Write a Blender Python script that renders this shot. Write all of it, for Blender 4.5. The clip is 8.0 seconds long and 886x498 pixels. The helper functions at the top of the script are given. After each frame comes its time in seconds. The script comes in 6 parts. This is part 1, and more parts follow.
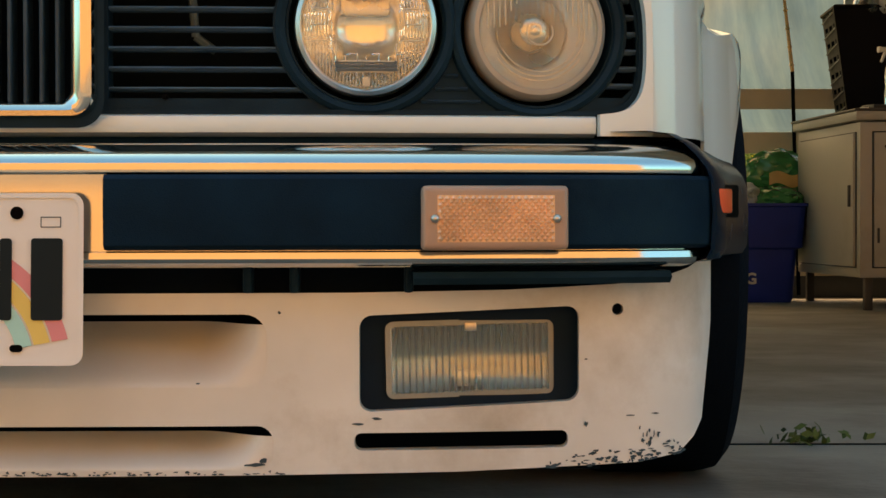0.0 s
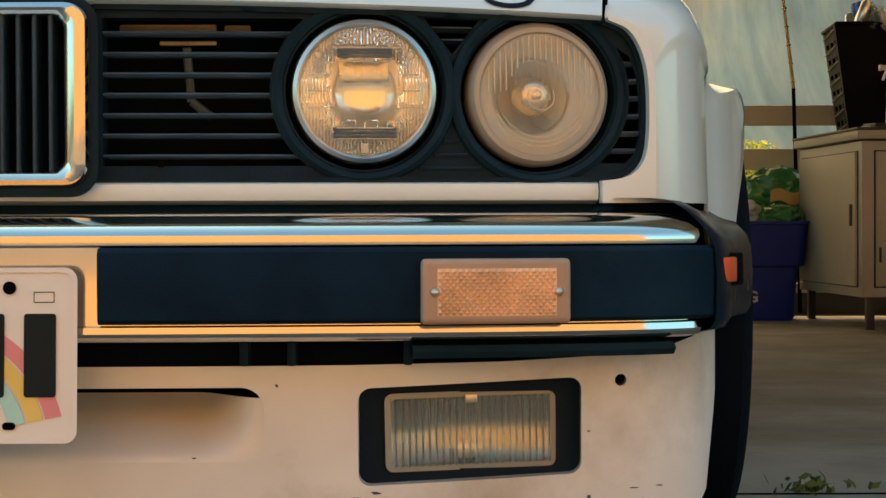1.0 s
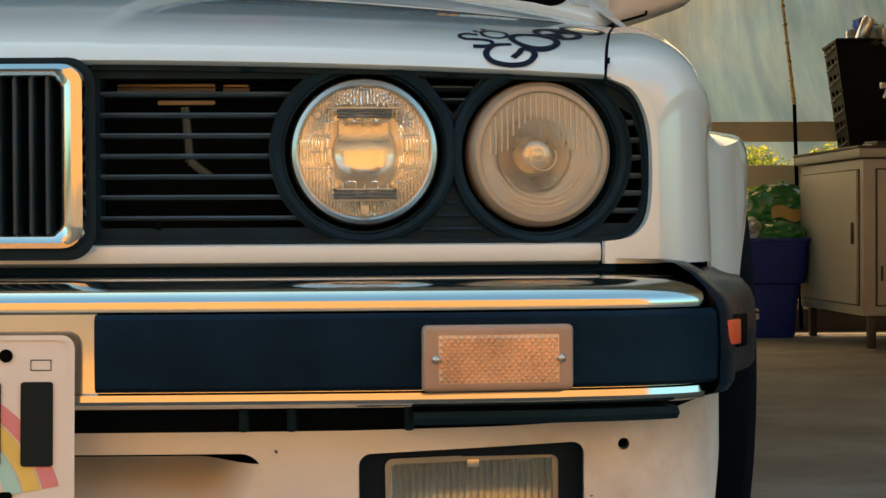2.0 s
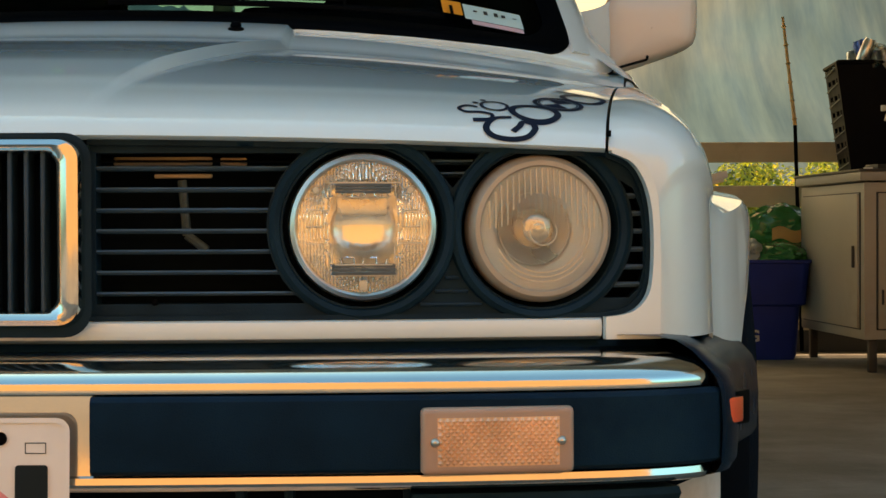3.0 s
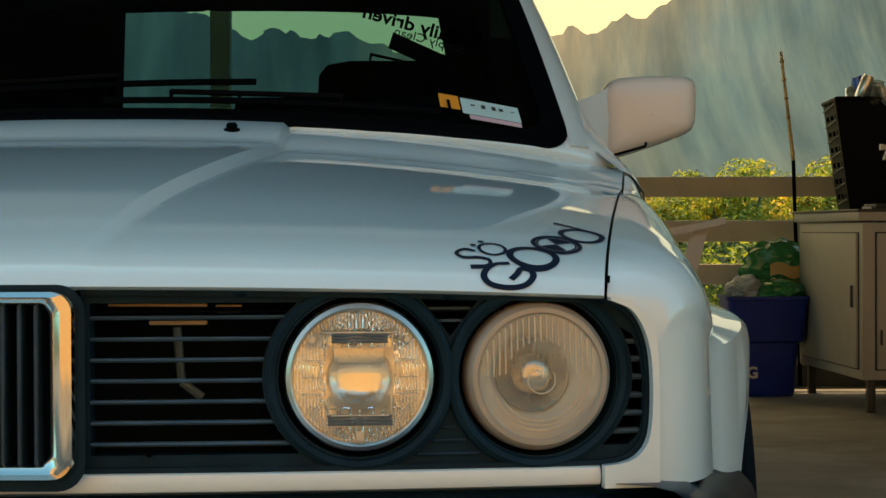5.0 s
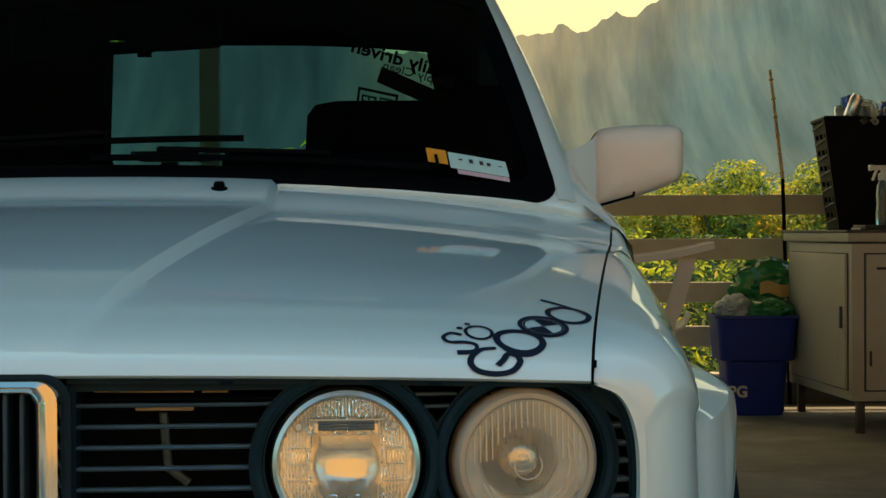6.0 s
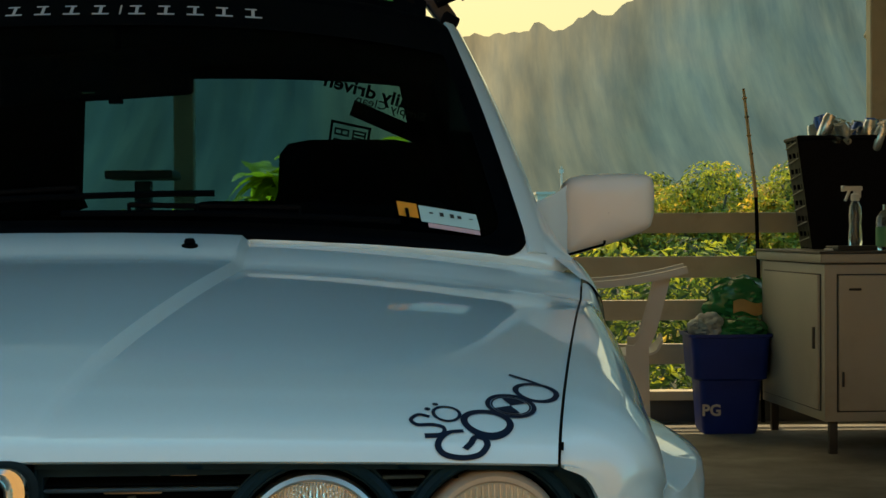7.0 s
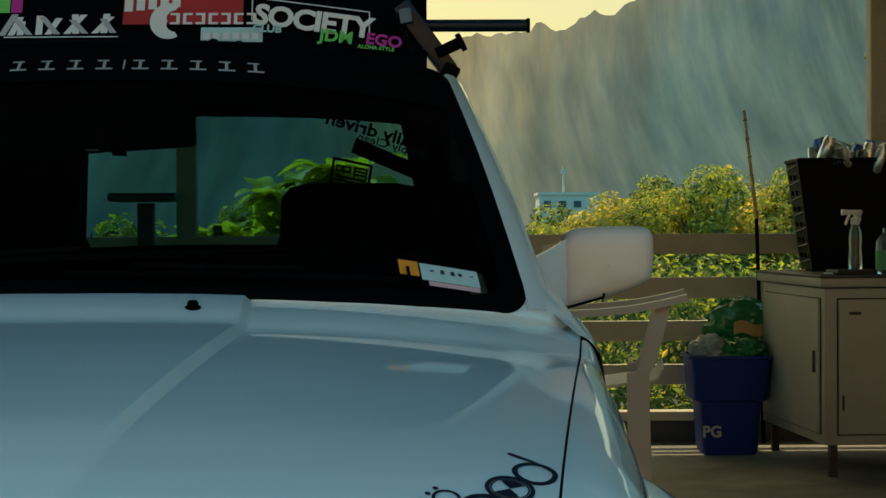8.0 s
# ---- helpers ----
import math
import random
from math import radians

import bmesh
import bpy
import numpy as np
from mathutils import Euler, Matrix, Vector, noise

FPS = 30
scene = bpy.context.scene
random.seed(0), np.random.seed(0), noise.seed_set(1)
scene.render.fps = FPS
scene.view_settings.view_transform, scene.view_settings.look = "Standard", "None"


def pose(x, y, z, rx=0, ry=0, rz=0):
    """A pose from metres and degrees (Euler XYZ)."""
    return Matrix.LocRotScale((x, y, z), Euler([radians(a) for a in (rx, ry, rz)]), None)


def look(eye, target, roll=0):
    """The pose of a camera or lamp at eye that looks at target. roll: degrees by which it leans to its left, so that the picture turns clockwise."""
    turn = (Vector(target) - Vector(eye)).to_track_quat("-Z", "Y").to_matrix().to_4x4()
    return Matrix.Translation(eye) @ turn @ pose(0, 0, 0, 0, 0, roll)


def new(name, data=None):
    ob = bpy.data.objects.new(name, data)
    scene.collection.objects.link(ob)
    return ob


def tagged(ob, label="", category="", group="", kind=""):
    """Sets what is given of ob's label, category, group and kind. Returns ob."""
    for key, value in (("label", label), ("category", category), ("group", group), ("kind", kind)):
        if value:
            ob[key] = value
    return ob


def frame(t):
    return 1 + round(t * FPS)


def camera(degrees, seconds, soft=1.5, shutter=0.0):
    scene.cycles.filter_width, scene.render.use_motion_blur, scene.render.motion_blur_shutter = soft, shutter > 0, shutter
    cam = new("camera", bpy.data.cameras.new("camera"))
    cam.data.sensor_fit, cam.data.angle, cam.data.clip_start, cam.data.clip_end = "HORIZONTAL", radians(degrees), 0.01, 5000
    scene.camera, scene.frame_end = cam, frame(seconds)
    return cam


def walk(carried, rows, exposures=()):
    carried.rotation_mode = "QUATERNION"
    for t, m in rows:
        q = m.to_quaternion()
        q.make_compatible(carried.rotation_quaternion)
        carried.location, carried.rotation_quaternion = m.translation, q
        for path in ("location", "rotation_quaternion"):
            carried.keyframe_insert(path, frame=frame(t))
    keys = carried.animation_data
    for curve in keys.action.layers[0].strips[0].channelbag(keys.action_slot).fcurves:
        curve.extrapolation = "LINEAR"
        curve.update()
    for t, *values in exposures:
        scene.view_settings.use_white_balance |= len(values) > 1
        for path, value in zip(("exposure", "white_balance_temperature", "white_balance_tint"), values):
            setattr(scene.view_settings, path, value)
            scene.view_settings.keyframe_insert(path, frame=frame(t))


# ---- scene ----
cam = camera(25.4, 8.0)
PATH = [
    (0, (0.497, -1.814, 0.325), (0.488, 0.186, 0.298), -0.1),
    (0.5, (0.497, -1.797, 0.358), (0.488, 0.203, 0.332), -0.2),
    (1, (0.497, -1.782, 0.391), (0.488, 0.218, 0.366), -0.2),
    (1.5, (0.496, -1.772, 0.418), (0.487, 0.228, 0.394), -0.3),
    (3, (0.497, -1.742, 0.518), (0.488, 0.258, 0.5), -0.2),
    (3.5, (0.496, -1.734, 0.553), (0.488, 0.266, 0.535), -0.2),
    (4, (0.496, -1.727, 0.588), (0.489, 0.273, 0.569), -0.2),
    (4.5, (0.497, -1.724, 0.623), (0.49, 0.276, 0.606), -0.2),
    (6, (0.502, -1.72, 0.745), (0.505, 0.28, 0.726), -0.3),
    (6.5, (0.508, -1.722, 0.789), (0.526, 0.278, 0.769), -0.3),
    (7, (0.511, -1.726, 0.828), (0.538, 0.274, 0.807), -0.3),
    (7.5, (0.512, -1.73, 0.874), (0.536, 0.27, 0.853), -0.3),
    (8, (0.513, -1.752, 0.916), (0.538, 0.247, 0.895), -0.3),
]
EXPOSURES = [(0, 0.52, 12500, 30), (1.5, 0.57, 12500, 30), (3.5, 0.48, 12200, 26), (4.5, 0.33, 11500, 21), (6, 0.12, 10400, 13), (7, -0.07, 9600, 8), (8, -0.24, 8900, 2)]
walk(cam, [(t, look(eye, target, roll)) for t, eye, target, roll in PATH], EXPOSURES)

# ---- world and sun ----
world = bpy.data.worlds.new("sky")
world.use_nodes = True
scene.world = world
wn = world.node_tree.nodes
sky = wn.new("ShaderNodeTexSky")
sky.sky_type, sky.sun_disc = "NISHITA", False
sky.sun_elevation, sky.sun_rotation = radians(52), radians(-30)
sky.air_density, sky.dust_density, sky.ozone_density = 1.0, 2.4, 1.6
wn["Background"].inputs["Strength"].default_value = 0.15
cast = wn.new("ShaderNodeVectorMath")
cast.operation = "MULTIPLY"

# warm haze on the sun's side of the sky, clear blue on the other
way = wn.new("ShaderNodeTexCoord")
facing = wn.new("ShaderNodeVectorMath")
facing.operation = "DOT_PRODUCT"
facing.inputs[1].default_value = (-0.32, 0.90, 0.30)
world.node_tree.links.new(way.outputs["Generated"], facing.inputs[0])
haze = wn.new("ShaderNodeMapRange")
haze.interpolation_type = "SMOOTHSTEP"
haze.inputs["From Min"].default_value, haze.inputs["From Max"].default_value = 0.25, 0.95
world.node_tree.links.new(facing.outputs["Value"], haze.inputs["Value"])
tone = wn.new("ShaderNodeMix")
tone.data_type = "RGBA"
tone.inputs[6].default_value, tone.inputs[7].default_value = (0.66, 2.15, 2.62, 1), (1.22, 1.08, 0.68, 1)
world.node_tree.links.new(haze.outputs[0], tone.inputs[0])
world.node_tree.links.new(tone.outputs[2], cast.inputs[1])
world.node_tree.links.new(sky.outputs[0], cast.inputs[0])
world.node_tree.links.new(cast.outputs[0], wn["Background"].inputs[0])
sun = new("sun", bpy.data.lights.new("sun", "SUN"))
sun.data.energy, sun.data.angle, sun.data.color = 4.4, radians(0.6), (1.0, 0.86, 0.66)
sun.matrix_world = look((-22, 38, 56.2), (0, 0, 0))


# ---- materials ----
def mat(name, color, rough=0.5, metal=0.0, vary=0.12, scale=6.0, bump=0.0, bump_scale=120.0, stain=None, stain_at=0.62, coat=0.0, trans=0.0, ior=1.45, emit=None, spec=0.5):
    m = bpy.data.materials.new(name)
    m.use_nodes = True
    nt = m.node_tree
    b = nt.nodes["Principled BSDF"]
    b.inputs["Roughness"].default_value = rough
    b.inputs["Metallic"].default_value = metal
    b.inputs["IOR"].default_value = ior
    b.inputs["Specular IOR Level"].default_value = spec
    b.inputs["Coat Weight"].default_value = coat
    b.inputs["Coat Roughness"].default_value = 0.04
    b.inputs["Transmission Weight"].default_value = trans
    co = nt.nodes.new("ShaderNodeTexCoord")
    n1 = nt.nodes.new("ShaderNodeTexNoise")
    n1.inputs["Scale"].default_value, n1.inputs["Detail"].default_value = scale, 6
    nt.links.new(co.outputs["Object"], n1.inputs["Vector"])
    ramp = nt.nodes.new("ShaderNodeMapRange")
    ramp.inputs["From Min"].default_value, ramp.inputs["From Max"].default_value = 0.25, 0.75
    ramp.inputs["To Min"].default_value, ramp.inputs["To Max"].default_value = 1 - vary, 1 + vary
    nt.links.new(n1.outputs["Fac"], ramp.inputs["Value"])
    mul = nt.nodes.new("ShaderNodeVectorMath")
    mul.operation = "SCALE"
    mul.inputs[0].default_value = color
    nt.links.new(ramp.outputs[0], mul.inputs["Scale"])
    out = mul.outputs[0]
    if stain:
        n3 = nt.nodes.new("ShaderNodeTexNoise")
        n3.inputs["Scale"].default_value, n3.inputs["Detail"].default_value = scale * 0.35, 9
        n3.inputs["Roughness"].default_value = 0.65
        nt.links.new(co.outputs["Object"], n3.inputs["Vector"])
        r3 = nt.nodes.new("ShaderNodeMapRange")
        r3.inputs["From Min"].default_value, r3.inputs["From Max"].default_value = stain_at - 0.08, stain_at + 0.1
        nt.links.new(n3.outputs["Fac"], r3.inputs["Value"])
        mix = nt.nodes.new("ShaderNodeMix")
        mix.data_type = "RGBA"
        nt.links.new(r3.outputs[0], mix.inputs[0])
        nt.links.new(out, mix.inputs[6])
        mix.inputs[7].default_value = (*stain, 1)
        out = mix.outputs[2]
    nt.links.new(out, b.inputs["Base Color"])
    rr = nt.nodes.new("ShaderNodeMapRange")
    rr.inputs["To Min"].default_value, rr.inputs["To Max"].default_value = max(0, rough - 0.06 - rough * 0.1), min(1, rough + 0.05 + rough * 0.1)
    if rough < 0.12:
        rr.inputs["To Min"].default_value, rr.inputs["To Max"].default_value = rough, rough * 1.3
    nt.links.new(n1.outputs["Fac"], rr.inputs["Value"])
    nt.links.new(rr.outputs[0], b.inputs["Roughness"])
    if bump:
        n2 = nt.nodes.new("ShaderNodeTexNoise")
        n2.inputs["Scale"].default_value, n2.inputs["Detail"].default_value = bump_scale, 4
        nt.links.new(co.outputs["Object"], n2.inputs["Vector"])
        bp = nt.nodes.new("ShaderNodeBump")
        bp.inputs["Strength"].default_value, bp.inputs["Distance"].default_value = bump, 0.004
        nt.links.new(n2.outputs["Fac"], bp.inputs["Height"])
        nt.links.new(bp.outputs[0], b.inputs["Normal"])
    if emit:
        b.inputs["Emission Color"].default_value = (*emit[:3], 1)
        b.inputs["Emission Strength"].default_value = emit[3]
    return m


paint = mat("white_car_paint", (0.68, 0.75, 0.76), 0.36, vary=0.02, scale=3, coat=1.0, spec=0.3)
paint.node_tree.nodes["Principled BSDF"].inputs["Coat IOR"].default_value = 1.7
paint.node_tree.nodes["Principled BSDF"].inputs["Coat Tint"].default_value = (0.90, 0.985, 1.0, 1)
valance_paint = mat("worn_white_paint", (0.72, 0.69, 0.65), 0.38, vary=0.09, scale=9, coat=0.4, stain=(0.5, 0.43, 0.36), stain_at=0.62, bump=0.05, bump_scale=30)
chrome = mat("chrome", (0.66, 0.62, 0.57), 0.10, 1.0, vary=0.05, scale=14)
dull_metal = mat("dull_metal_ring", (0.62, 0.56, 0.50), 0.34, 1.0, vary=0.08, scale=20)
rubber = mat("black_bumper_rubber", (0.001, 0.017, 0.034), 0.6, vary=0.3, scale=14, bump=0.25, bump_scale=700, spec=0.06, stain=(0.004, 0.028, 0.046), stain_at=0.6)
black_plastic = mat("black_grille_plastic", (0.005, 0.022, 0.034), 0.5, spec=0.08, vary=0.3, scale=20, bump=0.1, bump_scale=500)
slat_plastic = mat("weathered_slat_plastic", (0.075, 0.135, 0.175), 0.42, vary=0.3, scale=25, bump=0.1, bump_scale=600)
kidney_plastic = mat("dark_kidney_slat_plastic", (0.022, 0.050, 0.070), 0.42, vary=0.25, scale=25, spec=0.3)
gloss_black = mat("gloss_black_paint", (0.002, 0.014, 0.028), 0.22, vary=0.2, scale=8, spec=0.3)
# near-black that paints shade inside cavities, and the slab joint's dirt
dark_cavity = mat("cavity_shade_and_dirt", (0.002, 0.006, 0.010), 0.9, spec=0.1, vary=0.3, scale=10)
tyre_rubber = mat("tyre_rubber", (0.002, 0.006, 0.011), 0.85, spec=0.08, vary=0.2, scale=15, bump=0.3, bump_scale=150)
bronze_plate = mat("aged_beige_metal", (0.62, 0.50, 0.36), 0.45, vary=0.15, scale=12)
reflector = mat("lamp_reflector", (1.0, 0.96, 0.88), 0.13, 0.9, vary=0.08, scale=30)
satin_reflector = mat("satin_lamp_reflector", (1.0, 0.97, 0.90), 0.24, 0.45, vary=0.08, scale=30)
cap_metal = mat("lamp_bulb_shield", (0.72, 0.68, 0.6), 0.28, 1.0, vary=0.1, scale=40)
amber_lens = mat("faded_amber_lens", (0.82, 0.44, 0.25), 0.14, vary=0.25, scale=22, coat=1.0)
amber_rim = mat("faded_amber_rim", (0.44, 0.27, 0.20), 0.34, vary=0.1, scale=18)
red_lens = mat("red_marker_lens", (0.95, 0.10, 0.03), 0.2, vary=0.1, scale=40, coat=0.6, emit=None)
glass = mat("tinted_windscreen_glass", (0.62, 0.80, 0.78), 0.0, trans=1.0, ior=1.07, vary=0.0)
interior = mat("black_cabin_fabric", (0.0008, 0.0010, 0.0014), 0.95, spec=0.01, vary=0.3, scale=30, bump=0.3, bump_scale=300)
trim_black = mat("black_rubber_seal", (0.001, 0.0016, 0.0024), 0.45, vary=0.2, scale=30, spec=0.3, ior=1.12)
plate_white = mat("plate_enamel", (0.78, 0.72, 0.67), 0.35, vary=0.04, scale=10, stain=(0.6, 0.5, 0.44), stain_at=0.7)
plate_ink = mat("plate_ink", (0.008, 0.016, 0.018), 0.6, vary=0.1, spec=0.15)
vinyl = mat("dark_blue_vinyl", (0.006, 0.014, 0.030), 0.5, vary=0.15, scale=20, spec=0.08)
vinyl_white = mat("white_vinyl", (0.72, 0.72, 0.70), 0.4, vary=0.06)
vinyl_grey = mat("silver_grey_vinyl", (0.42, 0.43, 0.44), 0.4, vary=0.08)
vinyl_red = mat("red_vinyl", (0.45, 0.03, 0.03), 0.4, vary=0.1)
vinyl_green = mat("green_vinyl", (0.13, 0.55, 0.12), 0.4, vary=0.1)
vinyl_pink = mat("magenta_vinyl", (0.5, 0.03, 0.28), 0.4, vary=0.1)
vinyl_aqua = mat("pale_aqua_vinyl", (0.42, 0.66, 0.66), 0.4, vary=0.1)
orange_sticker = mat("orange_sticker_vinyl", (0.85, 0.30, 0.03), 0.5, vary=0.06)
rainbow = [mat("rainbow_pink", (0.80, 0.25, 0.27), 0.4), mat("rainbow_yellow", (0.80, 0.55, 0.16), 0.4), mat("rainbow_teal", (0.32, 0.66, 0.60), 0.4)]
concrete = mat("stained_concrete", (0.255, 0.25, 0.225), 0.7, vary=0.3, scale=3.5, bump=0.5, bump_scale=60, stain=(0.12, 0.112, 0.10), stain_at=0.52)
earth = mat("hillside_soil_and_grass", (0.06, 0.075, 0.03), 0.95, vary=0.35, scale=0.6, bump=0.4, bump_scale=6)
rail_paint = mat("beige_rail_paint", (0.50, 0.44, 0.34), 0.55, vary=0.12, scale=7, bump=0.12, bump_scale=90, stain=(0.32, 0.27, 0.2), stain_at=0.62)
wall_paint = mat("beige_wall_paint", (0.55, 0.48, 0.38), 0.65, vary=0.1, scale=2, bump=0.2, bump_scale=50)
# colour of the unseen wall added as a warm bounce
bounce_wall_paint = mat("warm_bounce_render", (0.66, 0.42, 0.225), 0.8, vary=0.1, scale=1.5, bump=0.3, bump_scale=40)
ceiling_paint = mat("ceiling_boards", (0.50, 0.60, 0.60), 0.7, vary=0.06, scale=2)
cabinet_paint = mat("scuffed_cream_enamel", (0.38, 0.355, 0.30), 0.42, vary=0.08, scale=4, bump=0.06, bump_scale=40, stain=(0.30, 0.25, 0.18), stain_at=0.66)
cabinet_dark = mat("dark_trim_and_leg_shade", (0.03, 0.03, 0.03), 0.5, vary=0.2)
bin_plastic = mat("blue_bin_plastic", (0.006, 0.026, 0.19), 0.5, spec=0.25, vary=0.15, scale=8, bump=0.1, bump_scale=80)
bag_green = mat("green_plastic_sack", (0.012, 0.20, 0.065), 0.25, vary=0.18, scale=12, bump=0.5, bump_scale=25)
bag_pale = mat("pale_plastic_sack", (0.32, 0.36, 0.36), 0.35, vary=0.3, scale=14, bump=0.5, bump_scale=25)
sack_tan = mat("tan_sack_print", (0.55, 0.34, 0.12), 0.5, vary=0.2)
crate_plastic = mat("black_crate_plastic", (0.002, 0.003, 0.006), 0.55, vary=0.2, scale=20, spec=0.08)
crate_edge = mat("pale_crate_edge", (0.20, 0.21, 0.22), 0.5, vary=0.4, scale=30)
can_metal = mat("crushed_can_metal", (0.75, 0.76, 0.76), 0.3, 0.9, vary=0.2, scale=40)
can_blue = mat("blue_can_print", (0.06, 0.16, 0.55), 0.3, 0.5, vary=0.3, scale=40)
clear_plastic = mat("clear_bottle_plastic", (0.62, 0.72, 0.72), 0.12, trans=0.9, vary=0.1, scale=20)
sprayer_white = mat("white_sprayer_plastic", (0.74, 0.72, 0.68), 0.4, vary=0.05)
label_green = mat("green_bottle_label", (0.10, 0.35, 0.16), 0.5, vary=0.1)
bamboo = mat("bamboo_cane", (0.62, 0.42, 0.22), 0.5, vary=0.2, scale=30)
chair_plastic = mat("white_chair_plastic", (0.62, 0.60, 0.56), 0.4, vary=0.05, scale=8)
# yellow and deep green put sunlit and shaded leaves into the colour
leaf_mats = [mat("sunlit_yellow_foliage", (0.50, 0.40, 0.12), 0.6, vary=0.45, scale=2.5), mat("mid_green_foliage", (0.21, 0.27, 0.055), 0.6, vary=0.45, scale=2.5), mat("deep_green_shaded_foliage", (0.025, 0.055, 0.022), 0.6, vary=0.4, scale=2.5), mat("rust_and_pink_blossom", (0.34, 0.14, 0.07), 0.6, vary=0.4, scale=3)]


def leafy(m, share=0.55):
    """Lets light through a leaf."""
    nt = m.node_tree
    p = nt.nodes["Principled BSDF"]
    tr = nt.nodes.new("ShaderNodeBsdfTranslucent")
    mx = nt.nodes.new("ShaderNodeMixShader")
    mx.inputs[0].default_value = share
    source = p.inputs["Base Color"].links[0].from_socket
    gain = nt.nodes.new("ShaderNodeVectorMath")
    gain.operation = "MULTIPLY"
    gain.inputs[1].default_value = (1.9, 1.55, 0.9)
    nt.links.new(source, gain.inputs[0])
    nt.links.new(gain.outputs[0], tr.inputs["Color"])
    nt.links.new(p.outputs[0], mx.inputs[1])
    nt.links.new(tr.outputs[0], mx.inputs[2])
    nt.links.new(mx.outputs[0], nt.nodes["Material Output"].inputs["Surface"])
    return m


for m in leaf_mats:
    leafy(m)
banana_leaf = mat("broad_bright_leaf", (0.38, 0.46, 0.06), 0.45, vary=0.35, scale=8)
leafy(banana_leaf)
bark = mat("tree_bark", (0.10, 0.075, 0.05), 0.9, vary=0.3, scale=12, bump=0.5, bump_scale=30)
# emission on the cliff stands in for the haze before it
cliff = mat("painted_haze_cliff", (0.006, 0.011, 0.008), 1.0, spec=0.0, vary=0.3, scale=0.02, emit=(0.13, 0.23, 0.25, 1.0))


def painted_airlight(m):
    """Paints haze into the far cliff's glow: thicker and warmer towards the low sun."""
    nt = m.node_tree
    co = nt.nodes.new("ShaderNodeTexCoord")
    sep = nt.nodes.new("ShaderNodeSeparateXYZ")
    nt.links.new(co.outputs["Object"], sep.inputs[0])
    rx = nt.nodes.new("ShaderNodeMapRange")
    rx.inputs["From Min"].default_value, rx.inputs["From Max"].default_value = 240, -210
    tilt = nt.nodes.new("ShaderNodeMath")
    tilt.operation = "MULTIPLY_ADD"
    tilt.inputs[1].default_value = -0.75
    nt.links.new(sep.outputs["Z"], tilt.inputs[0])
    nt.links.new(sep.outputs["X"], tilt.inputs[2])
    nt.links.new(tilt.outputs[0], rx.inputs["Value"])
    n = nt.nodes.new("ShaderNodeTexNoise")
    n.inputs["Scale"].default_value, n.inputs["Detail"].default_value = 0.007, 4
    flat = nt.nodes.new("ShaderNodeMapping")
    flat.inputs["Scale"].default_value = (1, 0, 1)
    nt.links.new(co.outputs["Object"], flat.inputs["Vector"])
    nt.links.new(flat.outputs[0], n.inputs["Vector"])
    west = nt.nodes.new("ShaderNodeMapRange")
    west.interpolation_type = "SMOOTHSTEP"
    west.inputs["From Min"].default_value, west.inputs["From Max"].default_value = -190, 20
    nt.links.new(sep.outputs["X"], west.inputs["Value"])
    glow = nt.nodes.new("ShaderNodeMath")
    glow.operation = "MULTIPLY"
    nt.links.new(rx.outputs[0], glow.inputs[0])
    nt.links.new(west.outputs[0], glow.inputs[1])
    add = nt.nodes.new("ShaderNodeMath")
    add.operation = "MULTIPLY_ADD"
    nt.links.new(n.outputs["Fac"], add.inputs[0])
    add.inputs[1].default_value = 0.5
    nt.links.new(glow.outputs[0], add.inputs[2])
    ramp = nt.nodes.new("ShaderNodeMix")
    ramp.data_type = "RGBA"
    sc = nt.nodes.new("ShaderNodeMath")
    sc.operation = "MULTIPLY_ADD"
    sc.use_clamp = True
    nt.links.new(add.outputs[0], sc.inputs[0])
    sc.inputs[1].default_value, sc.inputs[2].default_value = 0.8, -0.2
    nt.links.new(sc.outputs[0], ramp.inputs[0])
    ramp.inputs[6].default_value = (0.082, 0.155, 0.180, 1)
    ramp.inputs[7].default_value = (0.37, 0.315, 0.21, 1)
    # soft upright ribs and spurs lost in the haze, painted lighter and darker
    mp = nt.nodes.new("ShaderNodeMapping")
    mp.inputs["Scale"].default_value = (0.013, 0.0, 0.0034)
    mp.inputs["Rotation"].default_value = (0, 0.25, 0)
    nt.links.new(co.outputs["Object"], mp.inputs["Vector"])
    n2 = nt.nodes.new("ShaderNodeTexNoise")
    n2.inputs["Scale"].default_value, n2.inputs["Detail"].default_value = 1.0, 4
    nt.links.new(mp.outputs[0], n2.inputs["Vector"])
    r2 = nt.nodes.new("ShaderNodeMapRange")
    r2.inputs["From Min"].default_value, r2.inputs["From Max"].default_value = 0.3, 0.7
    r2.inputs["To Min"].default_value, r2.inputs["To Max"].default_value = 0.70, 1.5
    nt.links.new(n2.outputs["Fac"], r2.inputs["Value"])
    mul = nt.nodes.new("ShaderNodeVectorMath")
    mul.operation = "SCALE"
    # fine gullies and sharp ribs, their shade and light painted into the glow
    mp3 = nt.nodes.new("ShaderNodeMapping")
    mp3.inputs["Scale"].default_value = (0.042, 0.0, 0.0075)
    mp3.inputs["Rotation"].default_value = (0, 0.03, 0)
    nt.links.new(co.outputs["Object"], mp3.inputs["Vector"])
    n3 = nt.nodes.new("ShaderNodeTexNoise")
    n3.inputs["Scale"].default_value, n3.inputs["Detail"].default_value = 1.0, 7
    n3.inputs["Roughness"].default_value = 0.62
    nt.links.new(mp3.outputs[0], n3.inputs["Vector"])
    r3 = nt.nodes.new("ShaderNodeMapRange")
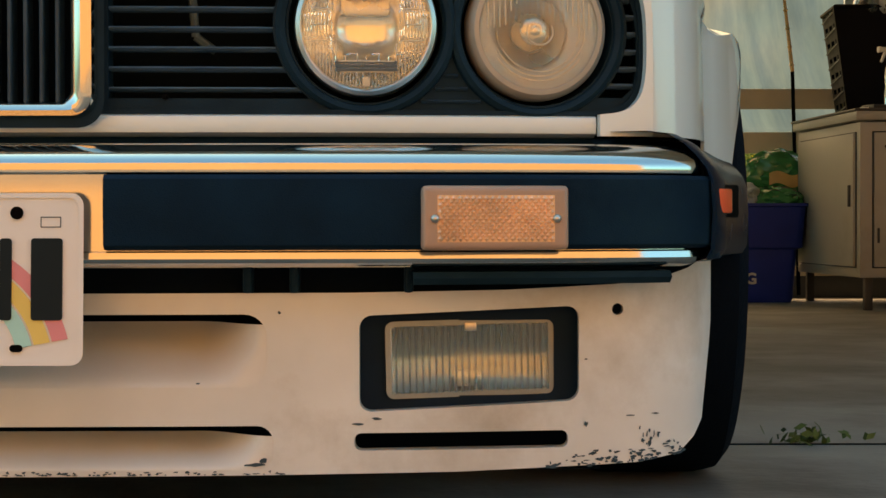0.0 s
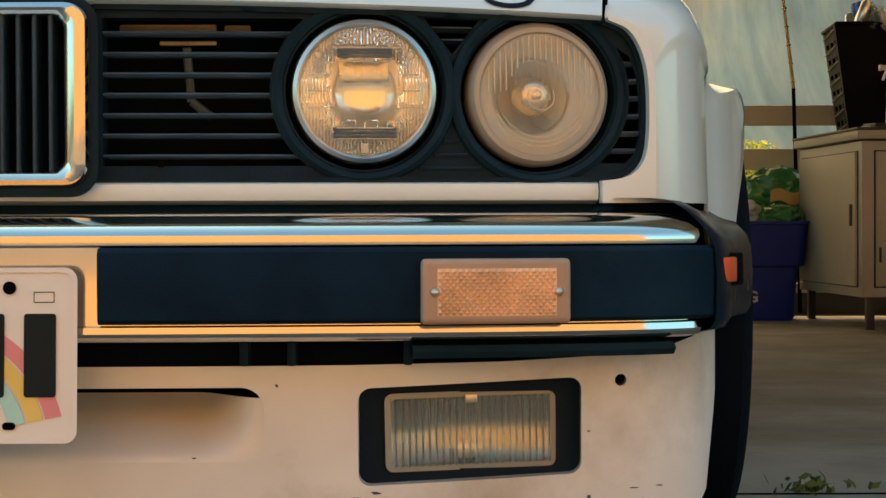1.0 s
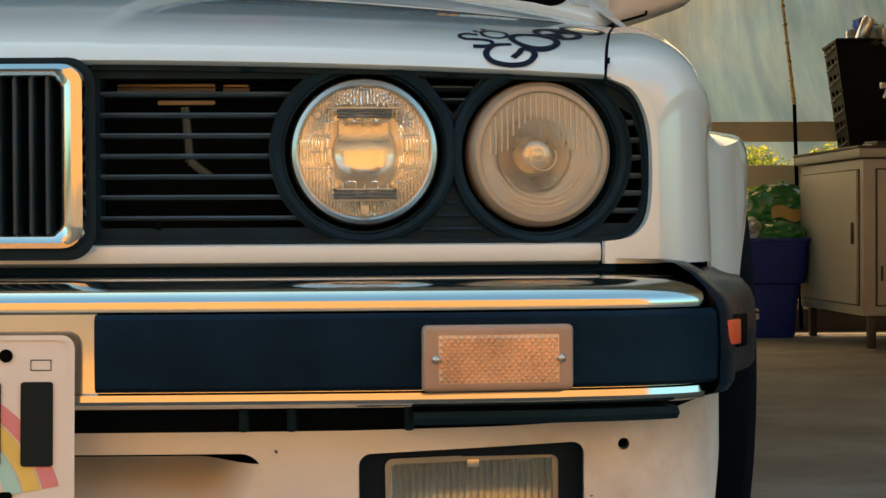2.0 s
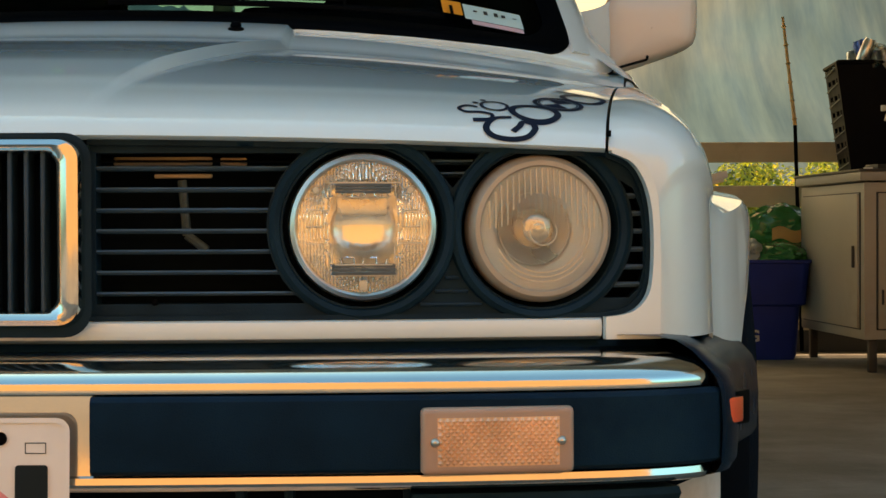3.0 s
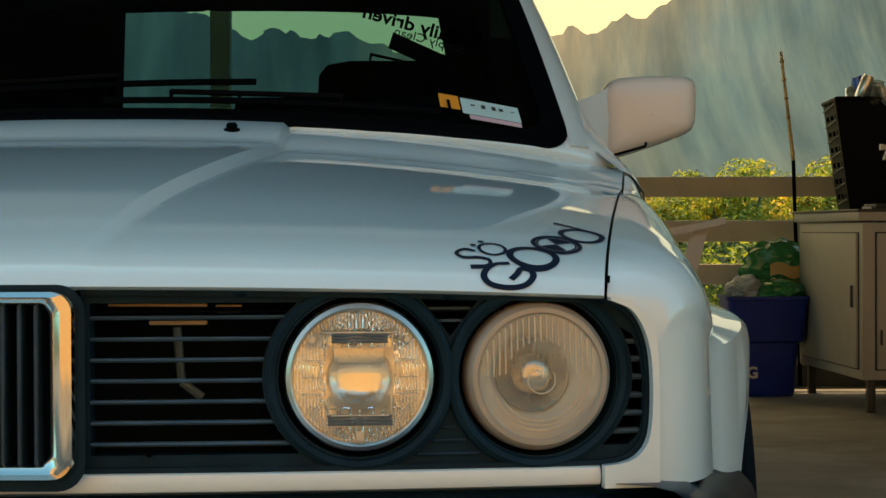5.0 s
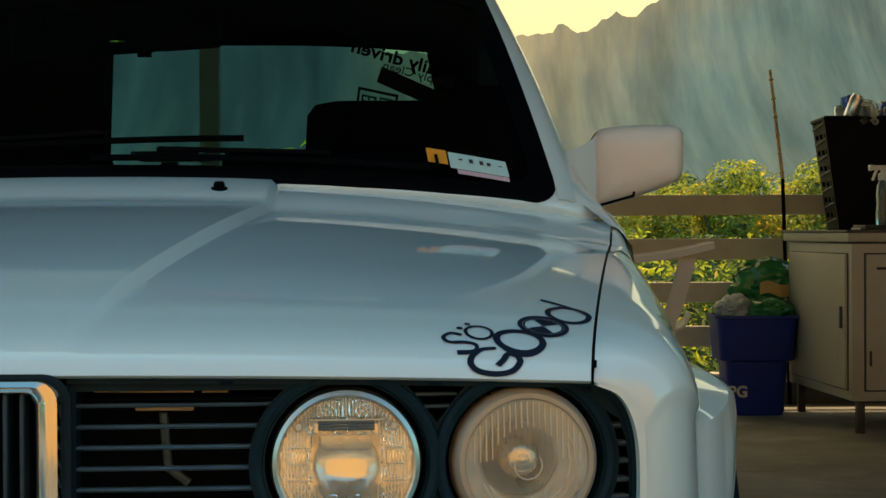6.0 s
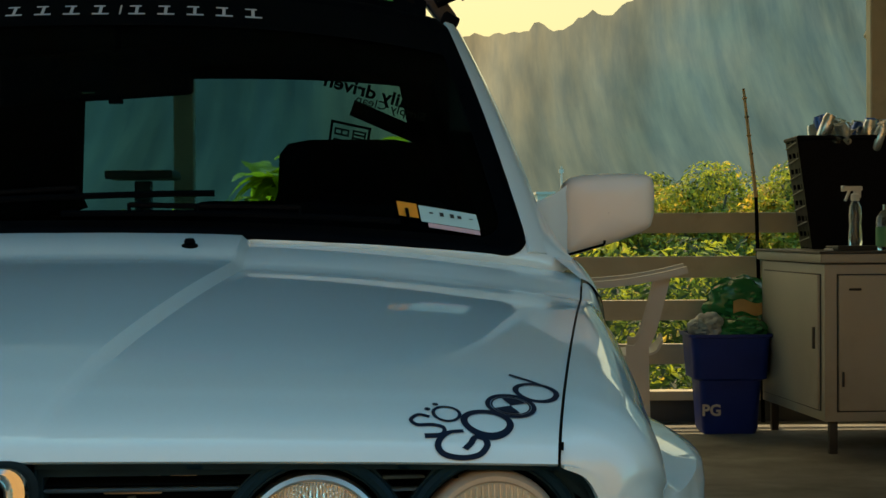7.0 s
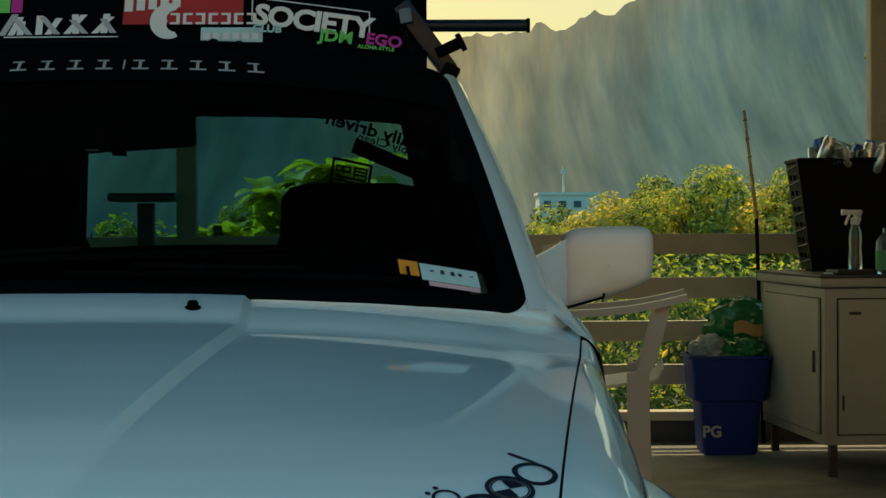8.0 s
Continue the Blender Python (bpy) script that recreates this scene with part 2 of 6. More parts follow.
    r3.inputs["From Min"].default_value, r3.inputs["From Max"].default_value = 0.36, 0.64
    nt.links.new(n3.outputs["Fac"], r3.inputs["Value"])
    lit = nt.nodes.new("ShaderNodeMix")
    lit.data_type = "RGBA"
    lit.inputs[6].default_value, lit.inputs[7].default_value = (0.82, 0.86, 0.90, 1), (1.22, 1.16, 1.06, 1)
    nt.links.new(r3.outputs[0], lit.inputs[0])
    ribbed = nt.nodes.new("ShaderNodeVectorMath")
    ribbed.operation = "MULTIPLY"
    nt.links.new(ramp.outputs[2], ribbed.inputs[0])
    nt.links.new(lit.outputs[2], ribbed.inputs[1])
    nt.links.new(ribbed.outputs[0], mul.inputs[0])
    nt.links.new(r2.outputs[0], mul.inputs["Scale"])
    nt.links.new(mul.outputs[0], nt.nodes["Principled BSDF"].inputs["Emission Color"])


painted_airlight(cliff)
house_white = mat("white_house_wall", (0.62, 0.54, 0.46), 0.7, vary=0.06, scale=0.5)
house_dark = mat("house_opening", (0.05, 0.06, 0.07), 0.5)


fog_reflector = mat("fog_lamp_reflector", (0.50, 0.48, 0.42), 0.22, 1.0, vary=0.1, scale=30)
fog_black = mat("matt_black_housing", (0.002, 0.013, 0.025), 0.5, vary=0.2, scale=20, spec=0.12)
ring_beige = mat("dull_beige_lamp_ring", (0.40, 0.35, 0.29), 0.5, 0.3, vary=0.1, scale=30)
rib_mat = mat("moulded_lens_rib", (0.62, 0.50, 0.36), 0.25, vary=0.15, scale=60, coat=0.5)
prism_glass = mat("grey_prism_glass", (0.10, 0.115, 0.115), 0.15, vary=0.2, scale=60, coat=0.6)
lens_rim_mat = mat("clear_lens_rim", (0.30, 0.29, 0.25), 0.2, vary=0.08, scale=20, coat=0.5)
fog_glass = mat("fog_lamp_glass", (0.97, 0.97, 0.92), 0.05, trans=0.92, ior=1.35, vary=0.0)
lens_glass_in = mat("pressed_headlight_glass", (1.0, 0.98, 0.93), 0.06, trans=0.95, ior=1.36, vary=0.0)
# darker metal puts shade into the colour of the inner lamp ring
dark_reflector = mat("shadowed_reflector_ring", (0.52, 0.50, 0.47), 0.3, 1.0, vary=0.1, scale=30)


rear_glass_mat = mat("tinted_rear_glass", (0.10, 0.29, 0.34), 0.0, trans=1.0, ior=1.05, vary=0.0)
side_glass = mat("dark_side_glass", (0.02, 0.03, 0.03), 0.05, vary=0.1)
mirror_paint = mat("satin_white_mirror_paint", (0.66, 0.58, 0.50), 0.4, vary=0.03, scale=4, coat=0.3)
weed_leaf = mat("weed_leaf", (0.06, 0.12, 0.03), 0.6, vary=0.4, scale=60)


vinyl_pink_pale = mat("pale_pink_print", (0.62, 0.42, 0.46), 0.4, vary=0.1)
end_black = mat("satin_black_moulding", (0.001, 0.012, 0.026), 0.26, vary=0.25, scale=16, spec=0.4, ior=1.14, bump=0.03, bump_scale=300)
chip_dark = mat("chipped_primer", (0.03, 0.065, 0.085), 0.8, vary=0.3, scale=60)


# ---- mesh helpers ----
def part(name, bm, material, parent=None, label="", smooth=True, flip=False, fix=True):
    if fix:
        bmesh.ops.recalc_face_normals(bm, faces=bm.faces[:])
    if flip:
        bmesh.ops.reverse_faces(bm, faces=bm.faces[:])
    me = bpy.data.meshes.new(name)
    bm.to_mesh(me)
    bm.free()
    if smooth:
        me.polygons.foreach_set("use_smooth", [True] * len(me.polygons))
        me.set_sharp_from_angle(angle=radians(38))
    for m in material if isinstance(material, (list, tuple)) else [material]:
        me.materials.append(m)
    ob = new(name, me)
    ob.parent = parent
    if label:
        ob["label"] = label
    return ob


def thing(name, label, category, group="", at=None):
    ob = tagged(new(name), label, category, group)
    if at is not None:
        ob.matrix_basis = at
    return ob


def box(bm, size, at=(0, 0, 0), turn=None, bevel=0.0, seg=2):
    m = Matrix.Translation(at) @ (turn or Matrix.Identity(4)) @ Matrix.Diagonal((*size, 1))
    made = bmesh.ops.create_cube(bm, size=1.0, matrix=m)
    if bevel:
        edges = list({e for v in made["verts"] for e in v.link_edges})
        bmesh.ops.bevel(bm, geom=edges, offset=bevel, segments=seg, profile=0.6, affect="EDGES")
    return bm


def rod(bm, a, b, r0, r1=None, seg=12, caps=True):
    a, b = Vector(a), Vector(b)
    d = b - a
    m = Matrix.Translation((a + b) / 2) @ d.to_track_quat("Z", "Y").to_matrix().to_4x4()
    bmesh.ops.create_cone(bm, cap_ends=caps, segments=seg, radius1=r0, radius2=r0 if r1 is None else r1, depth=d.length, matrix=m)
    return bm


def lathe(bm, profile, m=None, seg=32):
    """Profile of (radius, height) turned round the z axis."""
    m = m or Matrix.Identity(4)
    rings = []
    for r, z in profile:
        if r < 1e-6:
            rings.append([bm.verts.new(m @ Vector((0, 0, z)))])
        else:
            rings.append([bm.verts.new(m @ Vector((r * math.cos(2 * math.pi * i / seg), r * math.sin(2 * math.pi * i / seg), z))) for i in range(seg)])
    for a, b in zip(rings, rings[1:]):
        for i in range(seg):
            j = (i + 1) % seg
            q = [a[i % len(a)], a[j % len(a)], b[j % len(b)], b[i % len(b)]]
            q = list(dict.fromkeys(q))
            if len(q) > 2:
                bm.faces.new(q)
    return bm


def tube(bm, pts, r, seg=8):
    """A round bar along points, closed at both ends."""
    pts = [Vector(p) for p in pts]
    rings = []
    for i, p in enumerate(pts):
        d = (pts[min(i + 1, len(pts) - 1)] - pts[max(i - 1, 0)]).normalized()
        u = d.orthogonal().normalized() if i == 0 else (rings_u - d * rings_u.dot(d)).normalized()
        rings_u = u
        w = d.cross(u)
        rings.append([p + (u * math.cos(2 * math.pi * k / seg) + w * math.sin(2 * math.pi * k / seg)) * r for k in range(seg)])
    vs = grid(bm, rings, True)
    bm.faces.new(vs[0])
    bm.faces.new(vs[-1])
    return bm


def grid(bm, rows, closed=False):
    vs = [[bm.verts.new(p) for p in r] for r in rows]
    for a, b in zip(vs, vs[1:]):
        n = len(a)
        for i in range(n if closed else n - 1):
            j = (i + 1) % n
            bm.faces.new((a[i], a[j], b[j], b[i]))
    return vs


def solid(bm, thick):
    bmesh.ops.recalc_face_normals(bm, faces=bm.faces[:])
    bmesh.ops.solidify(bm, geom=bm.faces[:], thickness=thick)
    return bm


def curve_at(pts, n):
    """n points along a smooth curve through pts (Catmull-Rom)."""
    p = [Vector(q) for q in pts]
    p = [2 * p[0] - p[1]] + p + [2 * p[-1] - p[-2]]
    out = []
    for k in range(n):
        u = k / (n - 1) * (len(p) - 3)
        i = min(int(u), len(p) - 4)
        t = u - i
        a, b, c, d = p[i:i + 4]
        out.append(0.5 * ((2 * b) + (c - a) * t + (2 * a - 5 * b + 4 * c - d) * t * t + (3 * b - a - 3 * c + d) * t ** 3))
    return out


def interp(x, pts):
    xs, ys = zip(*pts)
    return float(np.interp(x, xs, ys))


def smoothed(pts, n=60):
    """A denser, smooth version of a table of (x, y)."""
    return [(v.x, v.y) for v in curve_at([(a, b, 0) for a, b in pts], n)]


def ease(t):
    t = max(0.0, min(1.0, t))
    return t * t * (3 - 2 * t)


def rrect(x0, x1, z0, z1, r, n=6):
    out = []
    for cx, cz, a0 in ((x1 - r, z1 - r, 0), (x0 + r, z1 - r, 90), (x0 + r, z0 + r, 180), (x1 - r, z0 + r, 270)):
        for i in range(n + 1):
            a = radians(a0 + 90 * i / n)
            out.append((cx + r * math.cos(a), cz + r * math.sin(a)))
    return out


def circle(cx, cz, r, n=40):
    return [(cx + r * math.cos(2 * math.pi * i / n), cz + r * math.sin(2 * math.pi * i / n)) for i in range(n)]


def holed(outer, holes, fy, step=0.02, wall=0.0, bare=()):
    """A sheet in x and z with holes, bent to y = fy(x, z), with walls of that depth inside the holes."""
    bm = bmesh.new()
    loops = []
    for loop in [outer] + holes:
        vs = [bm.verts.new((x, 0, z)) for x, z in loop]
        loops.append(vs)
        for a, b in zip(vs, vs[1:] + vs[:1]):
            bm.edges.new((a, b))
    bmesh.ops.triangle_fill(bm, edges=bm.edges[:], use_beauty=True)
    x0, x1 = min(p[0] for p in outer), max(p[0] for p in outer)
    for k in range(1, int((x1 - x0) / step) + 1):
        bmesh.ops.bisect_plane(bm, geom=bm.verts[:] + bm.edges[:] + bm.faces[:], plane_co=(x0 + k * step, 0, 0), plane_no=(1, 0, 0))
    for v in bm.verts:
        v.co.y = fy(v.co.x, v.co.z)
    if wall:
        for loop in holes:
            if loop in bare:
                continue
            a = [bm.verts.new((x, fy(x, z), z)) for x, z in loop]
            b = [bm.verts.new((x, fy(x, z) + wall, z)) for x, z in loop]
            for i in range(len(a)):
                j = (i + 1) % len(a)
                bm.faces.new((a[i], a[j], b[j], b[i]))
    bmesh.ops.remove_doubles(bm, verts=bm.verts[:], dist=1e-5)
    return bm


def loft(profile, path, closed=False):
    """Sweeps a profile of (outward, z) along a plan path of (x, y); outward is to the right of the way."""
    bm = bmesh.new()
    rows = []
    for i, (x, y) in enumerate(path):
        ax, ay = path[max(i - 1, 0)]
        bx, by = path[min(i + 1, len(path) - 1)]
        d = Vector((bx - ax, by - ay)).normalized()
        nx, ny = d.y, -d.x
        rows.append([(x + nx * o, y + ny * o, z) for o, z in profile])
    grid(bm, rows, closed)
    if closed:
        n = len(profile)
        bm.verts.ensure_lookup_table()
        bm.faces.new([bm.verts[i] for i in range(n)])
        bm.faces.new([bm.verts[len(bm.verts) - n + i] for i in range(n)])
    return bm


def mirrored(path):
    return [(-x, y) for x, y in reversed(path) if x > 1e-6] + list(path)


def lettering(name, text, size, m, material, parent, depth=0.0006, label="", spacing=1.0, bold=0.0):
    cu = bpy.data.curves.new(name, "FONT")
    cu.body, cu.size, cu.align_x, cu.align_y, cu.extrude, cu.space_character = text, size, "CENTER", "CENTER", depth, spacing
    cu.resolution_u, cu.offset = 3, bold
    tmp = bpy.data.objects.new(name, cu)
    scene.collection.objects.link(tmp)
    me = bpy.data.meshes.new_from_object(tmp.evaluated_get(bpy.context.evaluated_depsgraph_get()))
    bpy.data.objects.remove(tmp)
    bpy.data.curves.remove(cu)
    me.transform(m)
    me.materials.clear()
    me.materials.append(material)
    ob = new(name, me)
    ob.parent = parent
    if label:
        ob["label"] = label
    return ob


# ---- setting ----
def setting(name, bm, material, label, category, smooth=False):
    return tagged(part(name, bm, material, smooth=smooth), label, category, kind="structure")


FENCE_Y = 6.55
bm = bmesh.new()
grid(bm, [[(x, y, 0.0) for x in (-9, -4, 0, 4, 9)] for y in (-14, -6, 0.92, 3.5, FENCE_Y + 0.12)])
ex = bmesh.ops.extrude_face_region(bm, geom=bm.faces[:])
bmesh.ops.translate(bm, vec=(0, 0, -0.25), verts=[v for v in ex["geom"] if isinstance(v, bmesh.types.BMVert)])
setting("floor", bm, concrete, "stained grey concrete carport slab with a control joint", "floor")
bm = bmesh.new()
box(bm, (9, 0.006, 0.004), (4.2, 1.05, 0.0))
setting("trim", bm, dark_cavity, "dark dirt-filled control joint across the concrete slab", "joint")


def land(x, y):
    near = interp(y, [(-60, -0.5), (6, -0.5), (9, -0.7), (25, -2.2), (60, -4.2), (300, -6), (2400, -10), (4500, -10)])
    return near + 0.3 * noise.noise((x * 0.08, y * 0.08, 0)) * (1 if abs(y) > 8 else 0.2)


bm = bmesh.new()
ys = [-3000, -400, -60, -14, 0, 6, 8, 12, 18, 26, 40, 60, 100, 200, 500, 1200, 2400, 4200]
xs = [-3500, -800, -200, -60, -25, -12, -5, 0, 5, 12, 25, 60, 200, 800, 3500]
grid(bm, [[(x, y, land(x, y) - (0.2 if abs(x) < 15 and -20 < y < 6 else 0)) for x in xs] for y in ys])
setting("ground", bm, earth, "grassy hillside falling away to a wide valley", "ground", True)


# the fluted mountain wall, far off
def ridge(px):
    base = [(-2400, 420), (-1500, 380), (-900, 365), (-479, 354), (-363, 333), (-328, 315), (-306, 296), (-276, 310), (-242, 311), (-216, 300), (-186, 301), (-160, 307), (-100, 285), (-60, 272), (37, 274), (81, 296), (112, 292), (150, 300), (172, 302), (188, 316), (210, 302), (231, 304), (266, 329), (296, 326), (318, 341), (353, 362), (420, 405), (560, 470), (760, 520), (1100, 600), (2600, 640)]
    return interp(px, base)


bm = bmesh.new()
rows = []
NZ = 46
for j in range(NZ + 1):
    v = j / NZ
    row = []
    for i in range(451):
        x = -1700 + i * 3400 / 450
        xr = x
        top = ridge(xr) + 9 * noise.noise((x * 0.035, 3, 0)) + 7 * noise.noise((x * 0.09, 7, 0)) + 4 * noise.noise((x * 0.21, 2, 0))
        bend = x + 60 * v
        flute = noise.noise((bend * 0.011, 0.3 * v, 1)) * 60 + noise.noise((bend * 0.03, v * 0.9, 5)) * 24 + noise.noise((x * 0.08, v * 2, 9)) * 6 + 90
        lean = (1 - v) ** 2.2 * 760
        row.append((x, 3000 - lean + (flute - 90) * (0.35 + 0.65 * math.sin(math.pi * min(v * 1.15, 1)) + 0.1 * v), -10 + (top + 10) * v ** 1.05))
    rows.append(row)
grid(bm, rows)
tagged(part("backdrop", bm, cliff), "steep fluted green mountain range with blue haze painted in", "mountain", kind="structure")

# carport roof, posts and added, unseen side walls
bm = bmesh.new()
box(bm, (12, 7.6, 0.16), (0, 4.4, 3.16))
box(bm, (11.6, 0.05, 0.24), (0, 0.64, 2.96))
# unseen header added to cut bright sky from the hood's reflection
box(bm, (11.6, 0.10, 1.01), (0, FENCE_Y + 0.06, 2.565))
for k in range(7):
    box(bm, (11.6, 0.09, 0.14), (0, 0.95 + k * 0.95, 3.01))
setting("ceiling", bm, ceiling_paint, "pale blue-grey painted carport roof with exposed joists", "ceiling")


def post(x, y, w=0.09, h=3.08, z0=0.0):
    b = bmesh.new()
    box(b, (w, w, h - z0), (x, y, (h + z0) / 2), bevel=0.006, seg=1)
    return b


for k, (x, y) in enumerate([(2.475, FENCE_Y + 0.05), (-0.466, FENCE_Y + 0.05), (-3.6, FENCE_Y + 0.05), (5.2, FENCE_Y + 0.05), (-5.4, 1.9), (5.4, 1.9)]):
    tagged(part("post", post(x, y, 0.085), rail_paint), "square beige-painted carport post", "post", "carport posts")
# unseen side walls; the east one is added to keep light out
bm = bmesh.new()
box(bm, (0.12, 6.3, 3.07), (3.62, 3.45, 1.535))
setting("wall_east", bm, wall_paint, "unseen beige side wall added to close the carport", "wall")
bm = bmesh.new()
box(bm, (0.12, 5.4, 3.07), (-5.7, 4.0, 1.535))
setting("wall_west", bm, wall_paint, "unseen beige side wall added to close the carport", "wall")
# unseen wall added behind the camera, bouncing warm sun onto the car's front
bm = bmesh.new()
box(bm, (14, 0.2, 5.2), (1.0, -6.2, 2.4))
setting("bounce_wall", bm, bounce_wall_paint, "unseen warm beige wall added to bounce sunlight", "wall")
# a slanting beam bracing the far post
bm = bmesh.new()
box(bm, (0.10, 0.05, 1.1), (2.70, FENCE_Y + 0.12, 2.12), pose(0, 0, 0, 0, 24, 0), 0.006, 1)
tagged(part("brace", bm, rail_paint), "slanting beige timber brace beside the post", "brace")

# fence of broad boards
fence = thing("fence", "beige-painted fence of broad horizontal boards", "fence")
for z0, z1 in ((0.803, 0.888), (0.615, 0.705), (0.437, 0.522), (0.252, 0.338)):
    bm = bmesh.new()
    box(bm, (9.2, 0.035, z1 - z0), (0.9, FENCE_Y - 0.02, (z0 + z1) / 2), bevel=0.006, seg=2)
    part("board", bm, rail_paint, fence)
bm = bmesh.new()
box(bm, (9.2, 0.10, 0.04), (0.9, FENCE_Y + 0.06, 0.115), bevel=0.006)
part("bottom_rail", bm, rail_paint, fence)
bm = bmesh.new()
box(bm, (9.2, 0.03, 0.1), (0.9, FENCE_Y + 0.08, 0.045), bevel=0.004)
part("kick_board", bm, house_dark, fence, "dark weathered kick board")

# ---- the car ----
car = thing("car", "lowered white two-door saloon with chrome bumper parked on the slab", "car")


def gap_x(y):
    return 0.649 + (y - 0.18) * 0.105


HOOD_Z = smoothed([(0.0, 0.611), (0.005, 0.6205), (0.014, 0.6295), (0.032, 0.6405), (0.065, 0.6525), (0.105, 0.6635), (0.15, 0.6745), (0.30, 0.703), (0.48, 0.7309), (0.66, 0.7552), (0.86, 0.7782)], 80)


def hood_front(x):
    return 0.118 + 0.061 * min(abs(x) / 0.65, 1.2) ** 2


def base_y(x):
    """Plan line of the windscreen's foot."""
    return 1.115 + 0.15 * (abs(x) / 0.67) ** 2.2


CREASE = 0.0065


def hood_z(x, y):
    f, r = hood_front(x), base_y(x)
    kink = r - 0.125 - 0.02 * abs(x)
    s = (min(y, kink) - f) / (kink - f) * 0.86
    z = interp(s, HOOD_Z)
    a = min(abs(x) / 0.68, 1.1)
    z -= (0.014 + 0.030 * s / 0.86) * a ** 2.4
    # raised centre between two creases that spread towards the screen
    e = 0.150 + 0.115 * s / 0.86
    t = max(0.0, min(1.0, (e + CREASE - abs(x)) / (2 * CREASE)))
    z += 0.0115 * min(1, s / 0.25) * t
    if y > kink:
        u = (y - kink) / (r - kink)
        z += 0.052 * u - 0.016 * u * u
    return z


bm = bmesh.new()
rows = []
for i in range(64):
    u = i / 63
    u = u ** 1.5 * 0.7 + u * 0.3
    # columns that follow the two creases
    depth = lambda x: hood_front(x) + (base_y(x) - 0.004 - hood_front(x)) * u
    cx = 0.2
    for _ in range(4):
        f, kink = hood_front(cx), base_y(cx) - 0.125 - 0.02 * cx
        cx = 0.150 + 0.115 * (min(depth(cx), kink) - f) / (kink - f)
    edge = 0.66
    for _ in range(4):
        edge = gap_x(depth(edge)) - 0.0016
    half = list(np.linspace(0, cx - CREASE, 36)) + list(np.linspace(cx - CREASE, cx + CREASE, 6)[1:]) + list(np.linspace(cx + CREASE, edge, 60)[1:])
    row = [(x, depth(x), hood_z(x, depth(x))) for x in [-q for q in reversed(half[1:])] + half]
    rows.append(row)
lip = [[(x, y + 0.014, z - 0.004) for x, y, z in rows[0]], [(x, y + 0.003, z - 0.002) for x, y, z in rows[0]]]
grid(bm, lip + rows)
part("hood", bm, paint, car, "glossy white hood with a raised centre")
# near-black sheet put under the hood to stand for the shade there
bm = bmesh.new()
grid(bm, [[(x, hood_front(x) + 0.02, 0.585) for x in (-0.66, -0.3, 0, 0.3, 0.66)], [(x, 1.3, 0.70) for x in (-0.7, -0.3, 0, 0.3, 0.7)]])
part("engine_bay", bm, dark_cavity, car)


def gr_y(x):
    """Plan line of the grille."""
    return 0.132 + 0.070 * (abs(x) / 0.69) ** 2


# fenders
PLAN = curve_at([(0.6995, gr_y(0.6995) - 0.005, 0), (0.717, 0.206, 0), (0.735, 0.222, 0), (0.752, 0.251, 0), (0.765, 0.292, 0), (0.774, 0.34, 0), (0.780, 0.42, 0), (0.784, 0.50, 0), (0.788, 0.58, 0), (0.791, 0.66, 0), (0.794, 0.76, 0), (0.804, 0.92, 0), (0.802, 1.02, 0), (0.803, 1.12, 0), (0.803, 1.26, 0)], 70)


FIRST = [(v.x, v.y) for v in curve_at([(0.651, 0.5965, 0), (0.671, 0.592, 0), (0.687, 0.579, 0), (0.6965, 0.554, 0), (0.6990, 0.52, 0), (0.6995, 0.48, 0), (0.6995, 0.44, 0), (0.6995, 0.412, 0)], 34)]


def fender(side):
    b = bmesh.new()
    rows, seam = [], []
    first = [Vector((x, gr_y(x) - 0.005, z)) for x, z in FIRST]
    for i, p in enumerate(PLAN):
        s = i / 69
        ty = 0.179 + (1.24 - 0.179) * s ** 1.25
        tx = gap_x(ty) + 0.0016
        tz = hood_z(gap_x(ty) - 0.004, ty)
        arch = math.hypot(p.y - 0.76, 0.0)
        low = 0.412 if p.y < 0.36 else interp(p.y, [(0.36, 0.412), (0.42, 0.30), (0.50, 0.42), (0.60, 0.50), (0.76, 0.535), (0.92, 0.50), (1.04, 0.40), (1.10, 0.2), (1.26, 0.18)])
        row = []
        shoulder = 0.055 + 0.085 * (1 - math.exp(-((p.y - 0.19) / 0.12) ** 2))
        for k in range(34):
            v = k / 33
            if v < 0.5:
                a = v / 0.5 * math.pi / 2
                w = math.sin(a) ** 0.9
                q = Vector((tx + (p.x - tx) * w, ty + (p.y - ty) * w, tz - shoulder * (1 - math.cos(a)) ** 0.9))
                q.z += 0.001 * math.sin(a * 2) * min(1, p.y * 2)
            else:
                w = (v - 0.5) / 0.5
                z = tz - shoulder + (low - tz + shoulder) * w
                bulge = 0.012 * math.sin(math.pi * min(1, w * 1.1)) if p.y > 0.5 else 0
                h = max(0, min(1, (0.605 - z) / 0.06))
                flare = 0.070 * max(0, 1 - ((p.y - 0.73) / 0.34) ** 2) ** 0.7 * h * h * (3 - 2 * h)
                q = Vector((p.x + bulge * 0.3 + flare - 0.012 * (1 - w) * min(1, p.y), p.y, z))
            w = max(0, 1 - s / 0.085)
            w = w * w * (3 - 2 * w)
            q = q.lerp(first[k], w)
            row.append((side * q.x, q.y, q.z))
        rows.append(row)
        seam.append([(side * (tx + 0.002), ty, tz - 0.005), (side * (tx - 0.006), ty, tz - 0.005)])
    grid(b, rows)
    g = bmesh.new()
    grid(g, seam[2:])
    part("panel_gap", g, trim_black, car)
    return part("fender", solid(b, 0.004), paint, car)


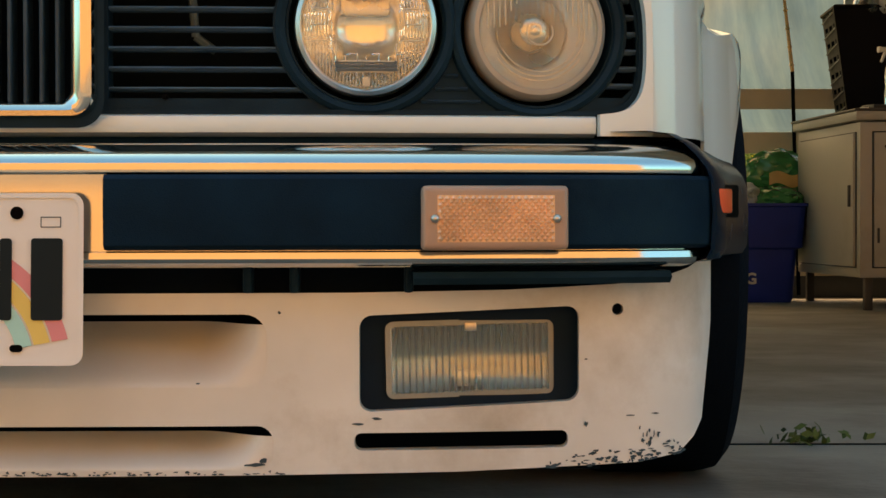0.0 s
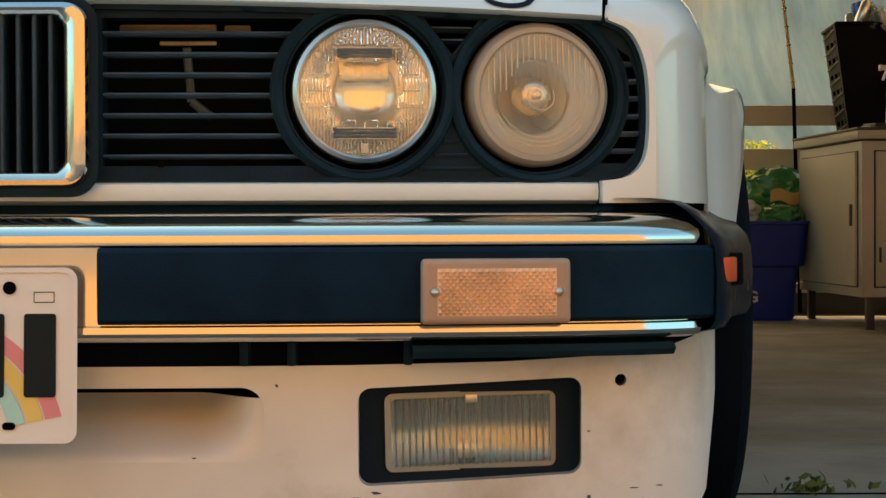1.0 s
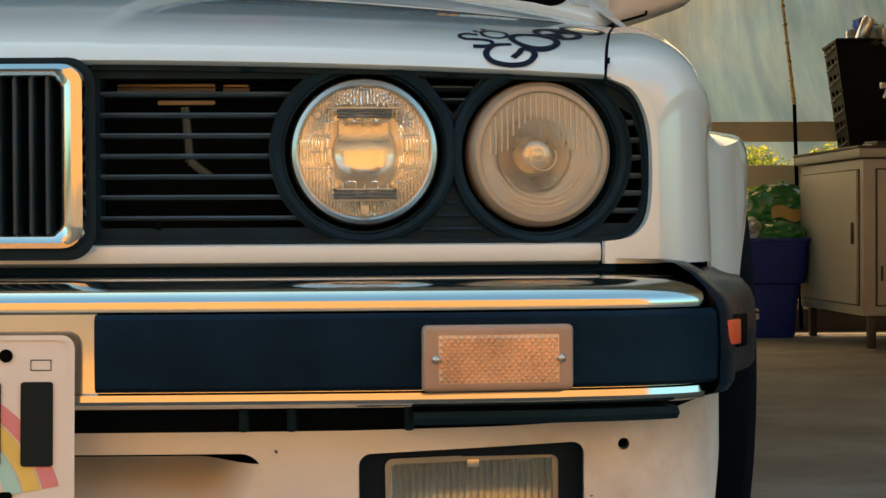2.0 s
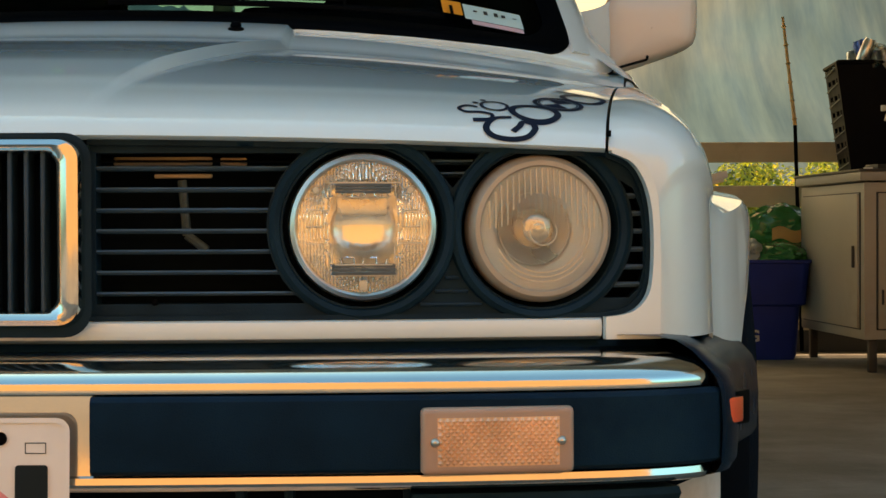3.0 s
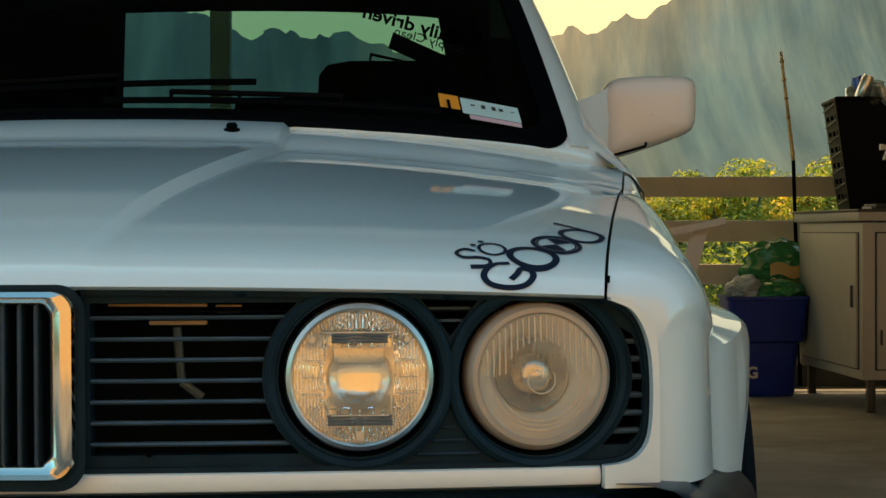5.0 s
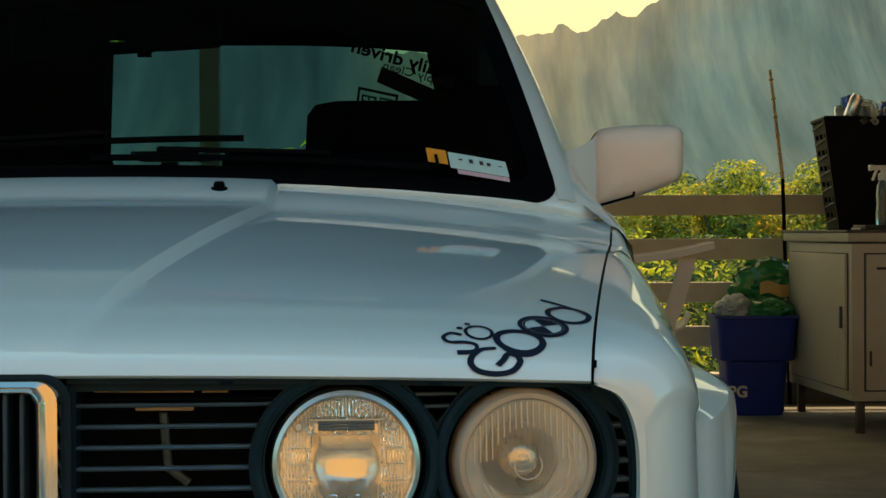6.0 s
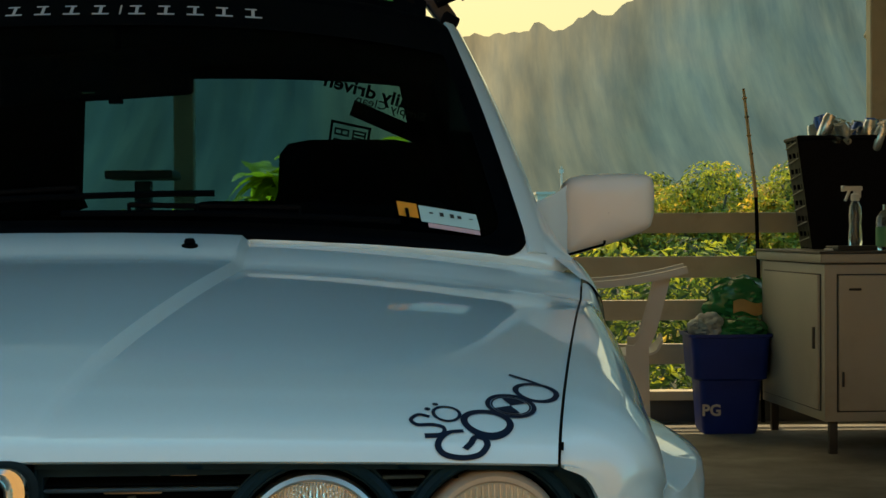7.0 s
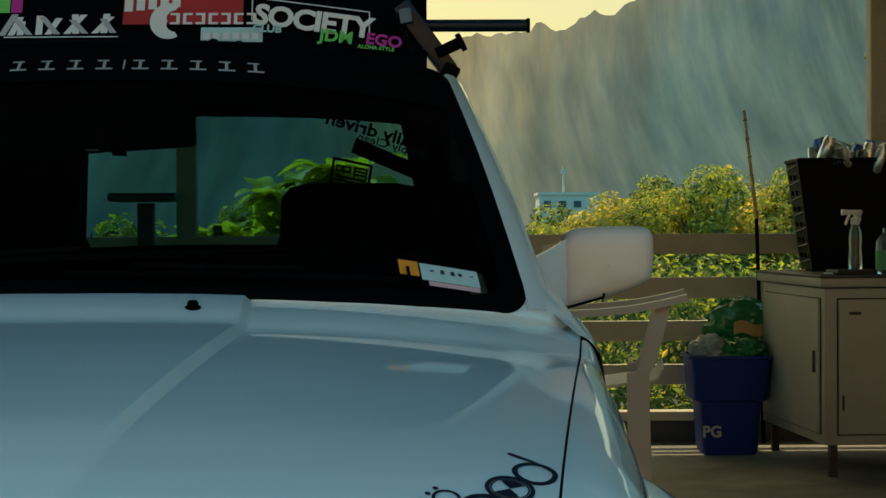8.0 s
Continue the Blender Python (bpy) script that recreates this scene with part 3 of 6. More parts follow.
EDGE = smoothed([(0.645, 0.434), (0.664, 0.4365), (0.678, 0.443), (0.688, 0.457), (0.692, 0.48), (0.6925, 0.515), (0.690, 0.545), (0.683, 0.568), (0.671, 0.585), (0.651, 0.594)], 40)
for side in (1, -1):
    fender(side)
    b = holed([(0.645, 0.412)] + EDGE + FIRST, [], lambda x, z: gr_y(x) - 0.005, 0.012)
    if side < 0:
        bmesh.ops.scale(b, vec=(-1, 1, 1), verts=b.verts[:])
    part("lamp_surround", solid(b, 0.012), paint, car)

# strip of body under the grille
bm = bmesh.new()
prof = [(-0.05, 0.4345), (-0.006, 0.4345), (0.0, 0.431), (0.002, 0.424), (0.0, 0.415), (-0.01, 0.411), (-0.06, 0.410)]
path = mirrored([(x, gr_y(x) - 0.004) for x in np.linspace(0, 0.6438, 20)])
part("nose_panel", loft(prof, path), paint, car)

# dark filler above the bumper
path = mirrored([(x, gr_y(x) + 0.01) for x in np.linspace(0, 0.70, 20)])
part("filler_strip", loft([(-0.02, 0.413), (0.0, 0.411), (0.005, 0.404), (0.02, 0.402), (0.06, 0.398)], path), gloss_black, car, "glossy black filler strip above the bumper")

# bumper
BUMP = [(v.x, v.y) for v in curve_at([(0, 0.018, 0), (0.2, 0.020, 0), (0.4, 0.031, 0), (0.54, 0.046, 0), (0.64, 0.066, 0), (0.70, 0.088, 0), (0.738, 0.117, 0), (0.756, 0.155, 0), (0.766, 0.21, 0), (0.774, 0.28, 0), (0.797, 0.38, 0), (0.826, 0.47, 0)], 90)]
bump_y = lambda x: interp(abs(x), BUMP)
front = [p for p in BUMP if p[0] < 0.742]
chrome_prof = [(-0.085, 0.403), (-0.050, 0.4015), (-0.022, 0.398), (-0.010, 0.392), (-0.002, 0.3855), (0.001, 0.379), (0.0, 0.3725), (-0.006, 0.3705), (-0.008, 0.335), (-0.006, 0.2985), (0.0, 0.297), (0.001, 0.291), (-0.004, 0.285), (-0.02, 0.2815), (-0.06, 0.281)]
part("chrome_bar", loft(chrome_prof, mirrored(front)), chrome, car, "polished chrome bumper bar")


def strip(x0, x1, prof):
    b = loft(prof, [p for p in BUMP if x0 < p[0] < x1], True)
    return b


rub_prof = [(-0.004, 0.2995), (0.006, 0.3), (0.011, 0.304), (0.0125, 0.335), (0.011, 0.366), (0.006, 0.370), (-0.004, 0.3705)]
for side in (1, -1):
    for a, c in ((0.164, 0.747),):
        b = strip(a, c, rub_prof)
        if side < 0:
            bmesh.ops.scale(b, vec=(-1, 1, 1), verts=b.verts[:])
        part("rubber_strip", b, rubber, car, "faded black rubber bumper strip")
    cap = loft([(-0.06, 0.296), (-0.004, 0.286), (0.008, 0.289), (0.0135, 0.298), (0.0155, 0.335), (0.0135, 0.366), (0.008, 0.379), (-0.004, 0.392), (-0.018, 0.404), (-0.036, 0.4135), (-0.06, 0.4165), (-0.10, 0.4165)], [p for p in BUMP if p[0] > 0.738])
    if side < 0:
        bmesh.ops.scale(cap, vec=(-1, 1, 1), verts=cap.verts[:])
    part("end_cap", cap, end_black, car, "black plastic bumper end cap")

# side marker lamps, set in the end caps
for side in (1, -1):
    m = Matrix.Diagonal((side, 1, 1, 1)) @ pose(0.7640, 0.149, 0.346, 0, 0, 60)
    b = bmesh.new()
    box(b, (0.070, 0.014, 0.034), (0.012, 0.004, 0), bevel=0.004)
    b.transform(m)
    mk = part("side_marker", b, trim_black, car)
    b = bmesh.new()
    box(b, (0.036, 0.012, 0.025), (-0.004, -0.003, 0), bevel=0.003)
    b.transform(m)
    part("lens", b, red_lens, mk, "orange-red marker lens")

# turn signals
for side in (1, -1):
    m = Matrix.Diagonal((side, 1, 1, 1)) @ pose(0.537, 0.0375, 0.3285, 0, 0, 9.5)
    b = bmesh.new()
    box(b, (0.140, 0.022, 0.0605), (0, 0, 0.0008), bevel=0.006, seg=3)
    b.transform(m)
    sig = part("turn_signal", b, amber_rim, car, "faded amber turn signal lens")
    b = bmesh.new()
    nx, nz, w, h = 36, 14, 0.112, 0.044
    vs = {(i, j): b.verts.new((-w / 2 + w * i / nx, -0.0112 - (0.0024 if (i + j) % 2 == 0 and 0 < i < nx and 0 < j < nz else 0.0), -h / 2 + h * j / nz)) for i in range(nx + 1) for j in range(nz + 1)}
    for i in range(nx):
        for j in range(nz):
            if (i + j) % 2 == 0:
                b.faces.new((vs[i, j], vs[i + 1, j], vs[i, j + 1]))
                b.faces.new((vs[i + 1, j], vs[i + 1, j + 1], vs[i, j + 1]))
            else:
                b.faces.new((vs[i, j], vs[i + 1, j], vs[i + 1, j + 1]))
                b.faces.new((vs[i, j], vs[i + 1, j + 1], vs[i, j + 1]))
    b.transform(m)
    part("prism_lens", b, amber_lens, sig, smooth=False)
    for sx in (-0.058, 0.058):
        b = bmesh.new()
        lathe(b, [(0, 0.0035), (0.0022, 0.003), (0.0042, 0.001), (0.0046, -0.002)], m @ pose(sx, -0.0115, 0, 90, 0, 0), 14)
        part("screw", b, dull_metal, sig)

# number plate with its marks as plain bars
plate = thing("number_plate", "white number plate with a faded rainbow and dark bars", "number plate")
PL = pose(0.005, 0.004, 0.273, -3, 0, 0)


def plate_sheet(loop, y, thick, material, parent, name):
    b = bmesh.new()
    f = b.faces.new([b.verts.new((x, y, z)) for x, z in loop])
    ex = bmesh.ops.extrude_face_region(b, geom=[f])
    bmesh.ops.translate(b, vec=(0, thick, 0), verts=[v for v in ex["geom"] if isinstance(v, bmesh.types.BMVert)])
    b.transform(PL)
    return part(name, b, material, parent, smooth=False)


plate_sheet(rrect(-0.150, 0.150, -0.079, 0.079, 0.012), 0, 0.002, plate_white, plate, "plate")
b = holed(rrect(-0.151, 0.151, -0.080, 0.080, 0.012), [rrect(-0.1465, 0.1465, -0.0755, 0.0755, 0.010)], lambda x, z: -0.0015, 0.5, 0.003)
b.transform(PL)
part("plate_rim", b, plate_white, plate)
for k in range(3):
    inner, outer = [], []
    r = 0.150 - 0.017 * k
    for i in range(25):
        a = radians(12 + 48 * i / 24)
        inner.append((-0.01 + (r - 0.015) * math.cos(a), -0.082 + (r - 0.015) * math.sin(a) * 0.86))
        outer.append((-0.01 + r * math.cos(a), -0.082 + r * math.sin(a) * 0.86))
    plate_sheet(inner + outer[::-1], -0.0008 - 0.0002 * k, 0.0006, rainbow[k], plate, "rainbow_band")
for x, w in ((-0.11, 0.013), (-0.075, 0.013), (-0.04, 0.013), (0.035, 0.013), (0.079, 0.0055), (0.117, 0.0145)):
    plate_sheet(rrect(x - w, x + w, -0.038, 0.038, 0.003), -0.0022, 0.0016, plate_ink, plate, "bar")
for x in (-0.089, 0.089):
    for z, w, h in ((0.0615, 0.006, 0.006), (-0.064, 0.006, 0.0034)):
        plate_sheet(rrect(x - w, x + w, z - h, z + h, min(w, h) * 0.98), -0.002, 0.0015, trim_black, plate, "screw")
b = holed(rrect(0.111, 0.130, 0.048, 0.058, 0.0006), [rrect(0.1118, 0.1292, 0.0488, 0.0572, 0.0004)], lambda x, z: -0.001, 0.5)
b.transform(PL)
part("sticker_outline", b, plate_ink, plate)

# valance
def val_y(x, z):
    p = interp(abs(x), VAL)
    return p + 0.10 * max(0, 0.13 - z) ** 1.4


VAL = smoothed([(0, 0.074), (0.2, 0.078), (0.33, 0.085), (0.5, 0.102), (0.62, 0.122), (0.68, 0.138), (0.722, 0.160), (0.75, 0.190), (0.768, 0.24), (0.775, 0.30)], 80)
outer_r = [(0.0, 0.257), (0.2, 0.257), (0.4, 0.257), (0.55, 0.259), (0.66, 0.264), (0.70, 0.268), (0.735, 0.279), (0.772, 0.300), (0.774, 0.285), (0.763, 0.2), (0.752, 0.125), (0.742, 0.108), (0.725, 0.093), (0.68, 0.0865), (0.5, 0.0815), (0.3, 0.0805), (0.1, 0.080), (0.0, 0.080)]
outer = [(v.x, v.y) for v in (Vector(p) for p in outer_r)]
outer = outer[:-1] + [(-x, z) for x, z in reversed(outer[1:-1])]
fogs = [[(s * x, z) for x, z in q] for s in (1, -1) for q in ([(x, z + 0.004 * (x - 0.51) / 0.1) for x, z in rrect(0.407, 0.622, 0.145, 0.2385, 0.012)],)]
slots = [[(s * x, z) for x, z in rrect(0.402, 0.611, 0.1035, 0.1205, 0.007)] for s in (1, -1)]
recess = [rrect(-0.318, 0.318, 0.166, 0.2365, 0.022), rrect(-0.324, 0.324, 0.086, 0.1285, 0.016)]
dots = [circle(s * 0.661, 0.239, 0.0058, 16) for s in (1, -1)]
b = holed(outer, fogs + slots + recess + dots, val_y, 0.02, 0.022, recess)
valance = part("valance", b, valance_paint, car, "white front valance, chipped along its lower edge")
# scooped hollows that run out of the face below and end in a dark slit above
for (xe, z0, z1, dip) in ((0.318, 0.166, 0.2365, 0.075), (0.324, 0.086, 0.1285, 0.06)):
    b = bmesh.new()
    rows = []
    for k in range(17):
        z = z0 - 0.001 + (z1 - 0.009 - z0) * k / 16
        rows.append([(x, val_y(x, z) + 0.0006 + dip * ease((z - z0) / (z1 - z0) * 1.05) ** 0.8 * ease((xe - abs(x)) / 0.075), z) for x in np.linspace(-xe - 0.001, xe + 0.001, 91)])
    grid(b, rows)
    part("hollow", b, valance_paint, valance)
# upright near-black sheet standing in for the shade behind the valance
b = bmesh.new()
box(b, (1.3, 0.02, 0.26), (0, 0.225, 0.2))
part("valance_shade_sheet", b, dark_cavity, car)
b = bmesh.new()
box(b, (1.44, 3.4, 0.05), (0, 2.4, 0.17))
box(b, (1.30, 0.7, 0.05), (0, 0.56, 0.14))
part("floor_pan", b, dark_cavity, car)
# near-black sheet painted as shade in the gap over the valance, and brackets
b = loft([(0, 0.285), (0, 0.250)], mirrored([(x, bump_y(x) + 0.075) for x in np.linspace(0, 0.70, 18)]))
part("gap_shade_sheet", b, dark_cavity, car)
for s in (1, -1):
    for x in (0.30, 0.345, 0.455):
        b = bmesh.new()
        box(b, (0.009, 0.05, 0.03), (s * x, bump_y(x) + 0.075, 0.272), bevel=0.003)
        part("bracket", b, black_plastic, car)
    path = [(s * x, bump_y(x) + 0.012) for x in np.linspace(0.46, 0.71, 14)]
    if s < 0:
        path = path[::-1]
    part("gap_trim", loft([(-0.03, 0.279), (0, 0.278), (0.004, 0.272), (0, 0.266), (-0.03, 0.265)], path), black_plastic, car)

# fog lamps
for side in (1, -1):
    S = Matrix.Diagonal((side, 1, 1, 1))
    b = holed([(x, z + 0.004 * (x - 0.51) / 0.1) for x, z in rrect(0.404, 0.625, 0.142, 0.2415, 0.013)], [rrect(0.431, 0.598, 0.1545, 0.2285, 0.008)], lambda x, z: val_y(x, z) + 0.020, 0.03, 0.05)
    b.transform(S)
    fog = part("fog_lamp", b, fog_black, car, "rectangular fog lamp in a black housing")
    M = S @ pose(0.5145, 0.1285, 0.1915, 0, -1.2, 10)
    b = bmesh.new()
    rows = [[(x, 0.03 - 0.9 * (x / 0.085) ** 2 * 0.02 - 0.6 * (z / 0.037) ** 2 * 0.02, z) for x in np.linspace(-0.081, 0.081, 25)] for z in np.linspace(-0.035, 0.035, 13)]
    grid(b, rows)
    b.transform(M)
    part("reflector", b, fog_reflector, fog)
    b = holed(rrect(-0.0845, 0.0845, -0.038, 0.038, 0.008), [rrect(-0.0785, 0.0785, -0.0325, 0.0325, 0.006)], lambda x, z: -0.004, 0.03, 0.02)
    b.transform(M)
    part("lens_rim", b, lens_rim_mat, fog)
    b = bmesh.new()
    rows = []
    for i in range(24 * 6 + 1):
        x = -0.079 + 0.158 * i / 144
        d = -0.0045 - 0.0055 * abs(math.sin(math.pi * i / 6))
        rows.append([(x, d, z) for z in (-0.0328, -0.01, 0.012, 0.0328)])
    grid(b, rows)
    solid(b, 0.0015)
    b.transform(M)
    part("fluted_lens", b, fog_glass, fog).visible_shadow = False
    b = bmesh.new()
    box(b, (0.026, 0.012, 0.016), (0.0, 0.012, -0.021), bevel=0.004)
    b.transform(M)
    part("bulb_shield", b, cap_metal, fog)
    b = bmesh.new()
    box(b, (0.012, 0.004, 0.008), (0.0, -0.0075, 0.031), bevel=0.0015)
    b.transform(M)
    part("lens_clip", b, dull_metal, fog)

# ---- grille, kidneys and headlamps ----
# back sheet whose near-black colour is the shade behind the slats
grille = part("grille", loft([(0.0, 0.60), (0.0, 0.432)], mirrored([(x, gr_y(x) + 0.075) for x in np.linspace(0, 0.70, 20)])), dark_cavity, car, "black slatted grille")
LAMPS = ((0.411, 0.5225, 0.0), (0.584, 0.5205, 0.012))
GY = gr_y


def clip_chord(cx, cz, r, z):
    d = r * r - (z - cz) ** 2
    return math.sqrt(d) if d > 0 else 0


for side in (1, -1):
    S = Matrix.Diagonal((side, 1, 1, 1))
    # face frame with two lamp openings and two slatted fields
    out = [(0.150, 0.434)] + EDGE + [(0.5, 0.600), (0.3, 0.604), (0.150, 0.606)]
    left = [(0.156, 0.449)] + [(0.411 - clip_chord(0.411, 0.5225, 0.0925, z), z) for z in np.linspace(0.449, 0.594, 14)] + [(0.156, 0.594)]
    left = [(x, z) for x, z in left]
    right = [(0.584 + clip_chord(0.584, 0.5205, 0.0925, z), z) for z in np.linspace(0.452, 0.568, 12)] + [(0.676, 0.560), (0.6835, 0.54), (0.686, 0.515), (0.6865, 0.48), (0.682, 0.462), (0.672, 0.452)]
    mid_t = [(0.470, 0.596), (0.525, 0.594), (0.498, 0.560)]
    b = holed(out, [left, right, mid_t, circle(0.411, 0.5225, 0.0775), circle(0.584, 0.5205, 0.0775)], lambda x, z: GY(x) + 0.004, 0.02, 0.03)
    b.transform(S)
    part("face_frame", b, black_plastic, grille)
    for z in (0.459, 0.4795, 0.4995, 0.5195, 0.5395, 0.5595, 0.580):
        x1 = 0.411 - clip_chord(0.411, 0.5225, 0.090, z)
        b = loft([(-0.022, z - 0.003), (-0.004, z - 0.0022), (0.0, z), (-0.003, z + 0.0017), (-0.022, z + 0.001)], [(x, GY(x) + 0.006) for x in np.linspace(0.153, x1, 8)], True)
        b.transform(S)
        part("slat", b, slat_plastic, grille)
    for z in (0.465, 0.4825, 0.500, 0.518, 0.5355, 0.553):
        x0 = 0.584 + clip_chord(0.584, 0.5205, 0.088, z)
        b = loft([(-0.022, z - 0.003), (-0.004, z - 0.003), (0.0, z), (-0.003, z + 0.0022), (-0.022, z + 0.002)], [(x, GY(x) + 0.006) for x in (x0, (x0 + 0.687) / 2, 0.687)], True)
        b.transform(S)
        part("slat", b, slat_plastic, grille)
    for z in (0.586, 0.574):
        b = loft([(-0.02, z - 0.003), (0.0, z), (-0.003, z + 0.002), (-0.02, z + 0.002)], [(x, GY(x) + 0.008) for x in (0.478, 0.498, 0.518)], True)
        b.transform(S)
        part("slat", b, slat_plastic, grille)
    for z in (0.447, 0.460, 0.473):
        x0, x1 = 0.411 + clip_chord(0.411, 0.5225, 0.0935, z), 0.584 - clip_chord(0.584, 0.5205, 0.0935, z)
        b = loft([(-0.006, z - 0.003), (0.0, z - 0.0022), (0.003, z), (0.0, z + 0.0017), (-0.006, z + 0.001)], [(x, GY(x) + 0.003) for x in np.linspace(x0, x1, 4)], True)
        b.transform(S)
        part("slat", b, kidney_plastic, grille)
    # rim round the whole face
    b = holed([(x + (0.002 if x > 0.4 else -0.001), z + (0.002 if z > 0.52 else -0.001)) for x, z in out], [[(0.152 + (x - 0.152) * 0.9925, 0.519 + (z - 0.519) * 0.955) for x, z in out]], lambda x, z: GY(x) - 0.002, 0.02, 0.008)
    b.transform(S)
    part("face_rim", b, black_plastic, grille)
    # beige transport bar and stays behind the slats
    for (x0, x1, z0, z1) in ((0.165, 0.262, 0.5835, 0.592), (0.270, 0.296, 0.583, 0.591), (0.205, 0.262, 0.571, 0.5755)):
        b = bmesh.new()
        box(b, (x1 - x0, 0.006, z1 - z0), ((x0 + x1) / 2, GY(0.2) + 0.052, (z0 + z1) / 2), bevel=0.002)
        b.transform(S)
        part("core_bar", b, bronze_plate, grille, "beige metal bar behind the slats")
    b = bmesh.new()
    rod(b, (0.232, GY(0.23) + 0.05, 0.569), (0.236, GY(0.23) + 0.055, 0.515), 0.0045, seg=8)
    rod(b, (0.236, GY(0.23) + 0.055, 0.515), (0.256, GY(0.23) + 0.055, 0.500), 0.0045, seg=8)
    b.transform(S)
    part("stay", b, slat_plastic, grille)
    b = bmesh.new()
    lathe(b, [(0, 0.003), (0.003, 0.002), (0.0032, -0.002)], pose(0.212, GY(0.21) + 0.003, 0.4505, 90, 0, 0), 10)
    b.transform(S)
    part("screw", b, trim_black, grille)
    for n, (lx, lz, tilt) in enumerate(LAMPS):
        ly = GY(lx) + 0.004
        M = S @ pose(lx, ly, lz, 90, 0, 5 + 6 * n)
        b = bmesh.new()
        lathe(b, [(0.0765, -0.022), (0.0785, -0.002), (0.081, 0.005), (0.086, 0.0075), (0.0905, 0.004), (0.0925, -0.006)], M, 56)
        lamp = part("headlight", b, black_plastic, car, "round headlight with chrome ring and warm glass")
        b = bmesh.new()
        lathe(b, [(0.0635, 0.004), (0.0645, 0.0075), (0.0665, 0.009), (0.0705, 0.0065), (0.0725, -0.001), (0.0725, -0.016)] if n == 0 else [(0.0605, 0.006), (0.062, 0.008), (0.0665, 0.0075), (0.0705, 0.0035), (0.0725, -0.004), (0.0725, -0.02)], M, 56)
        part("ring", b, ring_beige if n else dull_metal, lamp, "dull metal retaining ring")
        b = bmesh.new()
        R = 0.0655
        prof = [(0.0, -0.046), (0.008, -0.0455), (0.018, -0.043), (0.03, -0.037), (0.042, -0.027), (0.053, -0.014), (0.0655, 0.002)]
        lathe(b, prof, M, 64)
        part("reflector", b, satin_reflector if n else reflector, lamp)
        if n == 0:
            b = bmesh.new()
            box(b, (0.050, 0.022, 0.010), (0.0, 0.022, -0.018), bevel=0.003)
            b.transform(M)
            part("bulb_shield", b, cap_metal, lamp)
            # pressed lens of a sealed lamp: fields of flutes and prisms
            b = bmesh.new()
            rows = []
            N = 120
            for j in range(N + 1):
                row = []
                for i in range(N + 1):
                    u, v = -1 + 2 * i / N, -1 + 2 * j / N
                    # square to disc
                    px, pz = u * math.sqrt(1 - v * v / 2) * R, v * math.sqrt(1 - u * u / 2) * R
                    d = 0.0085 * (1 - (px * px + pz * pz) / R ** 2) + 0.003
                    if abs(px) > 0.036 or pz < -0.038 or pz > 0.045:
                        d += 0.0018 * abs(math.sin(px * math.pi / 0.0032))
                    elif abs(pz) < 0.03 and abs(px) < 0.034:
                        d += 0.0010 * math.sin(pz * 210) + 0.0008 * math.cos(px * 260)
                    else:
                        d += 0.0013 * (1 if (int((px + 1) / 0.011) + int((pz + 1) / 0.013)) % 2 else 0)
                    row.append((px, pz, d))
                rows.append(row)
            grid(b, rows)
            solid(b, 0.0016)
            b.transform(M)
            part("lens", b, lens_glass_in, lamp).visible_shadow = False
            for (x, z, w, h) in ((0, 0.0425, 0.074, 0.0016), (0, -0.0365, 0.056, 0.0013), (0, 0.0285, 0.050, 0.0010), (0, -0.047, 0.052, 0.0012), (-0.046, 0.0, 0.018, 0.0012), (0.046, 0.0, 0.018, 0.0012), (-0.044, -0.016, 0.024, 0.0012), (0.044, -0.016, 0.024, 0.0012), (-0.043, 0.016, 0.02, 0.0012), (0.043, 0.016, 0.02, 0.0012), (-0.030, -0.028, 0.0012, 0.018), (0.030, -0.028, 0.0012, 0.018), (-0.031, 0.036, 0.0012, 0.014), (0.031, 0.036, 0.0012, 0.014), (-0.038, 0.008, 0.0012, 0.016), (0.038, 0.008, 0.0012, 0.016)):
                b = bmesh.new()
                box(b, (w, h, 0.0018), (x, z, 0.0045 + 0.0085 * (1 - (x * x + z * z) / R ** 2) + 0.0012), bevel=0.0004, seg=1)
                b.transform(M)
                part("lens_rib", b, rib_mat, lamp)
            dome = lambda x, z: 0.0045 + 0.0085 * (1 - (x * x + z * z) / R ** 2) + 0.0008
            for (z, w, h) in ((0.037, 0.054, 0.0095), (-0.041, 0.062, 0.011)):
                b = bmesh.new()
                for k in range(3):
                    box(b, (w, h / 3 - 0.0004, 0.0022), (0, z + (k - 1) * h / 3, dome(0, z)), pose(0, 0, 0, 12, 0, 0), 0.0005, 1)
                b.transform(M)
                part("prism", b, prism_glass, lamp, "grey moulded prism bar")
            flutes = [(0.0034 * k, 0.053, 0.013) for k in range(-8, 9)] + [(sx * (0.033 + 0.0034 * k), -0.0395 + 0.0016 * k, 0.026 - 0.0038 * k) for sx in (-1, 1) for k in range(6)]
            for (x, z, h) in flutes:
                b = bmesh.new()
                rod(b, (x, z - h / 2, dome(x, z - h / 2) - 0.001), (x, z + h / 2, dome(x, z + h / 2) - 0.001), 0.0008, seg=5)
                b.transform(M)
                part("flute", b, rib_mat, lamp)
            b = bmesh.new()
            box(b, (0.008, 0.010, 0.005), (0.0, -0.0565, 0.0068), bevel=0.0018)
            b.transform(M)
            part("lens_boss", b, rib_mat, lamp)
            for sx in (-1, 1):
                b = bmesh.new()
                lathe(b, [(0, 0.0095), (0.003, 0.009), (0.0042, 0.006), (0.0042, 0.003)], M @ Matrix.Translation((sx * 0.0455, 0.0355, -0.001)), 12)
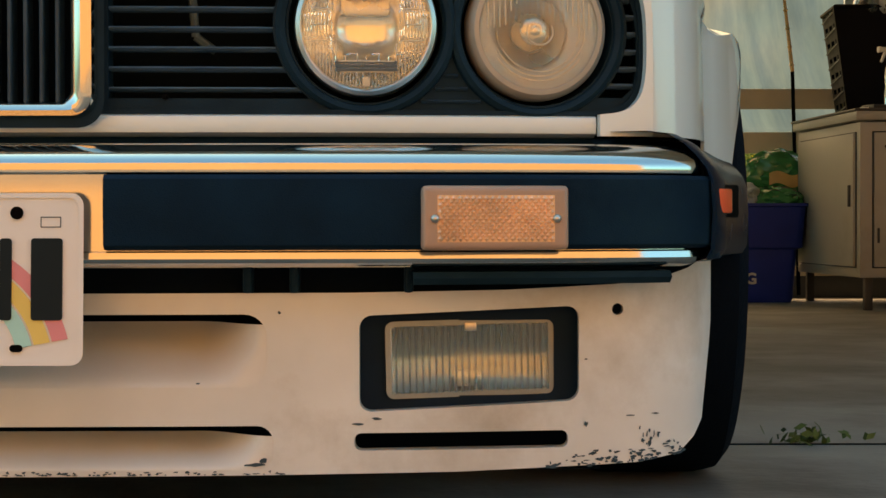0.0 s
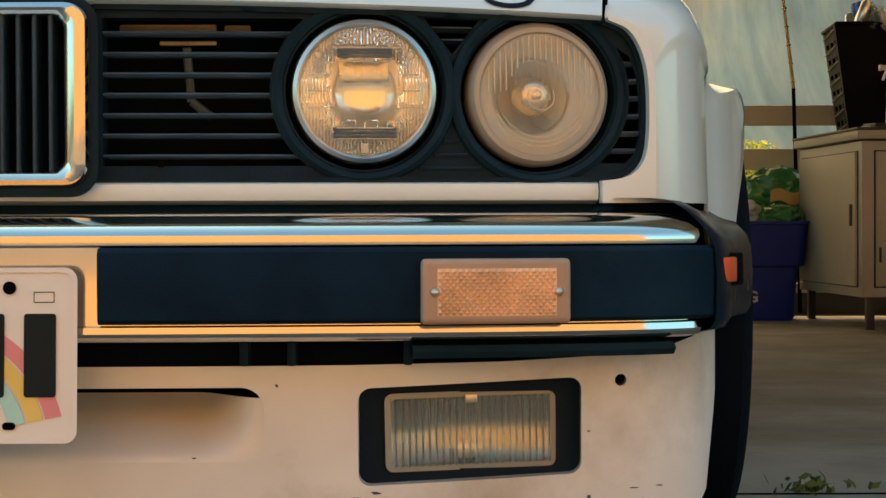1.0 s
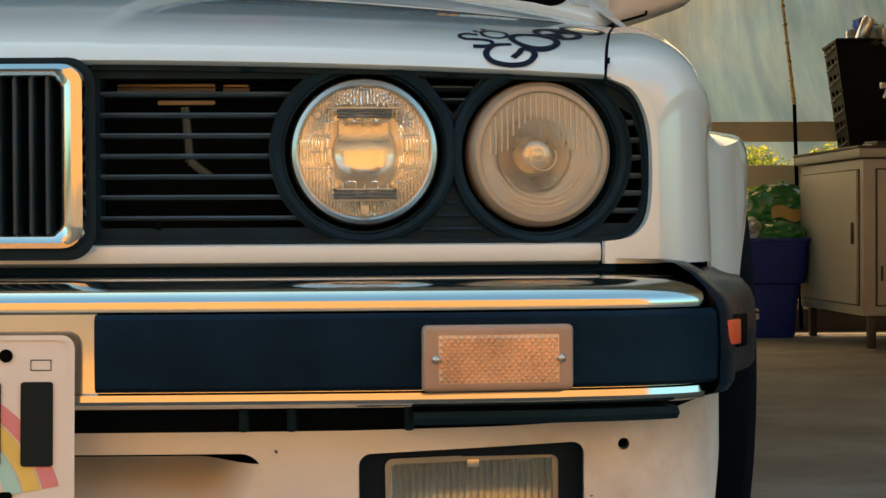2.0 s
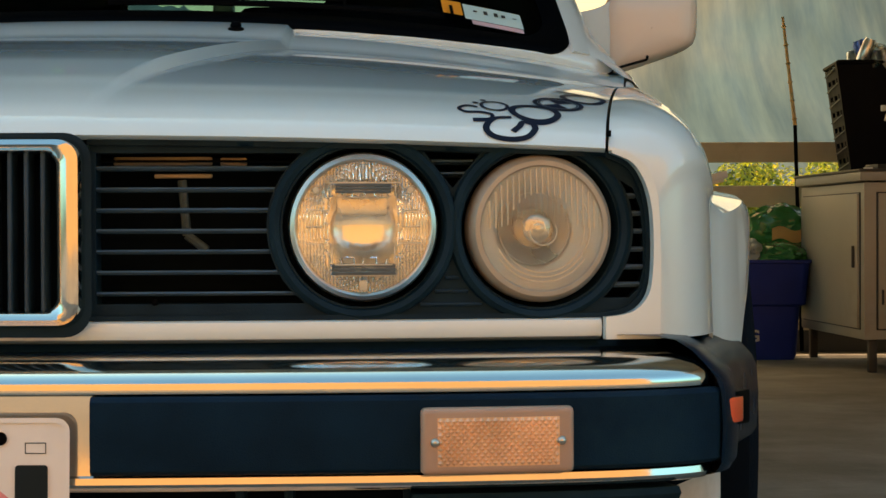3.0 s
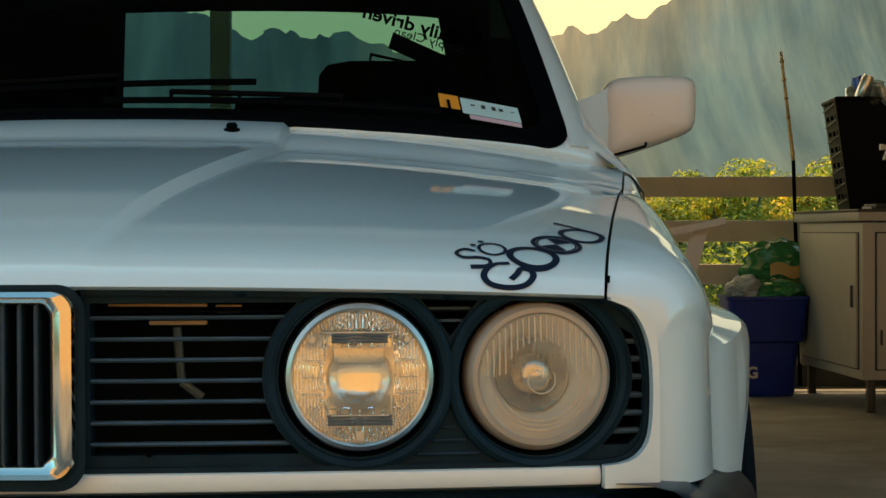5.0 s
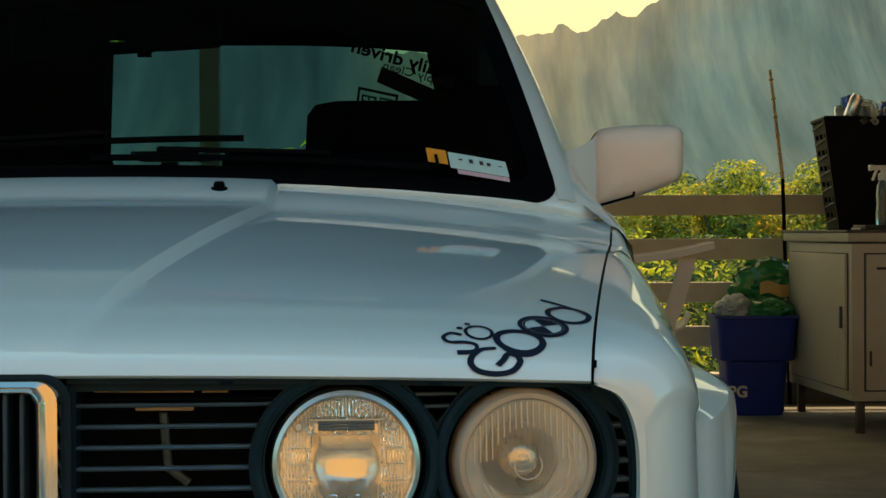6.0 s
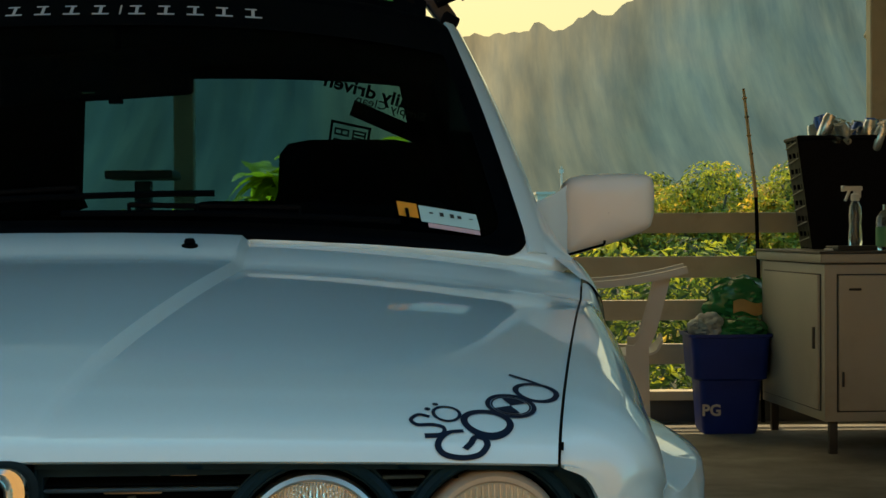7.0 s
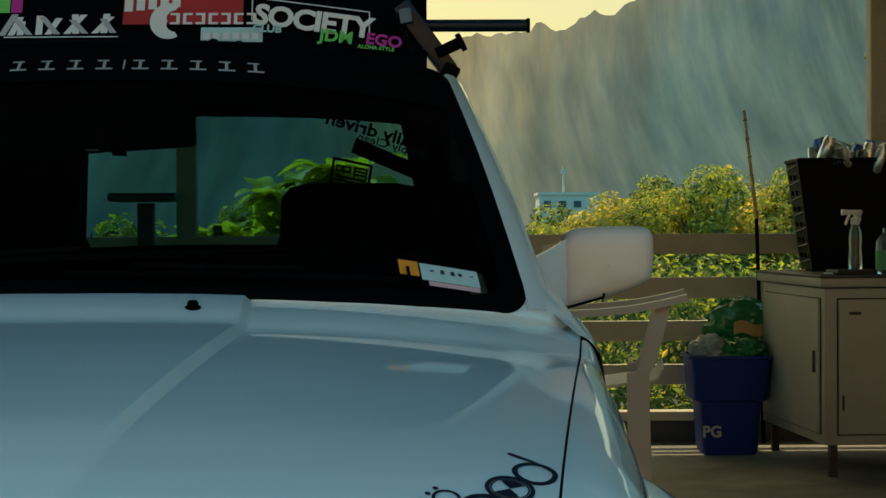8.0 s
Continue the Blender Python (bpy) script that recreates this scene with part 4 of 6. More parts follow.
                part("lens_boss", b, rib_mat, lamp)
        else:
            b = bmesh.new()
            lathe(b, [(0.0, -0.008), (0.004, -0.008), (0.0055, -0.009), (0.0055, -0.0115), (0.012, -0.012), (0.0145, -0.014), (0.0145, -0.02), (0.019, -0.026), (0.019, -0.04)], M, 32)
            part("bulb_shield", b, cap_metal, lamp)
            b = bmesh.new()
            lathe(b, [(0.021, -0.041), (0.036, -0.0285), (0.0365, -0.0275), (0.0355, -0.027), (0.021, -0.039)], M, 48)
            part("inner_reflector", b, dark_reflector, lamp)
            b = bmesh.new()
            rows = []
            N = 120
            for j in range(N + 1):
                row = []
                for i in range(N + 1):
                    u, v = -1 + 2 * i / N, -1 + 2 * j / N
                    px, pz = u * math.sqrt(1 - v * v / 2) * 0.0625, v * math.sqrt(1 - u * u / 2) * 0.0625
                    d = 0.006 * (1 - (px * px + pz * pz) / 0.0625 ** 2) + 0.003
                    d += 0.0018 * abs(math.sin(px * math.pi / 0.0058)) * ease((pz + 0.25 * abs(px)) / 0.02)  # upright flutes over plain glass
                    row.append((px, pz, d))
                rows.append(row)
            grid(b, rows)
            solid(b, 0.0016)
            b.transform(M)
            part("lens", b, lens_glass_in, lamp).visible_shadow = False
            bowl = lambda x, z: 0.0055 + 0.006 * (1 - (x * x + z * z) / 0.0625 ** 2)
            for q in range(-9, 10):
                x = 0.0058 * q
                z1 = math.sqrt(0.0585 ** 2 - x * x)
                z0 = max(0.012 - 0.25 * abs(x), math.sqrt(max(0.0, 0.034 ** 2 - x * x)))
                if z1 - z0 > 0.006:
                    b = bmesh.new()
                    tube(b, [(x, z, bowl(x, z)) for z in np.linspace(z0, z1, 4)], 0.0009, 5)
                    b.transform(M)
                    part("flute", b, rib_mat, lamp)
            for r, a0, a1 in ((0.052, 215, 325), (0.0475, 205, 335), (0.043, 210, 330), (0.048, -28, 30), (0.042, -24, 24)):
                b = bmesh.new()
                tube(b, [(r * math.cos(radians(a)), r * math.sin(radians(a)), bowl(r, 0) - 0.0006) for a in np.linspace(a0, a1, 24)], 0.0008, 5)
                b.transform(M)
                part("lens_rib", b, rib_mat, lamp)
            b = bmesh.new()
            tube(b, [(0.0135 * math.cos(radians(a)), -0.003 + 0.0135 * math.sin(radians(a)), bowl(0.01, 0)) for a in np.linspace(150, 390, 22)], 0.0008, 5)
            b.transform(M)
            part("lens_rib", b, rib_mat, lamp)

    # kidney: chrome frame with upright slats
    KY = 0.098
    kf = lambda x, z: KY + 0.02 * ((z - 0.52) / 0.09) ** 2 * 0.4
    ko, ki = rrect(0.004, 0.1495, 0.4275, 0.6085, 0.022), rrect(0.024, 0.124, 0.445, 0.592, 0.012)
    b = bmesh.new()
    loops = []
    for f, d in ((0.0, 0.045), (0.0, 0.010), (0.16, 0.002), (0.45, 0.0), (0.75, 0.003), (1.0, 0.010), (1.0, 0.04)):
        loops.append([(a[0] + (c[0] - a[0]) * f, kf(a[0], a[1]) + d, a[1] + (c[1] - a[1]) * f) for a, c in zip(ko, ki)])
    grid(b, loops, True)
    b.transform(S)
    kid = part("kidney_grille", b, chrome, car, "chrome kidney-shaped grille frame")
    for k in range(6):
        x = 0.032 + 0.0157 * k
        b = bmesh.new()
        box(b, (0.0042, 0.03, 0.15), (x, KY + 0.030, 0.5185), bevel=0.0012, seg=1)
        b.transform(S)
        part("slat", b, kidney_plastic, kid)
    # near-black sheet painted as the shade behind the kidney slats
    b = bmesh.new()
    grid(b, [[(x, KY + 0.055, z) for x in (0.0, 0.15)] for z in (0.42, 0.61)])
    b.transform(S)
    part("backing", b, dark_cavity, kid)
    b = holed(rrect(-0.002, 0.156, 0.4185, 0.6125, 0.026), [rrect(0.006, 0.1475, 0.4295, 0.6065, 0.021)], lambda x, z: KY + 0.018, 0.05, 0.05)
    b.transform(S)
    part("surround", b, black_plastic, kid)

# ---- cabin ----
def ws(u, v):
    """Windscreen surface: u across from -1 to 1, v from foot to top."""
    foot = Vector((0.680 * u, base_y(0.67 * u), 0.826 - 0.036 * abs(u) ** 2.2))
    top = Vector((0.560 * u, 1.60 + 0.085 * abs(u) ** 2.2, 1.232 - 0.052 * abs(u) ** 2.6))
    p = foot.lerp(top, v)
    p.z += 0.018 * math.sin(math.pi * v)
    p.y -= 0.012 * math.sin(math.pi * v)
    return p


def ws_rows(u0, u1, v0, v1, nu, nv, off=0.0):
    rows = []
    for j in range(nv + 1):
        v = v0 + (v1 - v0) * j / nv
        row = []
        for i in range(nu + 1):
            u = u0 + (u1 - u0) * i / nu
            p = ws(u, v)
            if off:
                d = (ws(u + 0.01, v) - ws(u - 0.01, v)).cross(ws(u, v + 0.01) - ws(u, v - 0.01)).normalized()
                p = p + d * off
            row.append(p)
        rows.append(row)
    return rows


def ws_loop(mu, mv, f=1.0, off=0.0, n=7):
    """A round-cornered outline on the windscreen, inset by mu and mv, shrunk by f."""
    pts = []
    for cu, cv, a0 in ((1, 1, 0), (-1, 1, 90), (-1, 0, 180), (1, 0, 270)):
        ru, rv = (0.07, 0.085) if cv == 0 else (0.05, 0.06)
        for k in range(n + 1):
            a = radians(a0 + 90 * k / n)
            pts.append((cu * (1 - mu - ru) + ru * math.cos(a), (1 - mv - rv if cv else mv + rv) + rv * math.sin(a)))
    out = []
    for i, (u, v) in enumerate(pts):
        u2, v2 = pts[(i + 1) % len(pts)]
        steps = 10 if abs(u2 - u) + abs(v2 - v) > 0.3 else 1
        for k in range(steps):
            p, q = u + (u2 - u) * k / steps, v + (v2 - v) * k / steps
            p, q = p * f, 0.5 + (q - 0.5) * f
            w = ws(p, q)
            if off:
                w = w + (ws(p + 0.01, q) - ws(p - 0.01, q)).cross(ws(p, q + 0.01) - ws(p, q - 0.01)).normalized() * off
            out.append(w)
    return out


bm = bmesh.new()
grid(bm, [ws_loop(0.012, 0.012, f) for f in (1.0, 0.9, 0.75, 0.6, 0.45, 0.3, 0.15, 0.02)], True)
solid(bm, 0.004)
windscreen = part("windscreen", bm, glass, car, "green-tinted windscreen with black banner")
windscreen.visible_shadow = False
bm = bmesh.new()
grid(bm, ws_rows(-0.985, 0.985, 0.80, 0.99, 32, 4, 0.002))
part("sun_band", bm, trim_black, windscreen, "black sun strip across the top of the glass")
# rubber seal round the glass
bm = bmesh.new()
grid(bm, [ws_loop(-0.008, -0.018, 1.0, -0.004), ws_loop(-0.008, -0.018, 1.0, 0.003), ws_loop(0.0, -0.008, 1.0, 0.007), ws_loop(0.025, 0.012, 1.0, 0.006), ws_loop(0.045, 0.035, 1.0, 0.001)], True)
part("seal", bm, trim_black, windscreen)

# white pillars and roof
for s in (1, -1):
    bm = bmesh.new()
    rows = []
    for j in range(15):
        v = 0.0 + 1.01 * j / 14
        p = ws(s * 1.0, v)
        rows.append([p + Vector((s * -0.006, 0.002, -0.006)), p + Vector((s * 0.004, -0.003, 0.003)), p + Vector((s * (0.028 - 0.010 * v), 0.012, 0.0)), p + Vector((s * (0.050 - 0.018 * v), 0.045, -0.012)), p + Vector((s * (0.060 - 0.022 * v), 0.085, -0.03))])
    grid(bm, rows)
    part("pillar", solid(bm, 0.003), paint, car)
    bm = bmesh.new()
    rows = []
    for j in range(15):
        v = 1.0 * j / 14
        p = ws(s * 1.0, v)
        rows.append([p + Vector((s * (0.056 - 0.02 * v), 0.07, -0.03)), p + Vector((s * (0.062 - 0.02 * v), 0.10, -0.04)), p + Vector((s * (0.06 - 0.02 * v), 0.14, -0.05))])
    grid(bm, rows)
    part("window_trim", bm, trim_black, car)

ROOF_V = [(0.0, 1.0), (0.05, 1.012), (0.2, 1.03), (0.5, 1.035), (0.8, 1.02), (1.0, 0.985)]
bm = bmesh.new()
rows = []
for j in range(25):
    v = j / 24
    row = []
    for i in range(41):
        u = -1 + i / 20
        a = ws(u * 1.03, 1.005)
        back = Vector((0.57 * u, 2.88 - 0.06 * u * u, 1.24 - 0.05 * abs(u) ** 2.6))
        p = a.lerp(back, v)
        p.z += 0.028 * math.sin(math.pi * v ** 0.7) * (1 - 0.6 * abs(u) ** 3)
        row.append(p)
    rows.append(row)
grid(bm, rows)
part("roof", solid(bm, 0.02), paint, car)
bm = bmesh.new()
rows = [[Vector((0.56 * u, y, 1.210 - 0.05 * abs(u) ** 2.6)) for u in np.linspace(-1, 1, 13)] for y in (1.70, 2.2, 2.86)]
grid(bm, rows)
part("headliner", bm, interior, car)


def rear_glass(u, v):
    foot = Vector((0.60 * u, 3.33 - 0.10 * u * u, 0.86 - 0.02 * u * u))
    top = Vector((0.52 * u, 2.90 - 0.05 * u * u, 1.208 - 0.03 * abs(u) ** 2.6))
    return foot.lerp(top, v)


bm = bmesh.new()
grid(bm, [[rear_glass(-0.97 + 1.94 * i / 20, v) for i in range(21)] for v in (0, 0.25, 0.5, 0.75, 1.0)])
solid(bm, 0.004)
rear_window = part("rear_window", bm, rear_glass_mat, car, "green-tinted rear window with stickers")
rear_window.visible_shadow = False
bm = bmesh.new()
for r0 in ((-1.02, 1.02, -0.06, 0.05), (-1.02, 1.02, 0.93, 1.04), (-1.02, -0.90, 0, 1), (0.90, 1.02, 0, 1)):
    grid(bm, [[rear_glass(r0[0] + (r0[1] - r0[0]) * i / 12, r0[2] + (r0[3] - r0[2]) * j / 4) + Vector((0, -0.006, 0.0)) for i in range(13)] for j in range(5)])
part("seal", bm, trim_black, rear_window)

# doors, quarter panels, tail: the body side from the front wheel back
for s in (1, -1):
    bm = bmesh.new()
    rows = []
    for j, y in enumerate(np.linspace(1.262, 4.05, 40)):
        tuck = max(0, (y - 3.7) / 0.35) ** 2 * 0.05
        flare = 0.02 * max(0, 1 - abs(y - 3.32) / 0.42) ** 0.7
        low = interp(abs(y - 3.32), [(0, 0.52), (0.2, 0.49), (0.31, 0.36), (0.34, 0.2), (0.4, 0.18), (9, 0.18)])
        zs = [0.765 + 0.015 * math.sin((y - 1.26) / 2.8 * math.pi), 0.745, 0.72, 0.66, 0.55, 0.45, 0.3, 0.18]
        xs_ = [0.745, 0.775, 0.793, 0.802, 0.806, 0.803, 0.795, 0.775]
        row = []
        for z, x in zip(zs, xs_):
            z = max(z, low)
            row.append((s * (x - tuck + flare * (1 if z < 0.7 else 0)), y, z))
        rows.append(row)
    grid(bm, rows)
    part("body_side", bm, paint, car)
    bm = bmesh.new()
    rows = []
    for j in range(13):
        v = j / 12
        a = ws(s, 0.02 + 0.98 * min(1, v * 3)) + Vector((s * 0.05, 0.1, -0.03))
        y = 1.36 + v * 1.95
        top = Vector((s * 0.57, max(1.72, 1.42 + v * 1.5), 1.17 if v > 0.12 else 1.0 + v * 1.4))
        rows.append([(s * 0.745, y, 0.775), (s * 0.66, y + (top.y - y) * 0.55, 0.98), tuple(top)])
    grid(bm, rows)
    sg = part("side_window", bm, side_glass, car)
    for y0 in (2.25, 2.95):
        bm = bmesh.new()
        rod(bm, (s * 0.75, y0, 0.77), (s * 0.58, y0 + 0.1, 1.18), 0.03, 0.03, 8)
        part("pillar", bm, interior, car)
bm = bmesh.new()
grid(bm, [[(x, 3.34, 0.83) for x in (-0.74, 0, 0.74)], [(x, 3.98, 0.80) for x in (-0.72, 0, 0.72)], [(x, 4.05, 0.74) for x in (-0.72, 0, 0.72)], [(x, 4.06, 0.2) for x in (-0.7, 0, 0.7)]])
part("boot_lid", bm, paint, car)

# interior: dashboard, shelf, seats, wheel, mirror
bm = bmesh.new()
rows = []
for k, (dy, z) in enumerate(((0.03, -0.035), (0.12, -0.012), (0.24, -0.004), (0.34, -0.02), (0.40, -0.12))):
    rows.append([(x, base_y(x) + dy, 0.815 + z - 0.03 * (x / 0.67) ** 2) for x in np.linspace(-0.66, 0.66, 17)])
grid(bm, rows)
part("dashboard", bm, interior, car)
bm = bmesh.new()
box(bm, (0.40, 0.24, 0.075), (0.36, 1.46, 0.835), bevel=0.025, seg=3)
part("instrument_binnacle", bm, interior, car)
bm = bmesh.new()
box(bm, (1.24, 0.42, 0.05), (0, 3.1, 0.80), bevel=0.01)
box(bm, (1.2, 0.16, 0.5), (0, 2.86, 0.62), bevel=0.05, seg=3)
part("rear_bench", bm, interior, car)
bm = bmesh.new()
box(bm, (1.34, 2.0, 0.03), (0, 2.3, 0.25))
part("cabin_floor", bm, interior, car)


def seat(x, w, top, hw=0.55):
    prof = [(w * 0.62, 0.40), (w * 0.98, 0.55), (w, 0.70), (w * 0.97, 0.80), (w * 0.78, 0.855), (w * (hw + 0.05), 0.875), (w * (hw + 0.01), 0.90), (w * hw, top - 0.03), (w * (hw - 0.07), top - 0.008), (w * (hw - 0.25), top)]
    b = bmesh.new()
    for dy in (0.0,):
        loop = [(p[0], p[1]) for p in prof] + [(-p[0], p[1]) for p in reversed(prof)]
        vs = [b.verts.new((x + q[0], 2.12 + (q[1] - 0.4) * 0.28, q[1])) for q in loop]
        f = b.faces.new(vs)
        ex = bmesh.ops.extrude_face_region(b, geom=[f])
        bmesh.ops.translate(b, vec=(0, 0.10, 0), verts=[v for v in ex["geom"] if isinstance(v, bmesh.types.BMVert)])
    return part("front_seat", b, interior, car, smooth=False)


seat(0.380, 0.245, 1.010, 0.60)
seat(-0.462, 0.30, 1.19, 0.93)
bm = bmesh.new()
M = pose(0.37, 1.74, 0.715, 68, 0, 0)
rings = []
for i in range(40):
    a = 2 * math.pi * i / 40
    rings.append([M @ Vector(((0.185 + 0.013 * math.cos(c)) * math.cos(a), (0.185 + 0.013 * math.cos(c)) * math.sin(a), 0.013 * math.sin(c))) for c in np.linspace(0, 2 * math.pi, 9)[:-1]])
grid(bm, rings + rings[:1], True)
part("steering_wheel", bm, interior, car, smooth=False)
bm = bmesh.new()
box(bm, (0.36, 0.03, 0.085), (-0.05, 1.64, 1.090), pose(0, 0, 0, 8, -3.5, 0), 0.012, 3)
box(bm, (0.022, 0.02, 0.014), (0.0, 1.635, 1.050))
rod(bm, (-0.0, 1.64, 1.11), (0.0, 1.68, 1.20), 0.008)
part("rear_view_mirror", bm, interior, car)
bm = bmesh.new()
box(bm, (0.068, 0.012, 0.02), (0.004, 1.60, 1.188), pose(0, 0, 0, 35, 0, 0), 0.003)
part("toll_tag", bm, vinyl_aqua, car, "small pale tag inside the glass")

# wipers, washer jets
for (x0, x1, v0, v1) in ((-0.45, 0.22, 0.05, 0.10), (0.0, 0.49, 0.030, 0.040)):
    bm = bmesh.new()
    pts = [ws(x0 / 0.68 + (x1 - x0) / 0.68 * k / 10, v0 + (v1 - v0) * k / 10) + Vector((0, -0.018, 0.012)) for k in range(11)]
    tube(bm, pts, 0.0048, 6)
    wiper = part("wiper", bm, trim_black, car, "black wiper arm and blade")
    bm = bmesh.new()
    m = (pts[4] + pts[5]) / 2
    rod(bm, pts[2] + Vector((0, -0.004, 0.012)), pts[7] + Vector((0, -0.004, 0.012)), 0.004, seg=6)
    for k in (2, 4, 7):
        rod(bm, pts[k], pts[k] + Vector((0, -0.004, 0.014)), 0.003, seg=6)
    part("blade_bridge", bm, trim_black, wiper)
for s in (1, -1):
    bm = bmesh.new()
    lathe(bm, [(0, 0.011), (0.006, 0.0105), (0.0085, 0.006), (0.0075, 0.004), (0.0115, 0.002), (0.012, -0.003)], pose(s * 0.192, 1.045, hood_z(0.192, 1.045), 8, 0, 0), 12)
    part("washer_jet", bm, trim_black, car)

# door mirrors
for s in (1, -1):
    bm = bmesh.new()
    rows = []
    loop0 = [(v.x, v.y) for v in curve_at([(0.752, 0.890, 0), (0.765, 0.910, 0), (0.80, 0.9165, 0), (0.86, 0.918, 0), (0.895, 0.915, 0), (0.906, 0.902, 0), (0.907, 0.87, 0), (0.904, 0.838, 0), (0.890, 0.822, 0), (0.84, 0.803, 0), (0.79, 0.787, 0), (0.762, 0.781, 0), (0.752, 0.79, 0), (0.750, 0.84, 0), (0.752, 0.890, 0)], 57)][:-1]
    cx, cz = 0.828, 0.852
    for f, y in ((0.0, 1.505), (0.45, 1.506), (0.78, 1.511), (0.91, 1.518), (0.98, 1.530), (1.0, 1.545), (1.0, 1.59), (0.94, 1.593), (0.93, 1.575)):
        rows.append([(s * (cx + (x - cx) * max(f, 0.01)), y, cz + (z - cz) * max(f, 0.01)) for x, z in loop0])
    grid(bm, rows, True)
    mir = part("door_mirror", bm, mirror_paint, car, "white door mirror housing")
    bm = bmesh.new()
    grid(bm, [[(s * (cx + (x - cx) * f), 1.58, cz + (z - cz) * f) for x, z in loop0] for f in (0.95, 0.01)], True)
    part("mirror_glass", bm, chrome, mir)
    bm = bmesh.new()
    a = curve_at([(s * 0.765, 1.53, 0.902), (s * 0.745, 1.50, 0.888), (s * 0.722, 1.46, 0.877), (s * 0.700, 1.41, 0.868)], 8)
    c = curve_at([(s * 0.765, 1.53, 0.79), (s * 0.745, 1.48, 0.785), (s * 0.722, 1.43, 0.785), (s * 0.712, 1.37, 0.785)], 8)
    rows = [[p, p + Vector((s * 0.004, 0.03, 0))] for p in a]
    grid(bm, [[q, q.lerp(p, 0.5) + Vector((0, -0.006, 0)), p, p + Vector((0, 0.05, 0))] for p, q in zip(a, c)])
    part("mirror_foot", solid(bm, 0.01), paint, mir)
    bm = bmesh.new()
    rod(bm, (s * 0.760, 1.506, 0.7835), (s * 0.820, 1.506, 0.800), 0.0022, seg=6)
    rod(bm, (s * 0.820, 1.506, 0.800), (s * 0.821, 1.508, 0.8065), 0.0022, seg=6)
    part("mirror_seam", bm, trim_black, mir)

# wheels
for s in (1, -1):
    for y in (0.76, 3.32):
        b = bmesh.new()
        M = pose(s * 0.748, y, 0.285, 0, 90, 0)
        lathe(b, [(0.19, -0.095), (0.23, -0.10), (0.262, -0.098), (0.279, -0.085), (0.2845, -0.06), (0.285, 0.0), (0.2845, 0.06), (0.279, 0.085), (0.262, 0.098), (0.23, 0.10), (0.19, 0.095)], M, 56)
        wheel = part("wheel", b, tyre_rubber, car)
        b = bmesh.new()
        lathe(b, [(0.195, -0.09), (0.185, -0.08), (0.175, 0.0), (0.185, 0.08), (0.195, 0.09)], M, 40)
        lathe(b, [(0.0, s * 0.04), (0.06, s * 0.045), (0.18, s * 0.03)], M, 40)
        part("rim", b, dull_metal, wheel)
# inner arch
for s in (1, -1):
    b = bmesh.new()
    box(b, (0.02, 0.75, 0.5), (s * 0.62, 0.76, 0.38))
    grid(b, [[(s * x, 0.76 + 0.33 * math.cos(a), 0.27 + 0.33 * math.sin(a)) for x in (0.62, 0.795)] for a in np.linspace(0, math.pi, 15)])
    part("wheel_well", b, dark_cavity, car)

# ---- things in the carport ----
# steel cabinet
cab = thing("steel_cabinet", "cream-painted steel cabinet with scuffed doors on short legs", "cabinet")
C0, C1 = Vector((1.985, 5.36, 0)), Vector((1.925, 6.30, 0))
dirv = (C1 - C0).normalized()
out_n = Vector((-dirv.y, dirv.x, 0))
ang = math.degrees(math.atan2(dirv.y, dirv.x))
CM = Matrix.Translation(C0) @ pose(0, 0, 0, 0, 0, ang)   # local x runs away along the door side, local -y to the right
L, D = (C1 - C0).length, 0.95
b = bmesh.new()
box(b, (L, D, 0.57), (L / 2, -D / 2, 0.405), bevel=0.006)
b.transform(CM)
part("body", b, cabinet_paint, cab)
b = bmesh.new()
box(b, (L + 0.04, D + 0.04, 0.035), (L / 2, -D / 2, 0.712), bevel=0.008)
b.transform(CM)
part("top", b, cabinet_paint, cab, "cream top with dark worn edge")
b = bmesh.new()
box(b, (L + 0.05, D + 0.05, 0.010), (L / 2, -D / 2, 0.733), bevel=0.003)
b.transform(CM)
part("top_mat", b, cabinet_dark, cab)
for size, at in (((L - 0.090, 0.006, 0.500), (L / 2, 0.0005, 0.405)), ((0.006, D - 0.090, 0.500), (-0.0005, -D / 2, 0.405))):
    b = bmesh.new()
    box(b, size, at, bevel=0.002, seg=1)
    b.transform(CM)
    part("door_gap", b, cabinet_dark, cab)
b = bmesh.new()
box(b, (L - 0.10, 0.014, 0.49), (L / 2, 0.006, 0.405), bevel=0.004)
b.transform(CM)
door = part("door", b, cabinet_paint, cab)
b = bmesh.new()
box(b, (0.014, 0.012, 0.08), (0.09, 0.016, 0.42), bevel=0.003)
b.transform(CM)
part("handle", b, cabinet_dark, door)
b = bmesh.new()
box(b, (0.012, D - 0.1, 0.49), (-0.006, -D / 2, 0.405), bevel=0.004)
b.transform(CM)
door = part("door", b, cabinet_paint, cab)
b = bmesh.new()
box(b, (0.012, 0.045, 0.009), (-0.014, -0.11, 0.60), bevel=0.004)
b.transform(CM)
part("handle", b, cabinet_dark, door)
b = bmesh.new()
box(b, (0.012, 0.008, 0.055), (-0.014, -0.065, 0.275), bevel=0.003)
b.transform(CM)
part("latch", b, cabinet_dark, door)
for lx in (0.04, L - 0.04):
    for ly in (-0.04, -D + 0.04):
        b = bmesh.new()
        box(b, (0.03, 0.03, 0.135), (lx, ly, 0.0675), bevel=0.003)
        b.transform(CM)
        # dark colour paints the shade under the cabinet onto the legs
        part("leg", b, cabinet_dark, cab)

# crate with cans, standing on the cabinet
crate = thing("plastic_crate", "black slatted plastic crate heaped with crushed cans", "crate")
